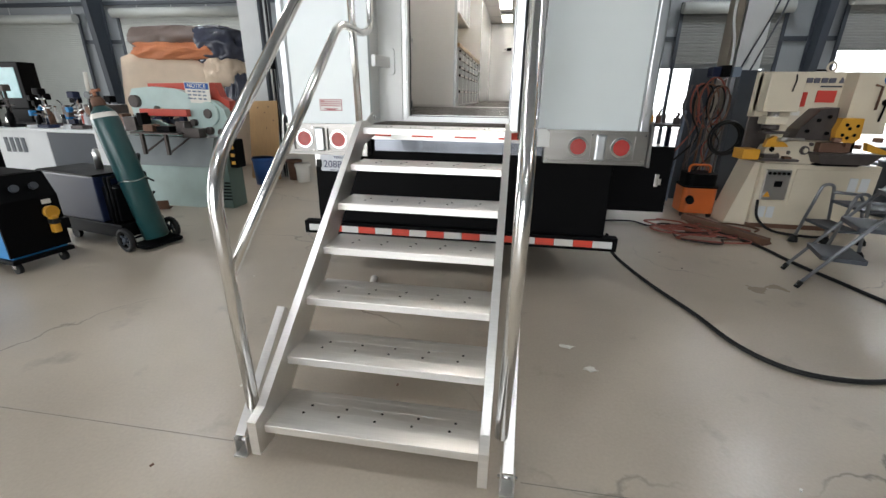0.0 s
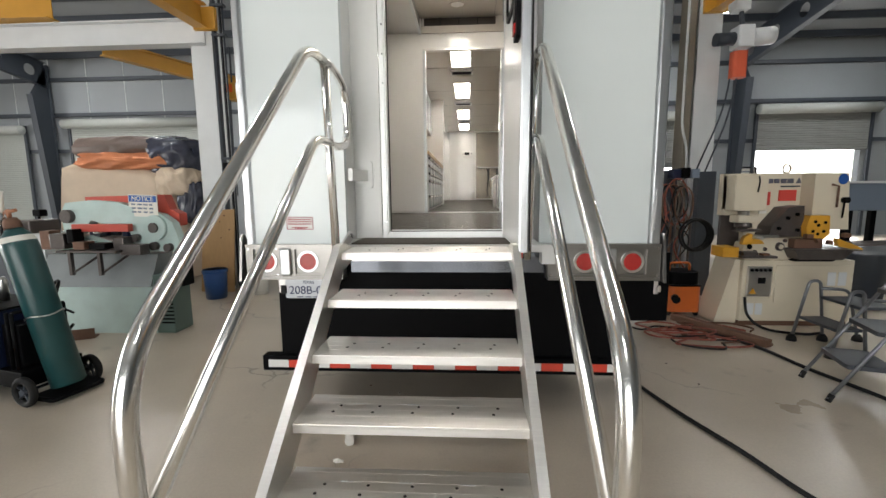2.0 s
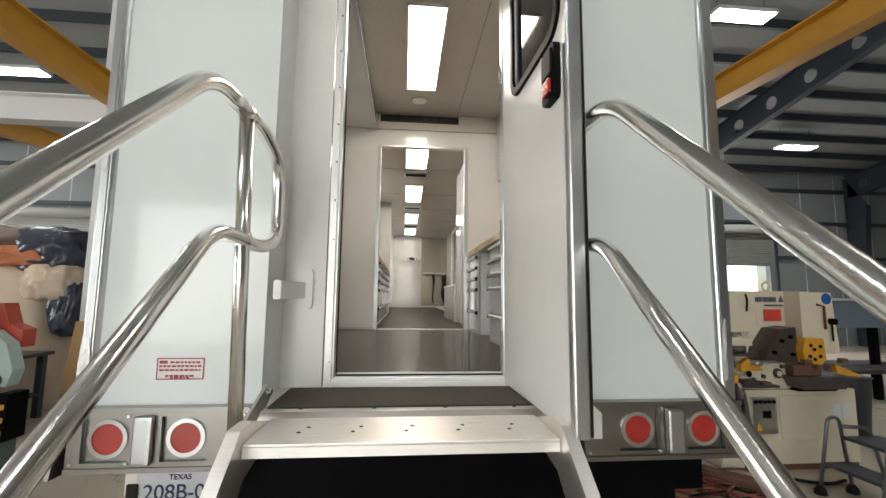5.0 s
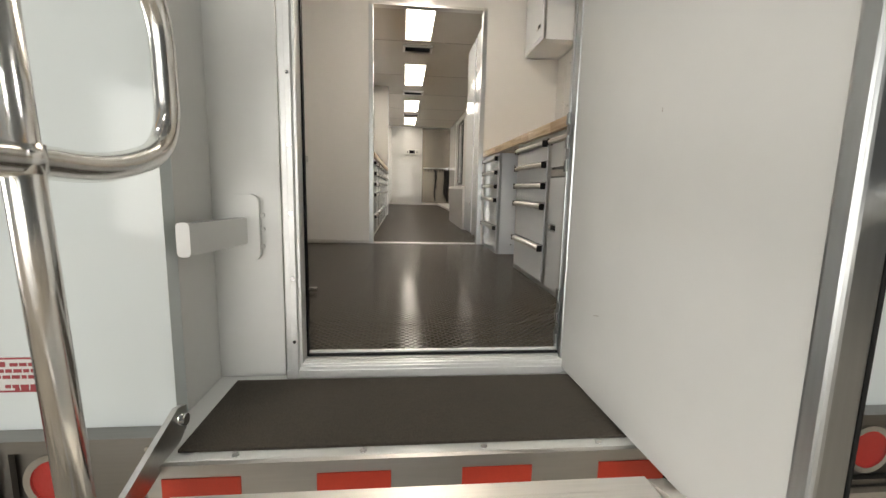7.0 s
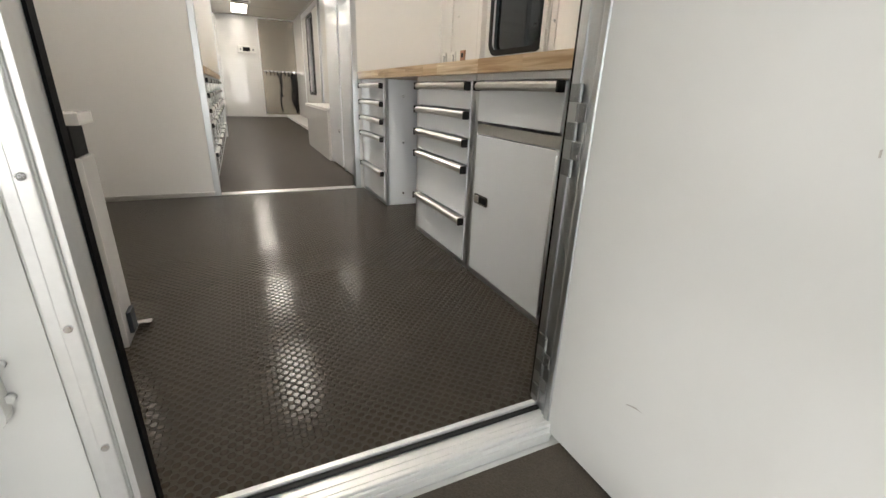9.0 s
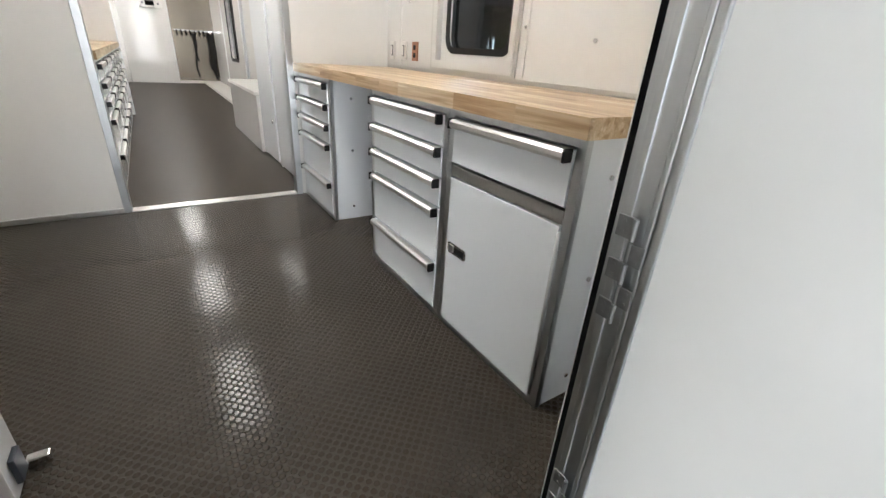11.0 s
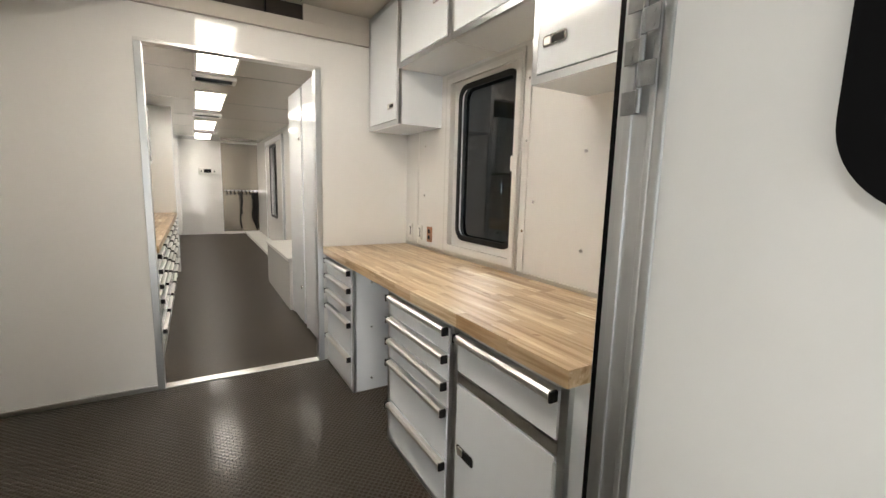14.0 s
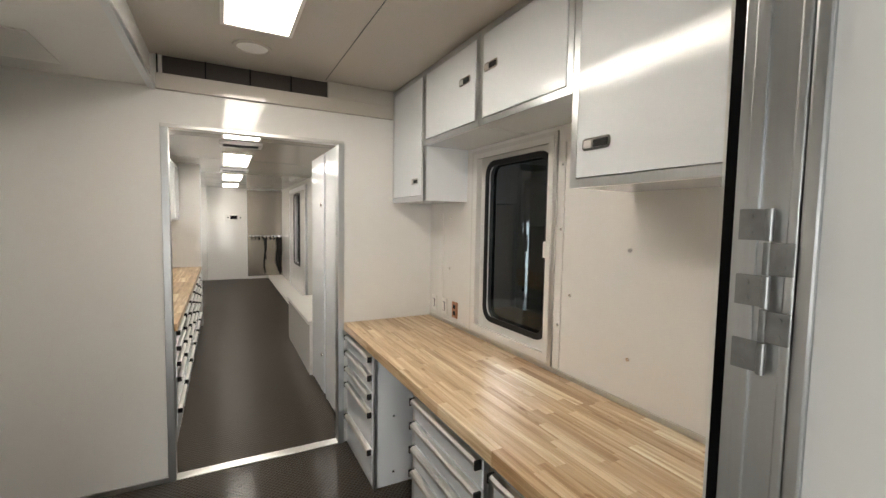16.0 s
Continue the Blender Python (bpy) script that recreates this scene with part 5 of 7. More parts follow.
CYLGREEN = material("cylinder_green", (0.014, 0.062, 0.064), 0.32, var=0.2, scale=6, fine=0.12, bump=0.04)
BLUE = material("welder_blue", (0.02, 0.22, 0.52), 0.38, var=0.08, fine=0.05)
NAVYPAINT = material("navy_paint", (0.010, 0.016, 0.045), 0.4, spec=0.25, var=0.15, fine=0.08)
BUCKET = material("blue_plastic", (0.015, 0.07, 0.24), 0.4, var=0.1, fine=0.05)
CANVAS = material("tan_canvas", (0.62, 0.50, 0.38), 0.85, var=0.12, scale=4, fine=0.08, bump=0.15, grain=120)
BROWNTARP = material("brown_tarp", (0.13, 0.095, 0.08), 0.6, var=0.2, scale=6, fine=0.12, bump=0.2, grain=40)
ORANGECLOTH = material("orange_cloth", (0.52, 0.19, 0.085), 0.8, var=0.2, scale=7, fine=0.1, bump=0.2, grain=60)
NAVYTARP = material("navy_plastic_sheet", (0.045, 0.05, 0.075), 0.25, var=0.3, scale=8, fine=0.15, bump=0.3, grain=30)
ORANGE = material("vacuum_orange", (0.55, 0.12, 0.02), 0.42, var=0.1, fine=0.05)
GREYBLUE = material("grey_blue_sheet", (0.16, 0.20, 0.26), 0.45, var=0.12, scale=3, fine=0.06)
REDHOSE = material("red_hose", (0.28, 0.075, 0.05), 0.55, var=0.25, scale=10, fine=0.1)
LADDER = material("ladder_grey_tube", (0.22, 0.23, 0.25), 0.32, 0.7, var=0.12, scale=9, fine=0.08)
LADDERSTEP = material("ladder_step_plastic", (0.055, 0.062, 0.075), 0.5, var=0.1, fine=0.08)
PAPER = material("scrap_paper", (0.72, 0.70, 0.64), 0.8, var=0.05)
SIGNBLUE = material("sign_blue", (0.015, 0.09, 0.35), 0.45, var=0.04)
STICKRED = material("warning_red", (0.58, 0.06, 0.045), 0.45, var=0.05)


def wheel(parent, c, axis, r, w, tyre=BLACKRUB, rim=GREYSTEEL):
    """A small wheel with a tyre, a spoked rim and a hub."""
    a = Vector(axis).normalized()
    c = Vector(c)
    u = a.orthogonal().normalized()
    v = a.cross(u)
    bm = B()
    n = 22
    prof = [(-w / 2, r * 0.66), (-w / 2, r * 0.9), (-w * 0.3, r), (w * 0.3, r), (w / 2, r * 0.9), (w / 2, r * 0.66)]
    rings = [[bm.verts.new(c + a * p + (u * math.cos(2 * math.pi * i / n) + v * math.sin(2 * math.pi * i / n)) * q) for i in range(n)] for p, q in prof]
    for A, C in zip(rings, rings[1:] + rings[:1]):
        for i in range(n):
            f = bm.faces.new((A[i], A[(i + 1) % n], C[(i + 1) % n], C[i]))
            f.smooth = True
    wh = part("wheel", bm, tyre, parent, "black rubber wheel")
    bm = B()
    rod(bm, c - a * w * 0.55, c + a * w * 0.55, r * 0.2, 12)
    for k in range(5):
        d = u * math.cos(2 * math.pi * k / 5) + v * math.sin(2 * math.pi * k / 5)
        rod(bm, c + d * r * 0.15, c + d * r * 0.66, r * 0.09, 6)
    part("rim", bm, rim, wh)


# overhead crane frame: white columns and beam, yellow runway beams
def i_beam(bm, p, q, h, w, tf=0.018, tw=0.012):
    """A wide-flange beam from p to q; the web stands upright (or along y for a column)."""
    p, q = Vector(p), Vector(q)
    d = (q - p)
    L = d.length
    rot = d.to_track_quat("X", "Z").to_matrix().to_4x4()
    m = Matrix.Translation(p) @ rot
    box(bm, 0, L, -w / 2, w / 2, h / 2 - tf, h / 2, m=m)
    box(bm, 0, L, -w / 2, w / 2, -h / 2, -h / 2 + tf, m=m)
    box(bm, 0, L, -tw / 2, tw / 2, -h / 2 + tf, h / 2 - tf, m=m)
    return bm


def crane_column(x, y, h, w, label):
    top = thing("crane_column", (x, y, 0), label, "column", "crane columns", "structure")
    bm = B()
    box(bm, x - w / 2, x + w / 2, y - 0.18, y - 0.162, 0.02, h)
    box(bm, x - w / 2, x + w / 2, y + 0.162, y + 0.18, 0.02, h)
    box(bm, x - 0.007, x + 0.007, y - 0.1618, y + 0.1618, 0.02, h)
    part("column", bm, WHITESTEEL, top)
    part("base_plate", box(B(), x - w / 2 - 0.06, x + w / 2 + 0.06, y - 0.24, y + 0.24, 0, 0.0195), WHITESTEEL, top)
    return top


cl = crane_column(-4.60, 7.25, 6.6, 0.36, "white steel crane column with conduit and channel beside it")
bm = B()
box(bm, -4.44, -4.425, 7.08, 7.36, 0.02, 6.4)
box(bm, -4.44, -4.38, 7.08, 7.095, 0.02, 6.4)
part("channel", bm, GREYSTEEL, cl, "grey steel channel")
for dx, r, mt in ((-4.33, 0.018, WHITESTEEL), (-4.28, 0.012, BLACKRUB), (-4.24, 0.014, GREYSTEEL)):
    part("conduit", rod(B(), (dx, 7.12, 0.0), (dx, 7.12, 6.3), r, 8), mt, cl)
part("switch_box", box(B(), -4.36, -4.22, 7.0, 7.1, 1.9, 2.15, 0.01), BLACK, cl, "black switch box")
for z in (4.6, 4.15, 2.2):
    part("bracket", box(B(), -4.42, -4.2, 7.06, 7.16, z, z + 0.04), GREYSTEEL, cl)
cr = crane_column(3.34, 7.25, 6.6, 0.34, "grey-white steel crane column with a brown channel beside it")
part("channel", box(B(), 3.05, 3.14, 7.08, 7.4, 0.0, 6.4, 0.004), material("brown_channel", (0.22, 0.19, 0.15), 0.5, 0.3, var=0.2), cr, "dull brown steel channel")
part("conduit", sweep(B(), fillet([(3.0, 7.05, 6.2), (3.0, 7.05, 2.6), (3.08, 7.02, 2.3), (3.1, 7.0, 1.7)], 0.15), 0.02, 8), WHITESTEEL, cr)
tie = thing("crane_tie_beam", (-8.5, 7.05, 4.0), "white painted wide-flange beam between crane columns", "beam", kind="structure")
part("beam", i_beam(B(), (-13.5, 7.05, 4.2), (-4.52, 7.05, 4.2), 0.38, 0.22), WHITESTEEL, tie)
yb = thing("crane_beam", (-4.5, 5.5, 4.3), "yellow crane runway beam bolted to the column", "crane beam", "crane beams", "structure")
part("beam", i_beam(B(), (-4.52, 7.0, 4.42), (-4.62, -2.0, 4.42), 0.36, 0.2), YELLOW, yb)
part("end_stop", box(B(), -4.66, -4.30, 6.98, 7.06, 4.22, 4.56, 0.008), YELLOW, yb)
part("splice_plate", box(B(), -4.64, -4.41, 4.6, 5.1, 4.605, 4.63), YELLOW, yb)
yb2 = thing("crane_beam", (-5.6, 8.0, 3.9), "yellow crane runway beam behind the white beam", "crane beam", "crane beams", "structure")
part("beam", i_beam(B(), (-6.40, 7.2, 4.08), (-5.2, 10.5, 4.08), 0.27, 0.16), YELLOW, yb2)
yb3 = thing("crane_beam", (-8.0, 6.6, 4.5), "yellow crane beam resting on the white beam", "crane beam", "crane beams", "structure")
part("beam", i_beam(B(), (-11.5, 6.9, 4.62), (-6.9, 6.9, 4.62), 0.42, 0.24), YELLOW, yb3)
ybr = thing("crane_beam", (3.6, 5.5, 4.3), "yellow crane runway beam with a chain hoist below", "crane beam", "crane beams", "structure")
part("beam", i_beam(B(), (3.36, 7.05, 4.42), (4.25, -2.0, 4.42), 0.34, 0.2), YELLOW, ybr)
part("end_stop", box(B(), 3.2, 3.54, 7.0, 7.06, 4.24, 4.6, 0.008), YELLOW, ybr)

hoist = thing("chain_hoist", (3.6, 6.7, 3.4), "grey electric chain hoist with an orange chain bag", "hoist")
part("trolley", box(B(), 3.42, 3.62, 6.6, 6.8, 4.12, 4.26, 0.01), WHITESTEEL, hoist)
pieces("hanger", rod(B(), (3.55, 6.7, 4.12), (3.58, 6.7, 3.9), 0.03, 10), GREYSTEEL, hoist)
part("gearbox", box(B(), 3.48, 3.70, 6.58, 6.82, 3.62, 3.92, 0.03), WHITESTEEL, hoist)
part("motor", rod(B(), (3.71, 6.7, 3.77), (4.0, 6.7, 3.79), 0.12, 16), WHITESTEEL, hoist)
part("brake", rod(B(), (3.47, 6.7, 3.76), (3.22, 6.7, 3.75), 0.09, 14), GREYSTEEL, hoist)
bag = B()
prism(bag, rrect(3.46, 3.66, 6.62, 6.78, 0.05, 4), "z", 3.22, 3.58)
part("chain_bag", bag, material("orange_bag", (0.62, 0.10, 0.04), 0.6, var=0.12), hoist, "orange chain bag")
for pts in ([(3.5, 6.7, 3.6), (3.42, 6.75, 2.8), (3.15, 6.85, 1.9)], [(3.6, 6.7, 3.6), (3.5, 6.75, 2.7), (3.28, 6.9, 1.8)]):
    part("chain", sweep(B(), smooth_path(pts, 6), 0.012, 6), GREYSTEEL, hoist)
part("hook", sweep(B(), smooth_path([(3.15, 6.85, 1.93), (3.05, 6.85, 1.85), (2.93, 6.85, 1.76), (2.88, 6.85, 1.84)], 5), 0.018, 8), CHROME, hoist, "steel load hook")

yh = thing("chain_hoist", (-4.33, 7.5, 3.4), "small yellow chain hoist with an orange label behind the column", "hoist")
part("body", prism(B(), rrect(-4.50, -4.26, 3.24, 3.52, 0.06, 4), "y", 7.42, 7.60), YELLOW, yh)
part("label", box(B(), -4.45, -4.33, 7.412, 7.4195, 3.36, 3.49, 0.002), material("orange_label", (0.75, 0.12, 0.02), 0.4, var=0.06), yh, "orange label")
part("motor", rod(B(), (-4.25, 7.5, 3.40), (-4.08, 7.5, 3.40), 0.08, 14), YELLOW, yh)
part("hanger", rod(B(), (-4.38, 7.5, 3.52), (-4.38, 7.5, 4.12), 0.016, 8), GREYSTEEL, yh)
part("chain", sweep(B(), smooth_path([(-4.40, 7.46, 3.25), (-4.41, 7.46, 2.4), (-4.38, 7.44, 1.6)], 6), 0.011, 6), GREYSTEEL, yh)


def framed_board(x0, x1, z0, z1, label):
    """A flat board in a thin dark frame on the far wall."""
    top = thing("framed_notice", ((x0 + x1) / 2, WY - 0.02, z0), label, "notice board", "frames on the far wall")
    part("board", box(B(), x0, x1, WY - 0.03, WY - 0.012, z0, z1), PAPER, top)
    bm = B()
    ring(bm, rrect(x0 - 0.04, x1 + 0.04, z0 - 0.04, z1 + 0.04, 0.004, 1), rrect(x0 + 0.02, x1 - 0.02, z0 + 0.02, z1 - 0.02, 0.004, 1), "y", WY - 0.05, WY - 0.031)
    part("frame", bm, BLACK, top)
    bm = B()
    for k in range(4):
        z = z1 - (z1 - z0) * (0.25 + 0.16 * k)
        box(bm, x0 + 0.1, x1 - 0.12 - 0.05 * (k % 2), WY - 0.033, WY - 0.0305, z - 0.02, z + 0.02)
    pieces("text_bar", bm, GREYBLUE, top)


framed_board(9.10, 9.92, 1.85, 2.40, "pale framed notice on the far shop wall")
framed_board(-21.8, -21.0, 1.88, 2.46, "white poster in a black frame on the far shop wall")

# gas cylinder on its welding cart
CM = Matrix.Translation((-3.69, 3.26, 0)) @ Matrix.Rotation(radians(168), 4, "Z")
cart = thing("welding_cart", (-3.9, 3.4, 0), "black wheeled welding cart carrying a navy welder", "welding cart")
for sy in (-0.24, 0.24):
    c = CM @ Vector((0.0, sy, 0.12))
    wheel(cart, c, (CM.to_3x3() @ Vector((0, 1, 0))), 0.12, 0.05)
part("axle", rod(B(), CM @ Vector((0, -0.24, 0.12)), CM @ Vector((0, 0.24, 0.12)), 0.012, 8), BLACK, cart)
bm = B()
box(bm, -0.2, 0.02, -0.2, 0.2, 0.045, 0.065)
sweep(bm, fillet([(-0.05, -0.19, 0.05), (-0.22, -0.19, 0.05), (-0.22, 0.19, 0.05), (-0.05, 0.19, 0.05)], 0.05), 0.018, 8)
part("cylinder_tray", xf(bm, CM), BLACK, cart)
part("chassis", xf(box(B(), 0.05, 1.16, -0.22, 0.22, 0.12, 0.26, 0.01), CM), BLACK, cart)
part("welder_body", xf(box(B(), 0.3, 1.18, -0.22, 0.22, 0.262, 0.72, 0.015), CM), NAVYPAINT, cart, "navy welding power source")
bm = B()
box(bm, 0.29, 1.19, -0.23, 0.23, 0.722, 0.74, 0.006)
for sx in (0.14, 0.2):
    rod(bm, (sx, -0.18, 0.26), (sx, -0.18, 0.72), 0.014, 8)
    rod(bm, (sx, 0.18, 0.26), (sx, 0.18, 0.72), 0.014, 8)
rod(bm, (0.14, -0.18, 0.72), (0.14, 0.18, 0.72), 0.014, 8)
part("rack", xf(bm, CM), BLACK, cart)
part("louvre", xf(box(B(), 0.1, 0.295, -0.17, 0.17, 0.28, 0.62, 0.01), CM), BLACK, cart)
part("front_caster", xf(rod(B(), (0.95, -0.16, 0.06), (0.95, -0.12, 0.06), 0.06, 14), CM), BLACKRUB, cart)
part("front_caster", xf(rod(B(), (0.95, 0.12, 0.06), (0.95, 0.16, 0.06), 0.06, 14), CM), BLACKRUB, cart)
for pts in ([(0.3, -0.1, 0.74), (0.2, -0.2, 0.9), (0.1, -0.1, 0.75), (0.25, -0.22, 0.45)], [(0.8, -0.22, 0.5), (0.5, -0.32, 0.32), (0.15, -0.24, 0.5)]):
    part("cable", sweep(B(), smooth_path([CM @ Vector(p) for p in pts], 7), 0.013, 8), BLACKRUB, cart)
can = thing("spray_can", (CM @ Vector((0.62, -0.05, 0.74))), "grey metal spray can on the cart", "spray can")
part("can", sweep(B(), [CM @ Vector((0.62, -0.05, z)) for z in (0.741, 0.91, 0.93, 0.945)], [0.034, 0.034, 0.025, 0.02], 14), ALU, can)
cyl = thing("gas_cylinder", (-3.69, 3.26, 0.07), "tall dark green gas cylinder leaning on a cart", "gas cylinder")
TM = Matrix.Translation((-3.60, 3.25, 0.09)) @ Matrix.Rotation(radians(-13), 4, "Y")
prof = [(0.10, 0.0), (0.117, 0.015), (0.117, 1.16), (0.112, 1.21), (0.095, 1.26), (0.066, 1.295), (0.05, 1.315)]
part("cylinder", sweep(B(), [TM @ Vector((0, 0, z)) for r, z in prof], [r for r, z in prof], 28), CYLGREEN, cyl)
part("shoulder_label", sweep(B(), [TM @ Vector((0, 0, z)) for z in (1.205, 1.225, 1.25)], [0.1145, 0.109, 0.1005], 28, cap=False), PAPER, cyl, "white paper shoulder label")
part("neck_ring", sweep(B(), [TM @ Vector((0, 0, z)) for z in (1.315, 1.325, 1.37, 1.40)], [0.05, 0.058, 0.055, 0.04], 18), RUST, cyl, "rusty neck ring")
bm = B()
rod(bm, TM @ Vector((0, 0, 1.40)), TM @ Vector((0, 0, 1.47)), 0.016, 10)
rod(bm, TM @ Vector((-0.03, 0, 1.45)), TM @ Vector((0.07, 0, 1.45)), 0.014, 10)
part("valve", bm, COPPER, cyl)
part("gauge", rod(B(), TM @ Vector((-0.07, 0.02, 1.43)), TM @ Vector((-0.07, -0.02, 1.43)), 0.035, 16), CHROME, cyl)
part("flow_tube", rod(B(), TM @ Vector((-0.05, 0, 1.46)), TM @ Vector((0.0, 0.0, 1.62)), 0.017, 10), PAPER, cyl, "white flow meter tube")
part("hose", sweep(B(), smooth_path([TM @ Vector(p) for p in ((-0.07, 0, 1.42), (-0.16, 0.03, 1.2), (-0.14, 0.08, 0.8), (0.1, 0.14, 0.55))], 7), 0.009, 8), BLACKRUB, cyl)
chain = [TM @ Vector((0.122 * math.cos(a), 0.122 * math.sin(a), 0.60 + 0.01 * math.sin(3 * a))) for a in [2 * math.pi * i / 24 for i in range(24)]]
part("chain", sweep(B(), chain, 0.006, 6, closed=True), ALU, cyl, "thin steel retaining chain")

# blue wire-feed welder
WM = Matrix.Translation((-4.07, 2.54, 0)) @ Matrix.Rotation(radians(172), 4, "Z")
wel = thing("mig_welder", (-4.4, 2.7, 0), "bright blue wire-feed welder with a dark control face", "welder")
part("body", xf(prism(B(), [(0.06, 0.14), (0.06, 0.62), (0.16, 0.80), (0.85, 0.80), (0.85, 0.14)], "y", -0.21, 0.21), WM), BLUE, wel)
part("control_face", xf(prism(B(), [(0.04, 0.16), (0.04, 0.625), (0.15, 0.83), (0.17, 0.83), (0.0585, 0.62), (0.0585, 0.16)], "y", -0.235, 0.235), WM), BLACK, wel)
part("lid", xf(box(B(), 0.17, 0.86, -0.225, 0.225, 0.802, 0.835, 0.01), WM), BLACK, wel)
for sy in (-0.09, 0.05):
    part("knob", xf(rod(B(), (0.075, sy, 0.72), (0.04, sy, 0.735), 0.03, 14), WM), GREYSTEEL, wel)
part("name_plate", xf(box(B(), 0.036, 0.0398, -0.17, -0.1, 0.56, 0.6), WM), PAPER, wel)
part("base", xf(box(B(), 0.02, 0.95, -0.24, 0.24, 0.10, 0.138, 0.008), WM), BLACK, wel)
for sx, sy in ((0.1, -0.18), (0.1, 0.18), (0.88, -0.18), (0.88, 0.18)):
    part("caster", xf(rod(B(), (sx, sy - 0.018, 0.045), (sx, sy + 0.018, 0.045), 0.045, 14), WM), BLACKRUB, wel)
    part("caster_fork", xf(box(B(), sx - 0.015, sx + 0.015, sy - 0.026, sy + 0.026, 0.05, 0.099, 0.004), WM), CHROME, wel)
grinder = thing("cordless_grinder", (-4.0, 2.78, 0.45), "yellow and black power tool hanging on the welder", "power tool")
GM = WM @ Matrix.Translation((0.0, -0.13, 0.40))
part("head", xf(rod(B(), (-0.02, 0, 0.09), (0.03, 0, 0.09), 0.055, 16), GM), AMBER, grinder)
part("body", xf(box(B(), -0.03, 0.035, -0.03, 0.03, -0.10, 0.06, 0.015), GM), AMBER, grinder)
part("grip", xf(box(B(), -0.035, 0.038, -0.032, 0.032, -0.02, 0.03, 0.01), GM), BLACKRUB, grinder)
part("battery", xf(box(B(), -0.04, 0.035, -0.10, -0.035, -0.08, 0.02, 0.012), GM), BLACK, grinder)

# ironworker with teal base
iron = thing("ironworker", (-4.6, 5.5, 0), "worn teal ironworker with red guards and a grey tray", "machine")
bm = B()
prism(bm, [(-3.98, 5.12), (-3.98, 5.52), (-5.55, 5.52), (-5.66, 5.42), (-5.66, 5.24), (-5.52, 5.12)], "z", 0.0, 0.56)
part("base", bm, TEALPALE, iron)
bm = B()
prism(bm, [(5.10, 0.562), (5.27, 0.93), (5.52, 0.93), (5.52, 0.562)], "x", -5.55, -3.98)
part("tray", bm, material("grey_tray", (0.25, 0.27, 0.275), 0.5, 0.4, var=0.2, scale=5), iron, "grey sloped drip tray")
part("side_cabinet", box(B(), -3.978, -3.72, 5.14, 5.46, 0.0, 0.70, 0.01), DARKTEAL, iron)
for i in range(6):
    part("louvre", box(B(), -3.9, -3.72, 5.128, 5.1385, 0.12 + i * 0.045, 0.14 + i * 0.045, 0.003), BLACK, iron)
part("switch_cabinet", box(B(), -3.715, -3.60, 5.2, 5.4, 0.55, 0.92, 0.01), BLACK, iron)
for i in range(3):
    part("hazard_stripe", box(B(), -3.68, -3.62, 5.193, 5.1985, 0.60 + i * 0.1, 0.64 + i * 0.1, 0, Matrix.Translation((0, 0, 0))), AMBER, iron)
bm = B()
prism(bm, [(-5.36, 1.2), (-5.38, 1.42), (-5.30, 1.54), (-4.95, 1.57), (-4.55, 1.54), (-4.20, 1.44), (-3.95, 1.40), (-3.80, 1.30), (-3.72, 1.08), (-3.76, 0.95), (-4.30, 0.95), (-4.42, 1.20), (-4.95, 1.33), (-5.14, 1.16)], "y", 5.34, 5.46)
part("arm", bm, TEALPALE, iron)
part("lower_jaw", prism(B(), [(-5.4, 0.94), (-5.4, 1.1), (-5.1, 1.14), (-4.8, 1.05), (-4.45, 1.05), (-4.4, 0.94)], "y", 5.33, 5.47), TEAL, iron)
part("pivot", rod(B(), (-4.02, 5.355, 1.24), (-4.02, 5.29, 1.24), 0.15, 24), TEALPALE, iron)
part("pivot_cap", rod(B(), (-4.02, 5.289, 1.24), (-4.02, 5.26, 1.24), 0.06, 16), GREASY, iron)
for x, z, r in ((-4.05, 1.02, 0.05), (-3.85, 1.0, 0.05), (-5.25, 1.38, 0.08), (-4.3, 1.12, 0.045)):
    part("roller", rod(B(), (x, 5.355, z), (x, 5.27, z), r, 16), GREASY, iron)
part("guard", box(B(), -5.12, -4.32, 5.22, 5.30, 1.20, 1.29, 0.01), REDPAINT, iron, "red hold-down bar")
part("back_guard", prism(B(), [(-5.15, 1.38), (-5.15, 1.61), (-4.0, 1.63), (-3.93, 1.45), (-3.80, 1.40), (-3.80, 1.25), (-4.2, 1.38)], "y", 5.48, 5.62), REDPAINT, iron, "red rear guard")
bm = B()
for x in (-4.95, -4.55):
    box(bm, x - 0.02, x + 0.02, 5.0, 5.04, 0.72, 1.0)
    rod(bm, (x, 5.02, 0.74), (x + 0.22, 5.2, 0.93), 0.014, 8)
box(bm, -5.1, -4.3, 4.98, 5.25, 0.985, 1.005)
part("table", bm, GREASY, iron)
for i, (x, y, z, sx, sz) in enumerate(((-5.2, 5.15, 1.01, 0.2, 0.18), (-4.85, 5.1, 1.01, 0.16, 0.09), (-4.62, 5.12, 1.01, 0.22, 0.07), (-4.4, 5.2, 1.0, 0.15, 0.14), (-5.42, 5.2, 1.0, 0.14, 0.22), (-5.02, 5.16, 1.08, 0.09, 0.16), (-4.2, 5.15, 0.94, 0.28, 0.12))):
    part("tooling", box(B(), x - sx / 2, x + sx / 2, y - 0.06, y + 0.09, z, z + sz, 0.012), (GREASY, RUST, BLACK)[i % 3], iron)
part("lettering_bar", box(B(), -5.12, -4.72, 5.352, 5.3585, 1.46, 1.51, 0), DARKTEAL, iron)
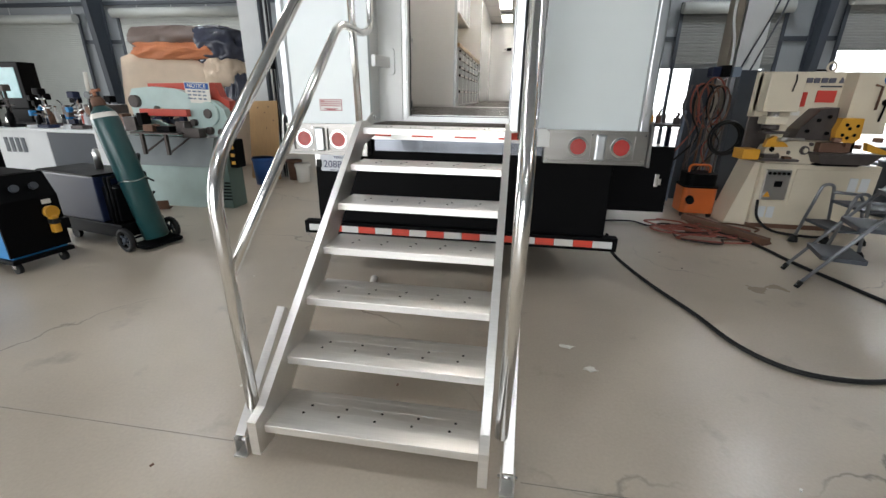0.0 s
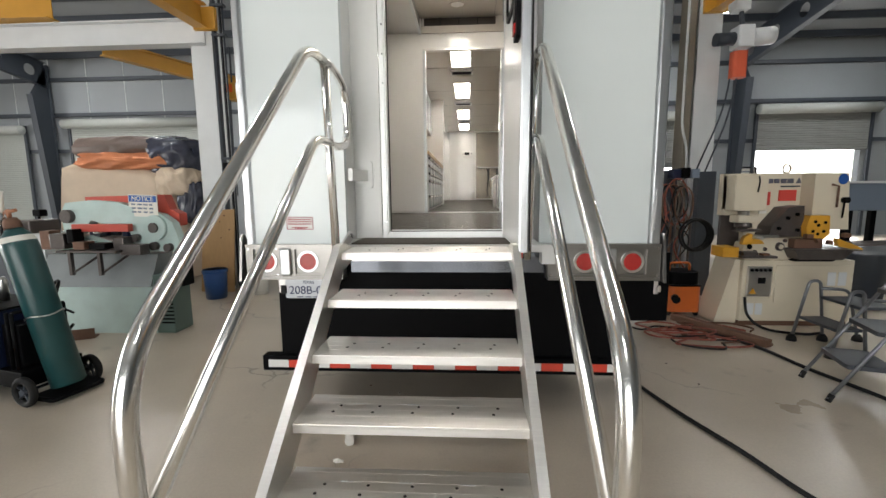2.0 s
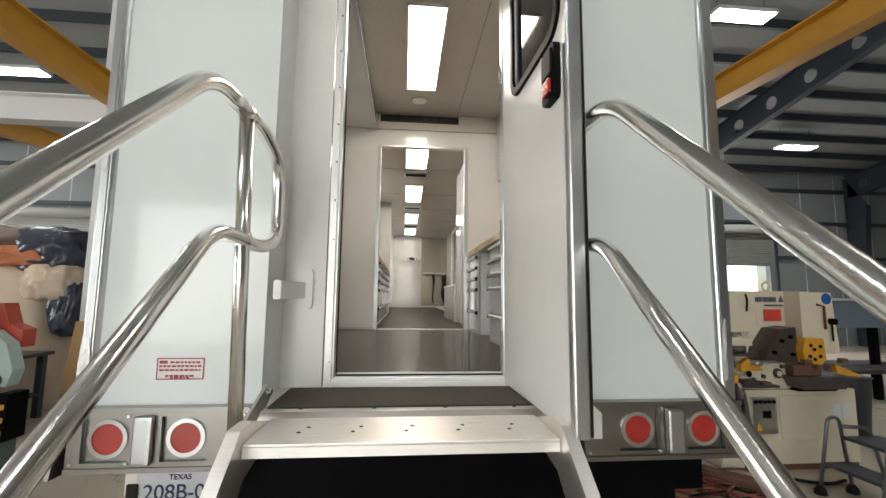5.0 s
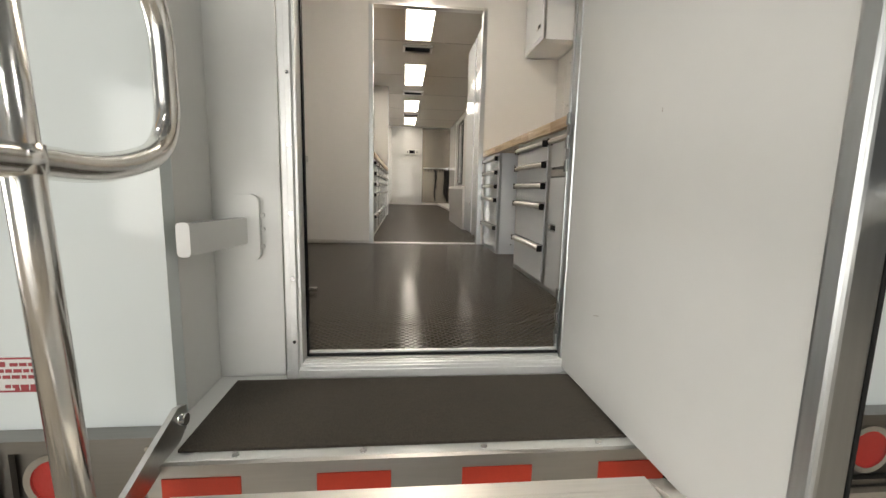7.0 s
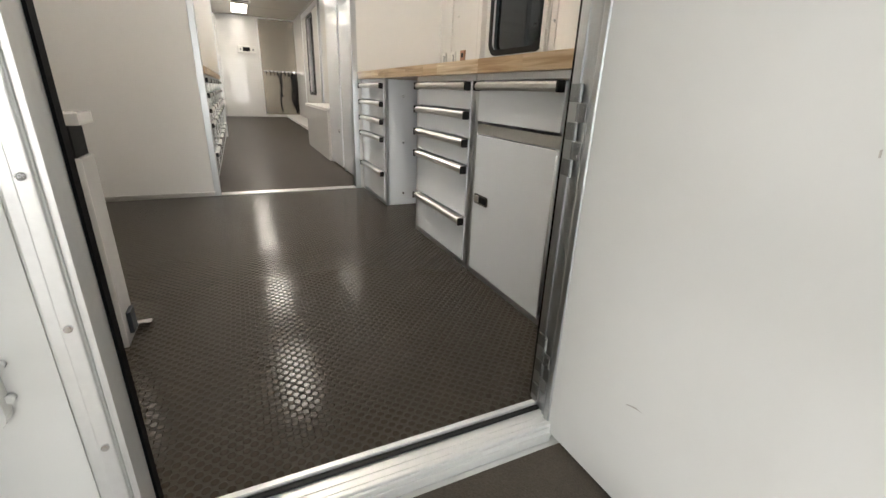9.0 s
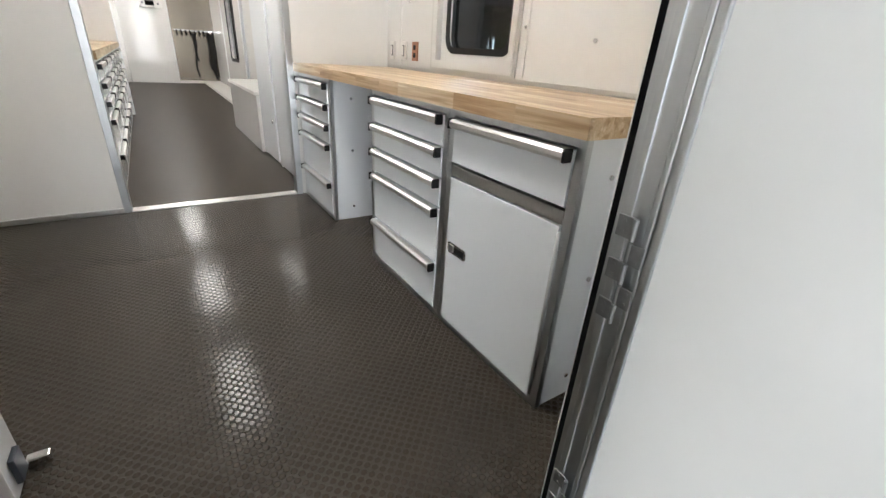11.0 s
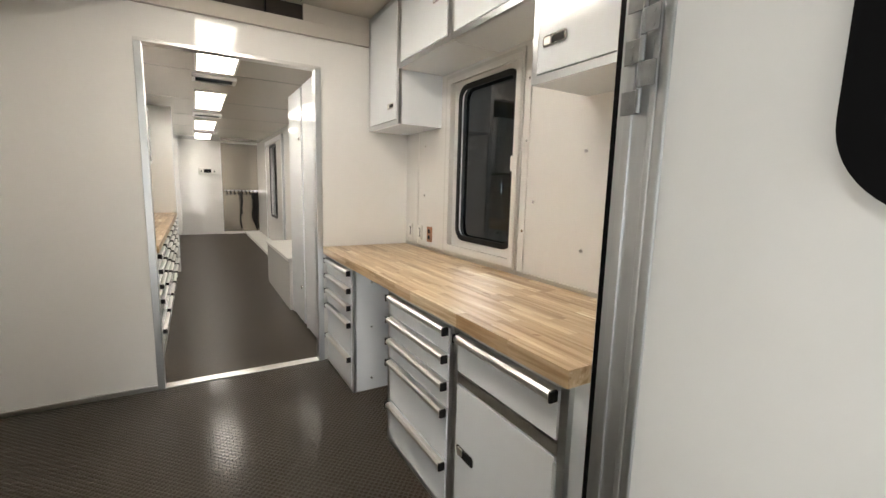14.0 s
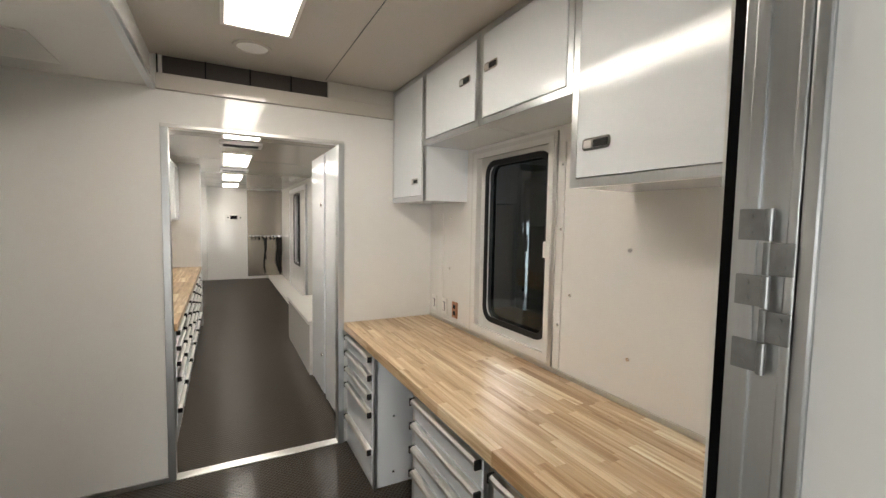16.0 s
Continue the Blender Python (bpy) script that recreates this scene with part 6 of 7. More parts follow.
# the machine stands close in front of the work table
for ob in iron.children_recursive:
    for v in ob.data.vertices:
        v.co.x = -4.03 + (v.co.x + 4.02) * 0.88
        v.co.y -= 0.38
notice = thing("notice_sign", (-4.2, 4.97, 1.40), "white notice sign with a blue header", "sign")
NM = pose(-4.17, 4.955, 1.50, 0, 2, -4)
part("board", xf(box(B(), -0.19, 0.19, -0.004, 0.004, -0.13, 0.13, 0.001), NM), PAPER, notice)
part("header", xf(box(B(), -0.18, 0.18, -0.007, -0.0045, 0.045, 0.12), NM), SIGNBLUE, notice)
lettering("NOTICE", 0.078, NM @ pose(0, -0.0085, 0.082, 90, 0, 0), PAPER, notice, "heading")
bm = B()
for i in range(3):
    for j in range(4):
        box(bm, -0.15 + j * 0.078, -0.15 + j * 0.078 + random.uniform(0.04, 0.066), -0.0065, -0.0045, 0.005 - i * 0.045, 0.024 - i * 0.045)
pieces("text_bar", xf(bm, NM), GREYBLUE, notice)

# tarp-covered machine
def cloth(cx, cy, cz, sx, sy, sz, amp, freq, seed, flat=0.5):
    """A heap of creased cloth: long soft folds with sharp ridges."""
    bm = B()
    bmesh.ops.create_icosphere(bm, subdivisions=5, radius=1.0)
    for v in bm.verts:
        d = v.co.normalized()
        k = max(abs(d.x), abs(d.y), abs(d.z))
        p = d * (1 - flat) + d / k * flat
        q = Vector((d.x * freq + seed, d.y * freq, d.z * freq * 0.6))
        w = Vector((noise.noise(q * 0.7), noise.noise(q * 0.7 + Vector((9, 0, 0))), 0)) * 0.8
        ridge = 1 - abs(noise.noise((q + w) * 0.9)) * 2.2
        fine = 1 - abs(noise.noise((q + w) * 2.3 + Vector((4, 4, 0)))) * 2
        p = p * (1 + amp * (0.75 * ridge + 0.22 * fine - 0.4 + 0.8 * noise.noise(q * 0.45)))
        v.co = Vector((cx + p.x * sx, cy + p.y * sy, cz + p.z * sz))
    for f in bm.faces:
        f.smooth = True
    return bm


def drape(cx, cy, z0, z1, sx, sy, taper, seed):
    """A canvas pulled over a box: flat top, flaring sides with hanging folds."""
    bm = B()
    loops, n, lv = [], 96, 22
    for j in range(lv + 1):
        h = j / lv
        z = z1 - (z1 - z0) * h
        loop = []
        for i in range(n):
            a = 2 * math.pi * i / n
            c, s = math.cos(a), math.sin(a)
            k = (abs(c) ** 7 + abs(s) ** 7) ** (-1 / 7)
            r = k * (1 - taper * (1 - h)) * min(1.0, 0.82 + h * 5)
            f = noise.noise(Vector((c * 2.2 + seed, s * 2.2, h * 0.7))) * 0.05 + (0.6 - abs(noise.noise(Vector((c * 5 + seed, s * 5, h * 0.5))))) * 0.055 * h
            r *= 1 + f
            sag = 0.05 * noise.noise(Vector((c * 2 + seed, s * 2, 3.0))) - max(0.0, c) * 0.22 * (1 - h)
            loop.append(bm.verts.new((cx + c * r * sx, cy + s * r * sy, max(0.02, z + sag * (1 - h)))))
        loops.append(loop)
    for p, q in zip(loops, loops[1:]):
        for i in range(n):
            bm.faces.new((p[i], q[i], q[(i + 1) % n], p[(i + 1) % n])).smooth = True
    bm.faces.new(loops[0])
    bm.faces.new(list(reversed(loops[-1])))
    bmesh.ops.recalc_face_normals(bm, faces=bm.faces)
    return bm


cov = thing("covered_machine", (-7.0, 8.4, 0), "machine under a tan canvas with tarps piled on top", "covered machine")
part("canvas", drape(-7.02, 8.45, 0.02, 2.26, 1.3, 0.78, 0.17, 3), CANVAS, cov)
part("orange_cloth", cloth(-6.72, 8.22, 2.27, 0.98, 0.55, 0.17, 0.16, 2.2, 9, 0.5), ORANGECLOTH, cov, "crumpled orange cloth")
part("brown_tarp", cloth(-6.95, 8.35, 2.50, 0.98, 0.6, 0.25, 0.12, 1.8, 5, 0.45), BROWNTARP, cov, "rolled brown tarp")
part("plastic_sheet", cloth(-6.0, 8.3, 2.36, 0.52, 0.55, 0.37, 0.16, 2.4, 12, 0.35), NAVYTARP, cov, "shiny navy plastic sheet")
part("side_wrap", cloth(-5.85, 8.15, 1.88, 0.36, 0.45, 0.30, 0.12, 2.4, 15, 0.4), CANVAS, cov)
part("plastic_tail", cloth(-5.62, 8.1, 1.52, 0.2, 0.3, 0.42, 0.22, 2.6, 17, 0.3), NAVYTARP, cov)

rc = random.Random(31)
for i in range(12):
    x, y = rc.uniform(-8.2, -6.3), rc.uniform(5.5, 6.2)
    h = rc.uniform(0.1, 0.3)
    c = thing("bench_part", (x, y, 0.93), "small metal part or bottle on the sheet metal table", "part", "clutter on the table")
    mt = rc.choice((WHITESTEEL, RUST, GREASY, BLACK, BLUE, CHROME, REDPAINT))
    prof_r = rc.uniform(0.03, 0.08)
    part("body", sweep(B(), [(x, y, 0.931), (x, y, 0.93 + h * 0.7), (x, y, 0.93 + h * 0.85), (x, y, 0.93 + h)], [prof_r, prof_r, prof_r * 0.5, prof_r * 0.45], 14), mt, c)
    part("cap", sweep(B(), [(x, y, 0.9305 + h), (x, y, 0.95 + h)], prof_r * 0.55, 12), rc.choice((BLACK, WHITESTEEL, RUST)), c)


def clamp_stand(x, y, z, h, mat, seed):
    """A small upright jig: base, post, cross arms and a clamp head."""
    rnd = random.Random(seed)
    top = thing("clamp_stand", (x, y, z), "dark jig with upright post and arms on the table", "jig", "clutter on the table")
    part("base", box(B(), x - 0.11, x + 0.11, y - 0.09, y + 0.09, z, z + 0.05, 0.008), mat, top)
    part("post", rod(B(), (x, y, z + 0.05), (x + rnd.uniform(-0.03, 0.03), y, z + h), 0.02, 8), rnd.choice((CHROME, GREASY, BLACK)), top)
    for k in range(3):
        zz = z + h * rnd.uniform(0.35, 0.98)
        w = rnd.uniform(0.08, 0.2)
        part("arm", rod(B(), (x - w, y - 0.03, zz), (x + w * rnd.uniform(0.3, 1), y - 0.03, zz + rnd.uniform(-0.05, 0.05)), 0.012, 7), rnd.choice((CHROME, GREASY, RUST)), top)
        part("clamp", box(B(), x - w - 0.03, x - w + 0.03, y - 0.07, y + 0.01, zz - 0.04, zz + 0.04, 0.008), rnd.choice((BLACK, BLUE, GREASY)), top)
    part("head", box(B(), x - 0.06, x + 0.06, y - 0.06, y + 0.06, z + h, z + h + 0.1, 0.015), rnd.choice((BLACK, NAVYPAINT, GREASY)), top)


for i, (x, y, h) in enumerate(((-8.1, 5.6, 0.55), (-7.8, 5.95, 0.42), (-7.45, 5.6, 0.5), (-7.15, 5.9, 0.38), (-6.85, 5.62, 0.46), (-6.55, 5.95, 0.4))):
    clamp_stand(x, y, 0.931, h, (BLACK, GREASY, NAVYPAINT)[i % 3], 50 + i)
scr = thing("machine_console", (-9.7, 7.0, 0), "dark machine console with a pale teal screen", "console")
part("pedestal", box(B(), -9.95, -9.45, 6.95, 7.3, 0.0, 1.15, 0.015), BLACK, scr)
part("housing", box(B(), -10.0, -9.4, 6.92, 7.25, 1.152, 2.0, 0.02), BLACK, scr)
part("screen", box(B(), -9.93, -9.5, 6.912, 6.9195, 1.35, 1.9, 0.002), material("teal_screen", (0.25, 0.5, 0.52), 0.25, var=0.2, scale=8), scr, "pale teal screen")
pm = thing("small_machine", (-5.95, 5.4, 0), "white machine cabinet beside the ironworker", "machine")
part("cabinet", box(B(), -6.2, -5.75, 5.2, 5.6, 0.0, 1.15, 0.012), WHITESTEEL, pm)
part("head", box(B(), -6.15, -5.8, 5.1, 5.5, 1.152, 1.32, 0.02), GREASY, pm)
part("crank", sweep(B(), fillet([(-5.9, 5.1, 1.24), (-5.9, 4.98, 1.24), (-5.9, 4.98, 1.42)], 0.03), 0.014, 8), CHROME, pm)
part("chuck", rod(B(), (-5.98, 5.1, 1.24), (-5.98, 5.02, 1.24), 0.06, 18), RUST, pm)

board = thing("plywood_sheet", (-4.25, 6.4, 0), "plywood sheet leaning on edge behind a bucket", "plywood")
part("sheet", prism(B(), [(-4.72, 0.03), (-4.66, 1.37), (-4.13, 1.39), (-4.16, 0.03)], "y", 6.72, 6.74, Matrix.Translation((0, 6.73, 0)) @ Matrix.Rotation(radians(-5), 4, "X") @ Matrix.Translation((0, -6.73, 0))), PLY, board)
bm = B()
for x, z in ((-4.50, 1.26), (-4.38, 1.18), (-4.30, 1.28), (-4.22, 1.05), (-4.36, 0.92)):
    yk = 6.72 + z * 0.0875
    rod(bm, (x, yk + 0.004, z), (x, yk - 0.003, z), 0.012, 10)
pieces("knot", bm, RUST, board)


def bucket(x, y, r, h, mat, label):
    top = thing("bucket", (x, y, 0), label, "bucket", "buckets by the column")
    bm = B()
    sweep(bm, [(x, y, 0.0), (x, y, h), (x, y, h), (x, y, 0.02)], [r * 0.86, r, r * 0.95, r * 0.82], 24)
    part("tub", bm, mat, top)
    part("rim", ring(B(), circle(x, y, r + 0.012, 24), circle(x, y, r + 0.001, 24), "z", h - 0.05, h - 0.015), mat, top)
    part("handle", sweep(B(), [(x + r * math.cos(a), y + 0.02, h - 0.04 - 0.6 * r * math.sin(a)) for a in [math.pi * i / 12 for i in range(13)]], 0.004, 6), CHROME, top)


bucket(-4.30, 6.46, 0.175, 0.46, BUCKET, "dark blue plastic bucket by the column")
bucket(-3.72, 6.75, 0.13, 0.33, PAPER, "paint-spattered white bucket by the column")
bucket(-3.98, 6.95, 0.13, 0.36, RUST, "rusty brown pail by the column")
angle = thing("angle_iron", (-4.66, 4.6, 0), "short rusty angle iron offcut lying on the floor", "steel offcut")
part("offcut", xf(prism(B(), [(0, 0), (0.13, 0), (0.13, 0.012), (0.012, 0.012), (0.012, 0.12), (0, 0.12)], "x", -0.17, 0.17), pose(-4.74, 4.48, 0.001, 0, 0, 25)), RUST, angle)

# workbench and clutter further back
tb = thing("work_table", (-7.2, 5.7, 0), "white and grey sheet metal cabinet used as a table", "work table")
part("grey_side", box(B(), -7.35, -6.25, 5.45, 6.3, 0.02, 0.88, 0.01), GREYSTEEL, tb)
part("white_side", box(B(), -8.35, -7.355, 5.45, 6.3, 0.02, 0.88, 0.01), WHITESTEEL, tb)
part("top", box(B(), -8.4, -6.2, 5.4, 6.35, 0.882, 0.93, 0.006), WHITESTEEL, tb)
for i in range(4):
    part("vent", box(B(), -8.2 + i * 0.11, -8.13 + i * 0.11, 5.44, 5.4485, 0.55, 0.78, 0.002), GREYSTEEL, tb)
rng = random.Random(8)
for i in range(18):
    x, y = rng.uniform(-9.8, -5.6), rng.uniform(6.6, 7.6)
    h, w = rng.uniform(0.12, 0.38), rng.uniform(0.08, 0.24)
    c = thing("bench_tool", (x, y, 0.9), "small dark hand tool or fixture on the long bench", "tool", "clutter on the bench")
    mt = rng.choice((GREASY, BLACK, RUST, GREYSTEEL, NAVYPAINT, WHITESTEEL, REDPAINT))
    part("body", box(B(), x - w / 2, x + w / 2, y - w / 2, y + w / 2, 0.90, 0.90 + h * 0.6, 0.012), mt, c)
    part("lever", sweep(B(), smooth_path([(x, y, 0.9 + h * 0.5), (x + rng.uniform(-.1, .1), y, 0.9 + h), (x + rng.uniform(-.2, .2), y, 0.9 + h * 1.2)], 5), 0.014, 8), rng.choice((GREASY, CHROME, BLACK)), c)
    part("jaw", box(B(), x - w * 0.3, x + w * 0.5, y - w * 0.7, y - w * 0.2, 0.9 + h * 0.45, 0.9 + h * 0.8, 0.01), rng.choice((GREASY, RUST, CHROME)), c)
lb = thing("workbench", (-7.7, 7.1, 0), "long dark steel workbench crowded with tools", "workbench")
part("top", box(B(), -9.9, -5.5, 6.5, 7.7, 0.85, 0.898, 0.005), GREASY, lb)
for x in (-9.8, -7.7, -5.6):
    for y in (6.58, 7.62):
        part("leg", box(B(), x - 0.04, x + 0.04, y - 0.04, y + 0.04, 0, 0.849), GREYSTEEL, lb)
part("shelf", box(B(), -9.85, -5.55, 6.55, 7.65, 0.3, 0.33), GREYSTEEL, lb)
chest = thing("tool_chest", (-10.2, 6.0, 0), "black and grey tool chest with shallow drawers", "tool chest")
part("body", box(B(), -10.9, -9.6, 5.9, 6.5, 0.1, 1.1, 0.01), BLACK, chest)
for i in range(7):
    d = part("drawer", box(B(), -10.85, -9.65, 5.882, 5.8985, 0.16 + i * 0.13, 0.27 + i * 0.13, 0.003), GREYSTEEL, chest)
    part("pull", box(B(), -10.8, -9.7, 5.865, 5.8815, 0.25 + i * 0.13, 0.262 + i * 0.13, 0.002), CHROME, d)
for x in (-10.75, -9.75):
    part("caster", rod(B(), (x - 0.02, 6.2, 0.05), (x + 0.02, 6.2, 0.05), 0.05, 12), BLACKRUB, chest)

# punching and shearing machine in cream paint
g = thing("punching_machine", (3.5, 5.6, 0), "cream hydraulic punching machine with amber tooling", "machine")
bm = B()
prism(bm, [(2.76, 0.02), (2.96, 0.80), (3.02, 0.80), (3.02, 0.02)], "y", 5.45, 5.85)
part("plinth_side", bm, CREAM, g)
part("plinth", box(B(), 3.022, 4.28, 5.40, 5.85, 0.06, 0.80, 0.01), CREAM, g)
part("plinth_foot", box(B(), 3.03, 4.27, 5.42, 5.84, 0.0, 0.059), RUST, g)
part("access_panel", box(B(), 3.40, 4.22, 5.388, 5.3985, 0.30, 0.74, 0.004), CREAM, g)
for x0 in (3.98, 4.10):
    part("vent_grille", box(B(), x0, x0 + 0.09, 5.382, 5.3875, 0.50, 0.66, 0.002), WHITESTEEL, g)
for x0 in (3.10, 3.20):
    part("vent_grille", box(B(), x0, x0 + 0.08, 5.392, 5.3985, 0.14, 0.28, 0.002), WHITESTEEL, g)
cp = part("control_box", box(B(), 3.07, 3.34, 5.36, 5.3985, 0.37, 0.73, 0.006), ALU, g, "grey control box with knobs")
for i in range(5):
    part("button", rod(B(), (3.10 + i * 0.05, 5.3595, 0.69), (3.10 + i * 0.05, 5.34, 0.69), 0.017, 10), BLACK, cp)
part("selector", box(B(), 3.18, 3.26, 5.345, 5.3595, 0.53, 0.60, 0.004), BLACK, cp)
part("warning_label", prism(B(), [(3.09, 0.405), (3.17, 0.405), (3.13, 0.475)], "y", 5.355, 5.3595), AMBER, cp, "yellow warning triangle")
bm = B()
prism(bm, [(2.80, 1.32), (2.80, 1.82), (4.22, 1.82), (4.26, 1.20), (3.98, 1.18), (3.98, 0.802), (3.12, 0.802), (3.12, 1.32)], "y", 5.62, 5.78)
part("body", bm, CREAM, g)
part("throat_plate", box(B(), 2.80, 3.119, 5.70, 5.74, 0.802, 1.319, 0.004), GREASY, g)
part("left_head", box(B(), 2.80, 3.30, 5.45, 5.70, 1.38, 1.80, 0.012), CREAM, g)
part("right_cover", prism(B(), [(3.86, 1.16), (3.86, 1.81), (4.27, 1.81), (4.33, 1.16)], "y", 5.42, 5.6195), CREAM, g)
part("turret", prism(B(), [(3.3, 1.08), (3.34, 1.2), (3.54, 1.42), (3.73, 1.44), (3.75, 1.08)], "y", 5.38, 5.619), GREASY, g, "dark steel shear head")
for x, z in ((3.43, 1.18), (3.53, 1.3), (3.64, 1.34), (3.66, 1.16)):
    part("turret_bolt", rod(B(), (x, 5.379, z), (x, 5.35, z), 0.02, 8), BLACK, g)
ab = part("amber_block", prism(B(), [(3.73, 1.08), (3.71, 1.2), (3.75, 1.33), (3.98, 1.33), (4.0, 1.12), (3.93, 1.06)], "y", 5.30, 5.415), AMBER, g, "amber painted tool block")
for x, z in ((3.79, 1.15), (3.85, 1.22), (3.92, 1.15), (3.85, 1.12), (3.81, 1.26), (3.93, 1.25)):
    part("bolt_hole", rod(B(), (x, 5.2995, z), (x, 5.288, z), 0.018, 8), BLACK, ab)
part("amber_bracket", box(B(), 2.61, 2.86, 5.36, 5.6, 0.84, 0.96, 0.008), AMBER, g)
part("amber_gauge", prism(B(), [(2.90, 0.99), (2.92, 1.07), (3.02, 1.12), (3.2, 1.03), (3.24, 1.0)], "y", 5.36, 5.42), AMBER, g)
part("amber_arm", prism(B(), [(4.12, 0.98), (4.1, 1.07), (4.3, 1.0), (4.42, 0.95), (4.42, 0.92)], "y", 5.3, 5.36), AMBER, g)
part("lower_frame", prism(B(), [(3.02, 0.802), (2.96, 0.9), (3.0, 1.0), (3.3, 1.06), (3.6, 1.06), (3.66, 0.802)], "y", 5.43, 5.615), CREAM, g)
for x, z, r in ((3.5, 0.96, 0.05), (3.3, 0.93, 0.022), (3.15, 0.9, 0.02), (3.36, 0.84, 0.018), (3.56, 1.03, 0.02)):
    part("boss", rod(B(), (x, 5.4295, z), (x, 5.40, z), r, 18), GREASY, g)
part("boss_cap", rod(B(), (3.5, 5.3995, 0.96), (3.5, 5.385, 0.96), 0.028, 14), CREAM, g)
part("work_table", prism(B(), [(3.62, 0.83), (3.56, 0.93), (4.26, 0.93), (4.14, 0.83)], "y", 5.24, 5.428), GREASY, g)
part("table_plate", box(B(), 3.52, 4.34, 5.22, 5.42, 0.932, 0.95, 0.004), GREASY, g)
part("scrap_chute", prism(B(), [(3.6, 0.805), (3.66, 0.828), (4.1, 0.828), (4.06, 0.805)], "y", 5.28, 5.3985), BLACK, g)
part("ram_guide", box(B(), 3.6, 3.95, 5.32, 5.42, 0.952, 1.06, 0.012), RUST, g)
part("support_table", box(B(), 2.86, 3.40, 5.30, 5.425, 0.835, 0.862, 0.008), GREASY, g)
part("die_holder", prism(B(), rrect(2.90, 3.12, 0.864, 0.91, 0.012, 3), "y", 5.32, 5.425), GREASY, g)
part("die_stop", box(B(), 3.2, 3.3, 5.32, 5.40, 0.864, 0.89, 0.005), RUST, g)
part("punch", rod(B(), (3.0, 5.5, 1.379), (3.0, 5.5, 1.16), 0.07, 16), ALU, g)
part("punch_block", box(B(), 2.86, 3.18, 5.42, 5.6, 1.24, 1.33, 0.015), CREAM, g)
part("punch_nut", rod(B(), (3.0, 5.5, 1.235), (3.0, 5.5, 1.18), 0.11, 8), GREASY, g)
part("stripper", box(B(), 2.84, 3.2, 5.38, 5.5, 1.14, 1.165, 0.004), GREASY, g)
part("clamp_plate", box(B(), 3.1, 3.42, 5.34, 5.40, 1.075, 1.10, 0.004), ALU, g)
part("clamp_wheel", rod(B(), (3.12, 5.37, 1.06), (3.12, 5.37, 1.10), 0.08, 18), ALU, g)
part("hand_wheel", rod(B(), (3.0, 5.355, 0.97), (3.0, 5.33, 0.97), 0.03, 14), BLACK, g)
for x, z, w in ((3.7, 1.07, 0.09), (3.84, 1.02, 0.06), (4.16, 1.08, 0.08), (3.98, 1.0, 0.05)):
    part("tool_clamp", box(B(), x, x + w, 5.27, 5.33, z, z + 0.05, 0.01), (RUST, GREASY)[int(x * 100) % 2], g)
part("eye_bolt", sweep(B(), [(3.72 + 0.05 * math.cos(a), 5.7, 1.875 + 0.05 * math.sin(a)) for a in [2 * math.pi * i / 18 for i in range(18)]], 0.013, 8, closed=True), CREAM, g)
part("red_label", box(B(), 3.35, 3.47, 5.606, 5.6195, 1.44, 1.60), STICKRED, g, "red warning label")
part("red_label", box(B(), 3.58, 3.80, 5.606, 5.6195, 1.49, 1.62), STICKRED, g, "red warning label")
part("ce_label", box(B(), 3.33, 3.44, 5.606, 5.6195, 1.34, 1.39), PAPER, g)
part("round_label", rod(B(), (4.20, 5.4195, 1.74), (4.20, 5.412, 1.74), 0.06, 20), SIGNBLUE, g, "round blue sticker")
bm = B()
for i, w in enumerate((0.07, 0.065, 0.07, 0.075)):
    prism(bm, rrect(3.42 + i * 0.085, 3.42 + i * 0.085 + w, 1.70, 1.755, 0.01, 2), "y", 5.606, 5.6195)
prism(bm, [(3.79, 1.70), (3.85, 1.70), (3.82, 1.765)], "y", 5.606, 5.6195)
pieces("name_bar", bm, material("grey_print", (0.10, 0.10, 0.13), 0.5, var=0.04), g)
pieces("small_print", box(B(), 3.6, 3.84, 5.608, 5.6195, 1.655, 1.672), GREYSTEEL, g)
part("lever", sweep(B(), [(3.14, 5.44, 1.78), (3.14, 5.42, 1.72), (3.12, 5.42, 1.6)], 0.01, 8), BLACK, g)
part("lever", sweep(B(), [(4.06, 5.41, 1.68), (4.12, 5.38, 1.66), (4.12, 5.38, 1.42)], 0.013, 8), RUST, g)
part("lever", rod(B(), (4.23, 5.40, 1.5), (4.18, 5.36, 1.3), 0.01, 8), BLACK, g)
part("lever_knob", rod(B(), (4.23, 5.42, 1.5), (4.23, 5.36, 1.5), 0.035, 12), BLACK, g)
part("drain_hose", sweep(B(), smooth_path([(3.06, 5.38, 0.36), (3.08, 5.33, 0.15), (3.2, 5.2, 0.03), (3.5, 5.05, 0.02), (3.75, 5.1, 0.02)], 7), 0.016, 8), BLACKRUB, g)
# the upper works are narrower than the plinth
for ob in g.children_recursive:
    for v in ob.data.vertices:
        x = v.co.x
        upper = 2.82 + (x - 2.80) * 0.74 if x < 3.4 else 3.264 + (x - 3.4) * 0.9
        v.co.x = upper if v.co.z > 0.801 else x - 0.075
        v.co.y -= 0.15

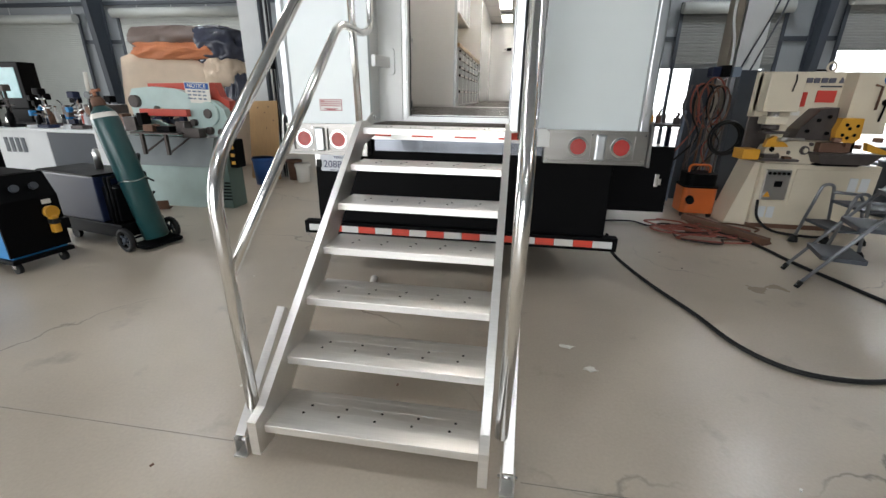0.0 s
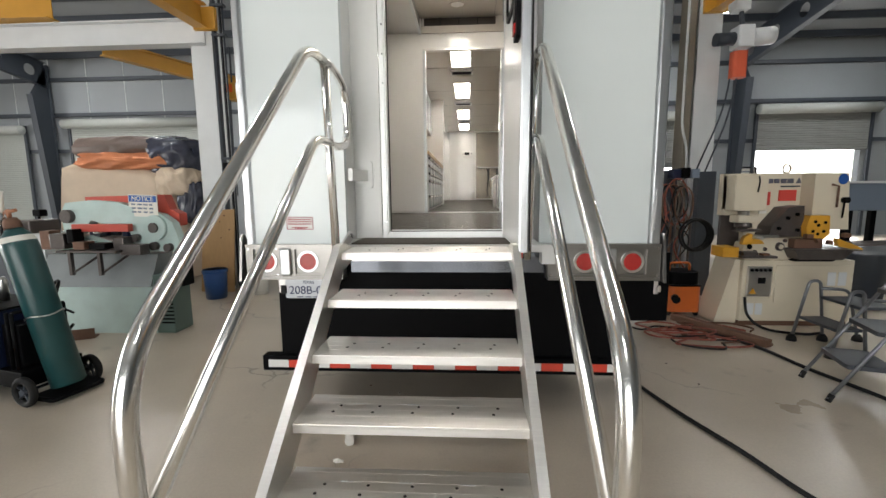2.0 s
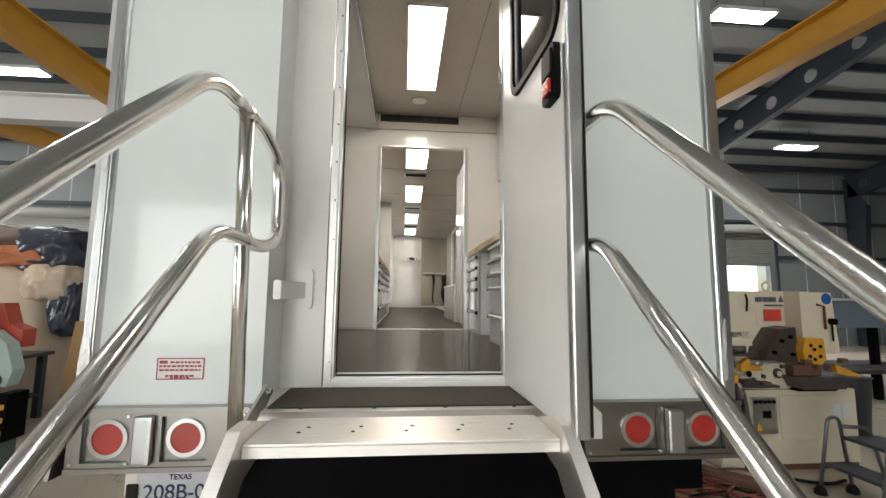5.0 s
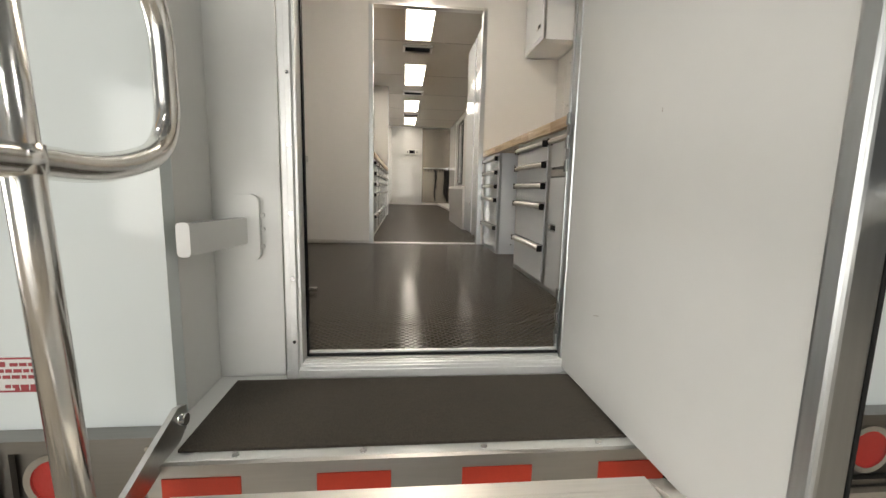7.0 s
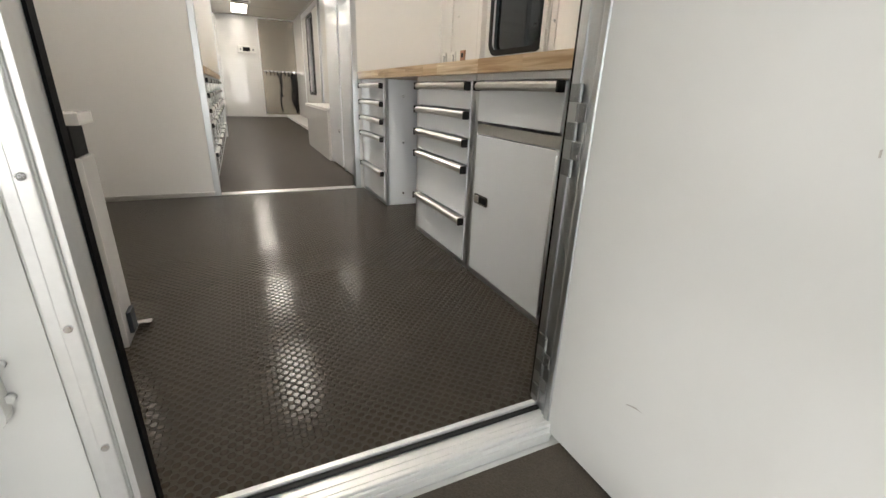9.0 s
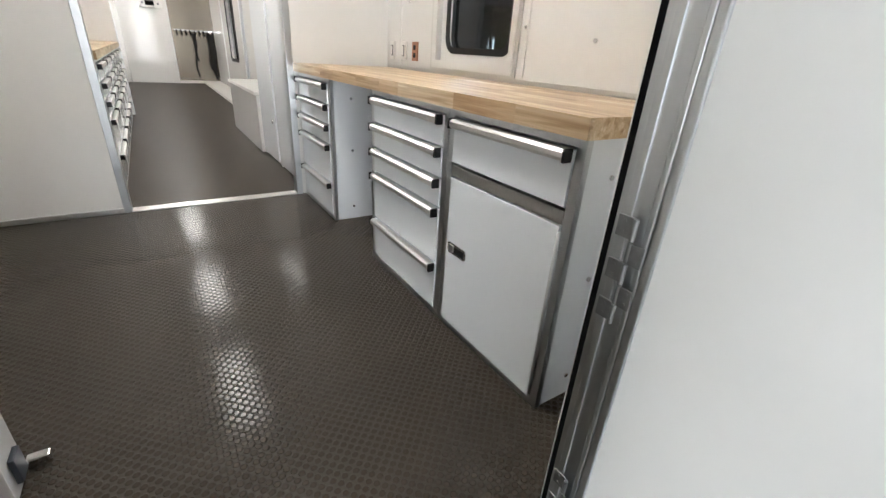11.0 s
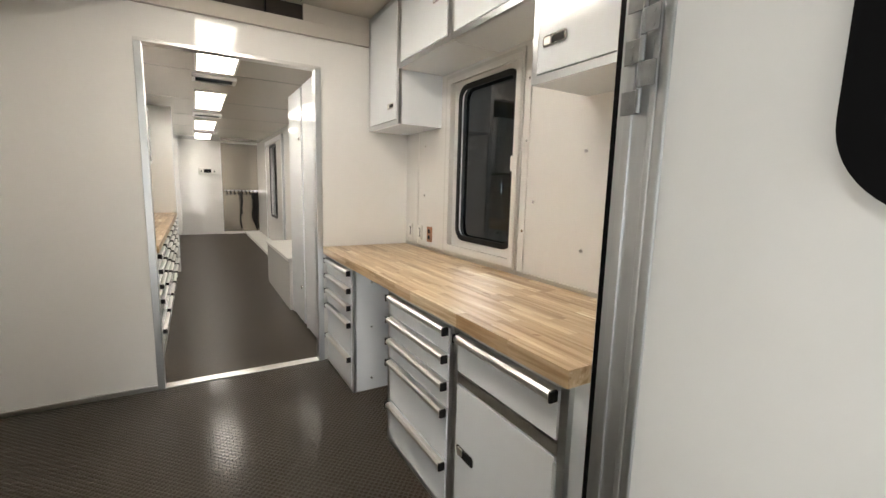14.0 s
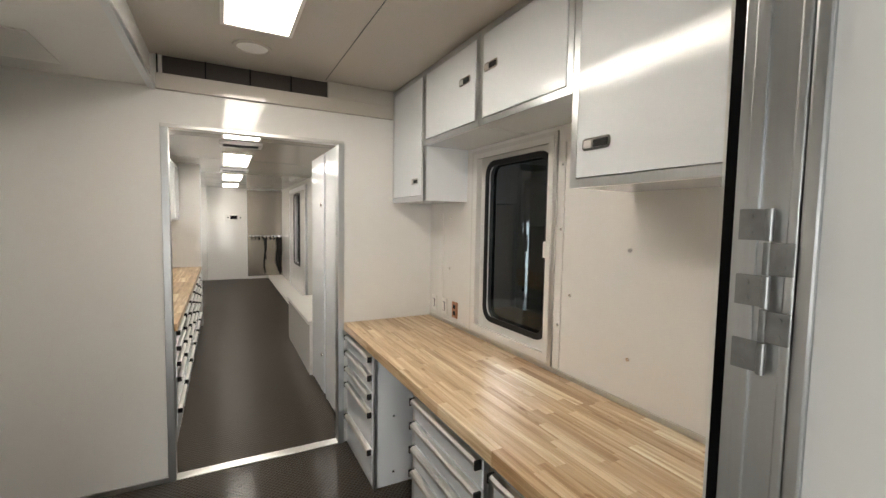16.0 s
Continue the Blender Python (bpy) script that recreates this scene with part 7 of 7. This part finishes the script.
# folding step ladder
lad = thing("step_ladder", (2.9, 3.8, 0), "grey folding step ladder with wide dark treads", "step ladder")
A0, B0 = Vector((2.59, 3.80, 0.02)), Vector((2.46, 3.36, 0.02))
UP = Vector((0.86, 0.04, 1.08))
for p in (A0, B0):
    part("rail", sweep(B(), [p, p + UP], 0.014, 10), LADDER, lad)
    part("rubber_foot", rod(B(), p - Vector((0, 0, 0.02)), p + UP * 0.035, 0.021, 10), BLACKRUB, lad)
    q = p + UP * 0.98
    part("back_leg", sweep(B(), [q, Vector((q.x + 0.34, q.y + 0.02, 0.02))], 0.013, 10), LADDER, lad)
    part("rubber_foot", rod(B(), Vector((q.x + 0.34, q.y + 0.02, 0.0)), Vector((q.x + 0.33, q.y + 0.02, 0.05)), 0.02, 10), BLACKRUB, lad)
part("top_bar", sweep(B(), [A0 + UP, A0 + UP * 1.08, B0 + UP * 1.08, B0 + UP], 0.014, 10), LADDER, lad)
for k, dep in ((0.22, 0.26), (0.46, 0.28), (0.70, 0.30)):
    a, b = A0 + UP * k, B0 + UP * k
    bm = B()
    w = (b - a)
    m = Matrix((( -w.y / w.length, w.x / w.length, 0, a.x), (w.x / w.length, w.y / w.length, 0, a.y), (0, 0, 1, a.z), (0, 0, 0, 1)))
    prism(bm, rrect(-0.05, dep, 0.018, w.length - 0.018, 0.03, 4), "z", -0.012, 0.022, m)
    part("tread", bm, LADDERSTEP, lad, "wide dark grey ribbed tread")

# two-step stool with tube loops
st = thing("step_stool", (3.52, 4.45, 0), "low two-step stool of bent grey tube", "step stool")
for dy in (4.25, 4.75):
    pts = fillet([(3.20, dy, 0.03), (3.33, dy, 0.66), (3.44, dy, 0.66), (3.52, dy, 0.03)], 0.1)
    part("loop_frame", sweep(B(), pts, 0.016, 10), LADDER, st)
    part("back_leg", sweep(B(), fillet([(3.44, dy, 0.58), (3.74, dy, 0.56), (3.88, dy, 0.03)], 0.08), 0.016, 10), LADDER, st)
    for x in (3.20, 3.52, 3.88):
        part("rubber_foot", sweep(B(), [(x, dy, 0), (x, dy, 0.04), (x, dy, 0.075)], [0.05, 0.045, 0.02], 12), BLACKRUB, st)
part("upper_tread", box(B(), 3.44, 3.80, 4.27, 4.73, 0.47, 0.50, 0.008), LADDERSTEP, st)
part("lower_tread", box(B(), 3.24, 3.49, 4.27, 4.73, 0.25, 0.28, 0.008), LADDERSTEP, st)

vac = thing("shop_vacuum", (2.5, 5.75, 0), "orange shop vacuum with a black lid", "vacuum cleaner")
part("tank", prism(B(), rrect(2.28, 2.70, 5.6, 6.0, 0.08, 4), "z", 0.06, 0.42), ORANGE, vac)
part("lid", prism(B(), rrect(2.30, 2.68, 5.62, 5.98, 0.08, 4), "z", 0.421, 0.58), BLACK, vac)
part("band", prism(B(), rrect(2.27, 2.71, 5.59, 6.01, 0.08, 4), "z", 0.40, 0.4205), BLACK, vac)
part("handle", sweep(B(), fillet([(2.36, 5.8, 0.57), (2.36, 5.8, 0.68), (2.62, 5.8, 0.68), (2.62, 5.8, 0.57)], 0.05), 0.016, 8), ORANGE, vac)
part("hose_port", rod(B(), (2.36, 5.6, 0.25), (2.33, 5.5, 0.25), 0.05, 14), BLACK, vac)
for x in (2.32, 2.66):
    part("caster", rod(B(), (x - 0.02, 5.66, 0.035), (x + 0.02, 5.66, 0.035), 0.035, 12), BLACKRUB, vac)

rack = thing("hose_rack", (2.8, 6.7, 0), "blue-grey steel rack hung with hoses and cables", "rack")
part("panel", box(B(), 2.46, 2.80, 6.66, 6.75, 0.02, 1.92, 0.01), GREYSTEEL, rack)
part("dark_cabinet", box(B(), 3.10, 3.36, 6.66, 6.8, 0.02, 1.90, 0.01), GREYSTEEL, rack)
for i, x in enumerate((2.42, 2.56, 2.70, 2.84, 2.98)):
    part("upright", rod(B(), (x, 6.60, 0.0), (x + 0.03, 6.60, 1.35 + 0.22 * (i % 3)), 0.018, 8), (GREYBLUE, GREASY, RUST)[i % 3], rack)
rh = random.Random(77)
for i in range(10):
    x = rh.uniform(2.46, 2.95)
    zt = rh.uniform(1.35, 1.7)
    pts = [(x, 6.58, zt), (x + rh.uniform(-0.1, 0.1), 6.53, zt - 0.3), (x + rh.uniform(-0.16, 0.16), 6.52, zt - 0.6), (x + rh.uniform(-0.2, 0.2), 6.56, zt - 1.0)]
    part("hanging_cable", sweep(B(), smooth_path(pts, 6), rh.uniform(0.007, 0.014), 6), rh.choice((REDHOSE, BLACKRUB, RUST, GREASY)), rack)
for i in range(3):
    part("shelf_bin", box(B(), 2.64 + i * 0.13, 2.75 + i * 0.13, 6.45, 6.618, 1.80, 1.93 + 0.02 * (i % 2), 0.01), (NAVYPAINT, BLACK, GREYBLUE)[i], rack)
for i in range(6):
    cx, cz, r = 2.6 + 0.05 * i, 1.55 - 0.03 * (i % 3), 0.15 + 0.025 * (i % 4)
    loop = [(cx + r * 0.75 * math.cos(a), 6.58 - 0.012 * i, cz - r * 0.4 + 1.5 * r * math.sin(a)) for a in [2 * math.pi * k / 22 for k in range(22)]]
    part("hose_loop", sweep(B(), loop, 0.012, 7, closed=True), (REDHOSE, BLACKRUB, RUST)[i % 3], rack)
coil = thing("hose_coil", (2.98, 6.35, 0.6), "coiled black hose hung on the rack", "hose")
for i in range(5):
    r = 0.20 + 0.012 * (i % 3)
    part("turn", sweep(B(), [(2.97 + r * math.cos(a), 6.44 - 0.03 * i, 0.99 + r * 1.05 * math.sin(a)) for a in [2 * math.pi * k / 28 for k in range(28)]], 0.016, 8, closed=True), BLACKRUB, coil)

bin_ = thing("trash_bin", (5.25, 6.3, 0), "dark grey round trash bin", "bin")
part("tub", sweep(B(), [(5.25, 6.3, 0.0), (5.25, 6.3, 0.72), (5.25, 6.3, 0.74), (5.25, 6.3, 0.74)], [0.22, 0.27, 0.29, 0.25], 24), GREYSTEEL, bin_)
bt = thing("material_table", (7.4, 8.0, 0), "blue-grey steel table with stacked stock", "table")
part("skirt", box(B(), 6.3, 9.2, 7.9, 9.2, 1.25, 1.72, 0.01), GREYBLUE, bt)
part("top", box(B(), 6.25, 9.25, 7.85, 9.25, 1.722, 1.76, 0.005), WHITESTEEL, bt)
for x in (6.4, 7.8, 9.1):
    for y in (8.0, 9.1):
        part("leg", box(B(), x - 0.05, x + 0.05, y - 0.05, y + 0.05, 0, 1.249), BLACK, bt)
part("lower_shelf", box(B(), 6.3, 9.2, 7.9, 9.2, 0.45, 0.5), GREYSTEEL, bt)
bar = thing("bar_stock", (4.9, 5.6, 0.95), "round steel bars lying across the machine table", "steel bars")
for i in range(3):
    part("bar", rod(B(), (4.1, 5.27 + i * 0.05, 0.97 + 0.012 * i), (5.6, 5.6 + i * 0.05, 0.98), 0.016, 8), GREASY, bar)
part("stand", box(B(), 5.4, 5.5, 5.5, 5.8, 0, 0.96, 0.005), BLACK, bar)

# bench in front of the half-open door
db = thing("work_table", (3.0, 9.2, 0), "dark steel bench crowded with small tools by the open door", "work table")
part("top", box(B(), 2.1, 4.3, 8.8, 9.6, 0.98, 1.03, 0.005), GREASY, db)
part("shelf", box(B(), 2.15, 4.25, 8.85, 9.55, 0.35, 0.38), GREYBLUE, db)
for x in (2.16, 2.7, 3.24, 3.78, 4.24):
    for y in (8.86, 9.54):
        part("leg", box(B(), x - 0.04, x + 0.04, y - 0.04, y + 0.04, 0, 0.979, 0.004), NAVYPAINT, db)
rd = random.Random(15)
for i in range(13):
    x, y = 2.22 + i * 0.16, rd.uniform(8.9, 9.4)
    h, w = rd.uniform(0.08, 0.32), rd.uniform(0.06, 0.13)
    c = thing("bench_tool", (x, y, 1.03), "small dark hand tool or fixture on the bench by the door", "tool", "clutter on the door bench")
    part("body", prism(B(), rrect(x - w / 2, x + w / 2, y - w / 2, y + w / 2, w * 0.25, 3), "z", 1.031, 1.031 + h * 0.6), rd.choice((GREASY, BLACK, RUST, NAVYPAINT, AMBER)), c)
    part("head", sweep(B(), [(x, y, 1.03 + h * 0.6), (x + rd.uniform(-.04, .04), y, 1.03 + h), (x + rd.uniform(-.12, .12), y, 1.05 + h)], [w * 0.3, w * 0.22, w * 0.12], 10), rd.choice((GREASY, RUST, BLACK, CHROME)), c)

# cables, hoses and scraps on the floor
cab = thing("power_cable", (1.5, 2.5, 0), "thick black power cable snaking across the floor", "cable")
pts = [(0.86, 3.4, 0.36), (0.93, 3.55, 0.2), (1.06, 3.75, 0.03), (1.13, 3.45, 0.02), (1.23, 3.08, 0.02), (1.38, 2.65, 0.02), (1.49, 2.25, 0.02), (1.66, 2.03, 0.02), (1.9, 1.96, 0.02), (2.2, 2.0, 0.02), (2.7, 2.2, 0.02), (3.4, 2.6, 0.02), (4.6, 2.9, 0.02)]
part("cable", sweep(B(), smooth_path(pts, 8), 0.0155, 10), BLACKRUB, cab)
cab2 = thing("air_hose", (2.9, 3.6, 0), "black air hose lying across the concrete floor", "hose")
pts = [(2.3, 5.2, 0.018), (2.5, 4.8, 0.018), (2.68, 4.44, 0.018), (2.76, 3.95, 0.018), (2.88, 3.51, 0.018), (2.99, 3.1, 0.018), (3.2, 2.5, 0.018), (3.7, 1.5, 0.018)]
part("hose", sweep(B(), smooth_path(pts, 8), 0.016, 10), BLACKRUB, cab2)
tang = thing("hose_tangle", (2.2, 4.8, 0), "tangle of red and brown air hoses on the floor", "hose")
rt = random.Random(21)
for k in range(9):
    cx, cy = rt.uniform(1.95, 2.6), rt.uniform(4.55, 5.15)
    pts = []
    a = rt.uniform(0, 6.28)
    for i in range(9):
        r = rt.uniform(0.16, 0.42)
        a += rt.uniform(0.5, 1.0)
        pts.append((cx + r * math.cos(a) * 1.15, cy + r * math.sin(a) * 0.7, 0.014 + 0.012 * (k % 3)))
    part("hose", sweep(B(), smooth_path(pts, 6), 0.011, 7), (REDHOSE, REDHOSE, RUST, BLACKRUB)[k % 4], tang)
part("hose", sweep(B(), smooth_path([(2.3, 5.0, 0.015), (1.95, 5.15, 0.015), (1.72, 5.02, 0.015), (1.55, 5.2, 0.015), (1.2, 5.15, 0.015)], 6), 0.011, 7), BLACKRUB, tang)
chan = thing("rusty_channel", (2.5, 4.95, 0), "dark rusty channel bar lying under the hoses", "steel offcut")
part("bar", xf(box(B(), -0.55, 0.55, -0.05, 0.05, 0.0, 0.08, 0.004), pose(2.55, 5.0, 0.001, 0, 0, -62)), RUST, chan)


def scrap(x, y, r, s, label):
    top = thing("paper_scrap", (x, y, 0), label, "scrap", "litter on the floor")
    bm = B()
    n = 12
    c = bm.verts.new((x, y, 0.012 * s * 10))
    vs = []
    for i in range(n):
        a = 2 * math.pi * i / n
        q = r * (0.6 + 0.5 * random.random())
        vs.append(bm.verts.new((x + q * math.cos(a), y + q * 0.5 * math.sin(a), 0.003 + random.random() * 0.02)))
    for i in range(n):
        bm.faces.new((c, vs[i], vs[(i + 1) % n]))
    part("scrap", bm, PAPER, top)


scrap(0.40, 2.04, 0.055, 0.2, "crumpled white paper scrap on the concrete")
scrap(0.51, 1.81, 0.05, 0.05, "small white paper scrap on the concrete")
scrap(-1.10, 2.45, 0.05, 0.3, "crumpled yellowish paper scrap on the concrete")
roll = thing("paper_cup", (-1.10, 2.72, 0), "white paper tube lying on the floor", "cup")
part("tube", rod(B(), (-1.08, 2.63, 0.03), (-1.12, 2.80, 0.03), 0.03, 16), PAPER, roll)
rl = random.Random(4)
for i in range(14):
    x, y = rl.uniform(-2.6, 2.2), rl.uniform(0.4, 4.2)
    q = thing("debris_chip", (x, y, 0), "tiny dark metal chip on the concrete", "debris", "chips on the floor")
    part("chip", xf(box(B(), -0.008, 0.008, -0.005, 0.005, 0, 0.006, 0.001), pose(x, y, 0.0005, 0, 0, rl.uniform(0, 180))), rl.choice((RUST, GREASY, PAPER)), q)
# outdoor glimpse
far = thing("parked_container", (9.0, 40, 0), "pale container standing outside in the daylight", "container")
part("box", box(B(), 5, 14, 40, 43, 0.15, 2.7, 0.03), WHITESTEEL, far)
part("skid", box(B(), 5.2, 13.8, 40.1, 42.9, 0.0, 0.149), GREYSTEEL, far)


# ---- countertop staves ----
def staves(parent, x0, x1, y0, y1, z0, z1, rows, seed):
    rnd = random.Random(seed)
    w = (x1 - x0) / rows
    for i in range(rows):
        y = y0
        while y < y1 - 1e-6:
            ln = rnd.uniform(0.16, 0.5)
            if y1 - (y + ln) < 0.15:
                ln = y1 - y
            part("stave", box(B(), x0 + i * w + 0.0002, x0 + (i + 1) * w - 0.0002, y + 0.0002, y + ln - 0.0002, z0, z1 - rnd.uniform(0, 0.0003)), WOOD, parent)
            y += ln


staves(counter, 0.15, IX1 - 0.013, 3.46, 5.797, CT + 0.001, 2.215, 16, 3)
cc = thing("countertop", (-1.3, 8.0, CT), "butcher block countertop along the corridor cabinets", "countertop")
staves(cc, IX0 + 0.003, -0.86, 6.20, 9.855, CT + 0.001, 2.215, 10, 5)
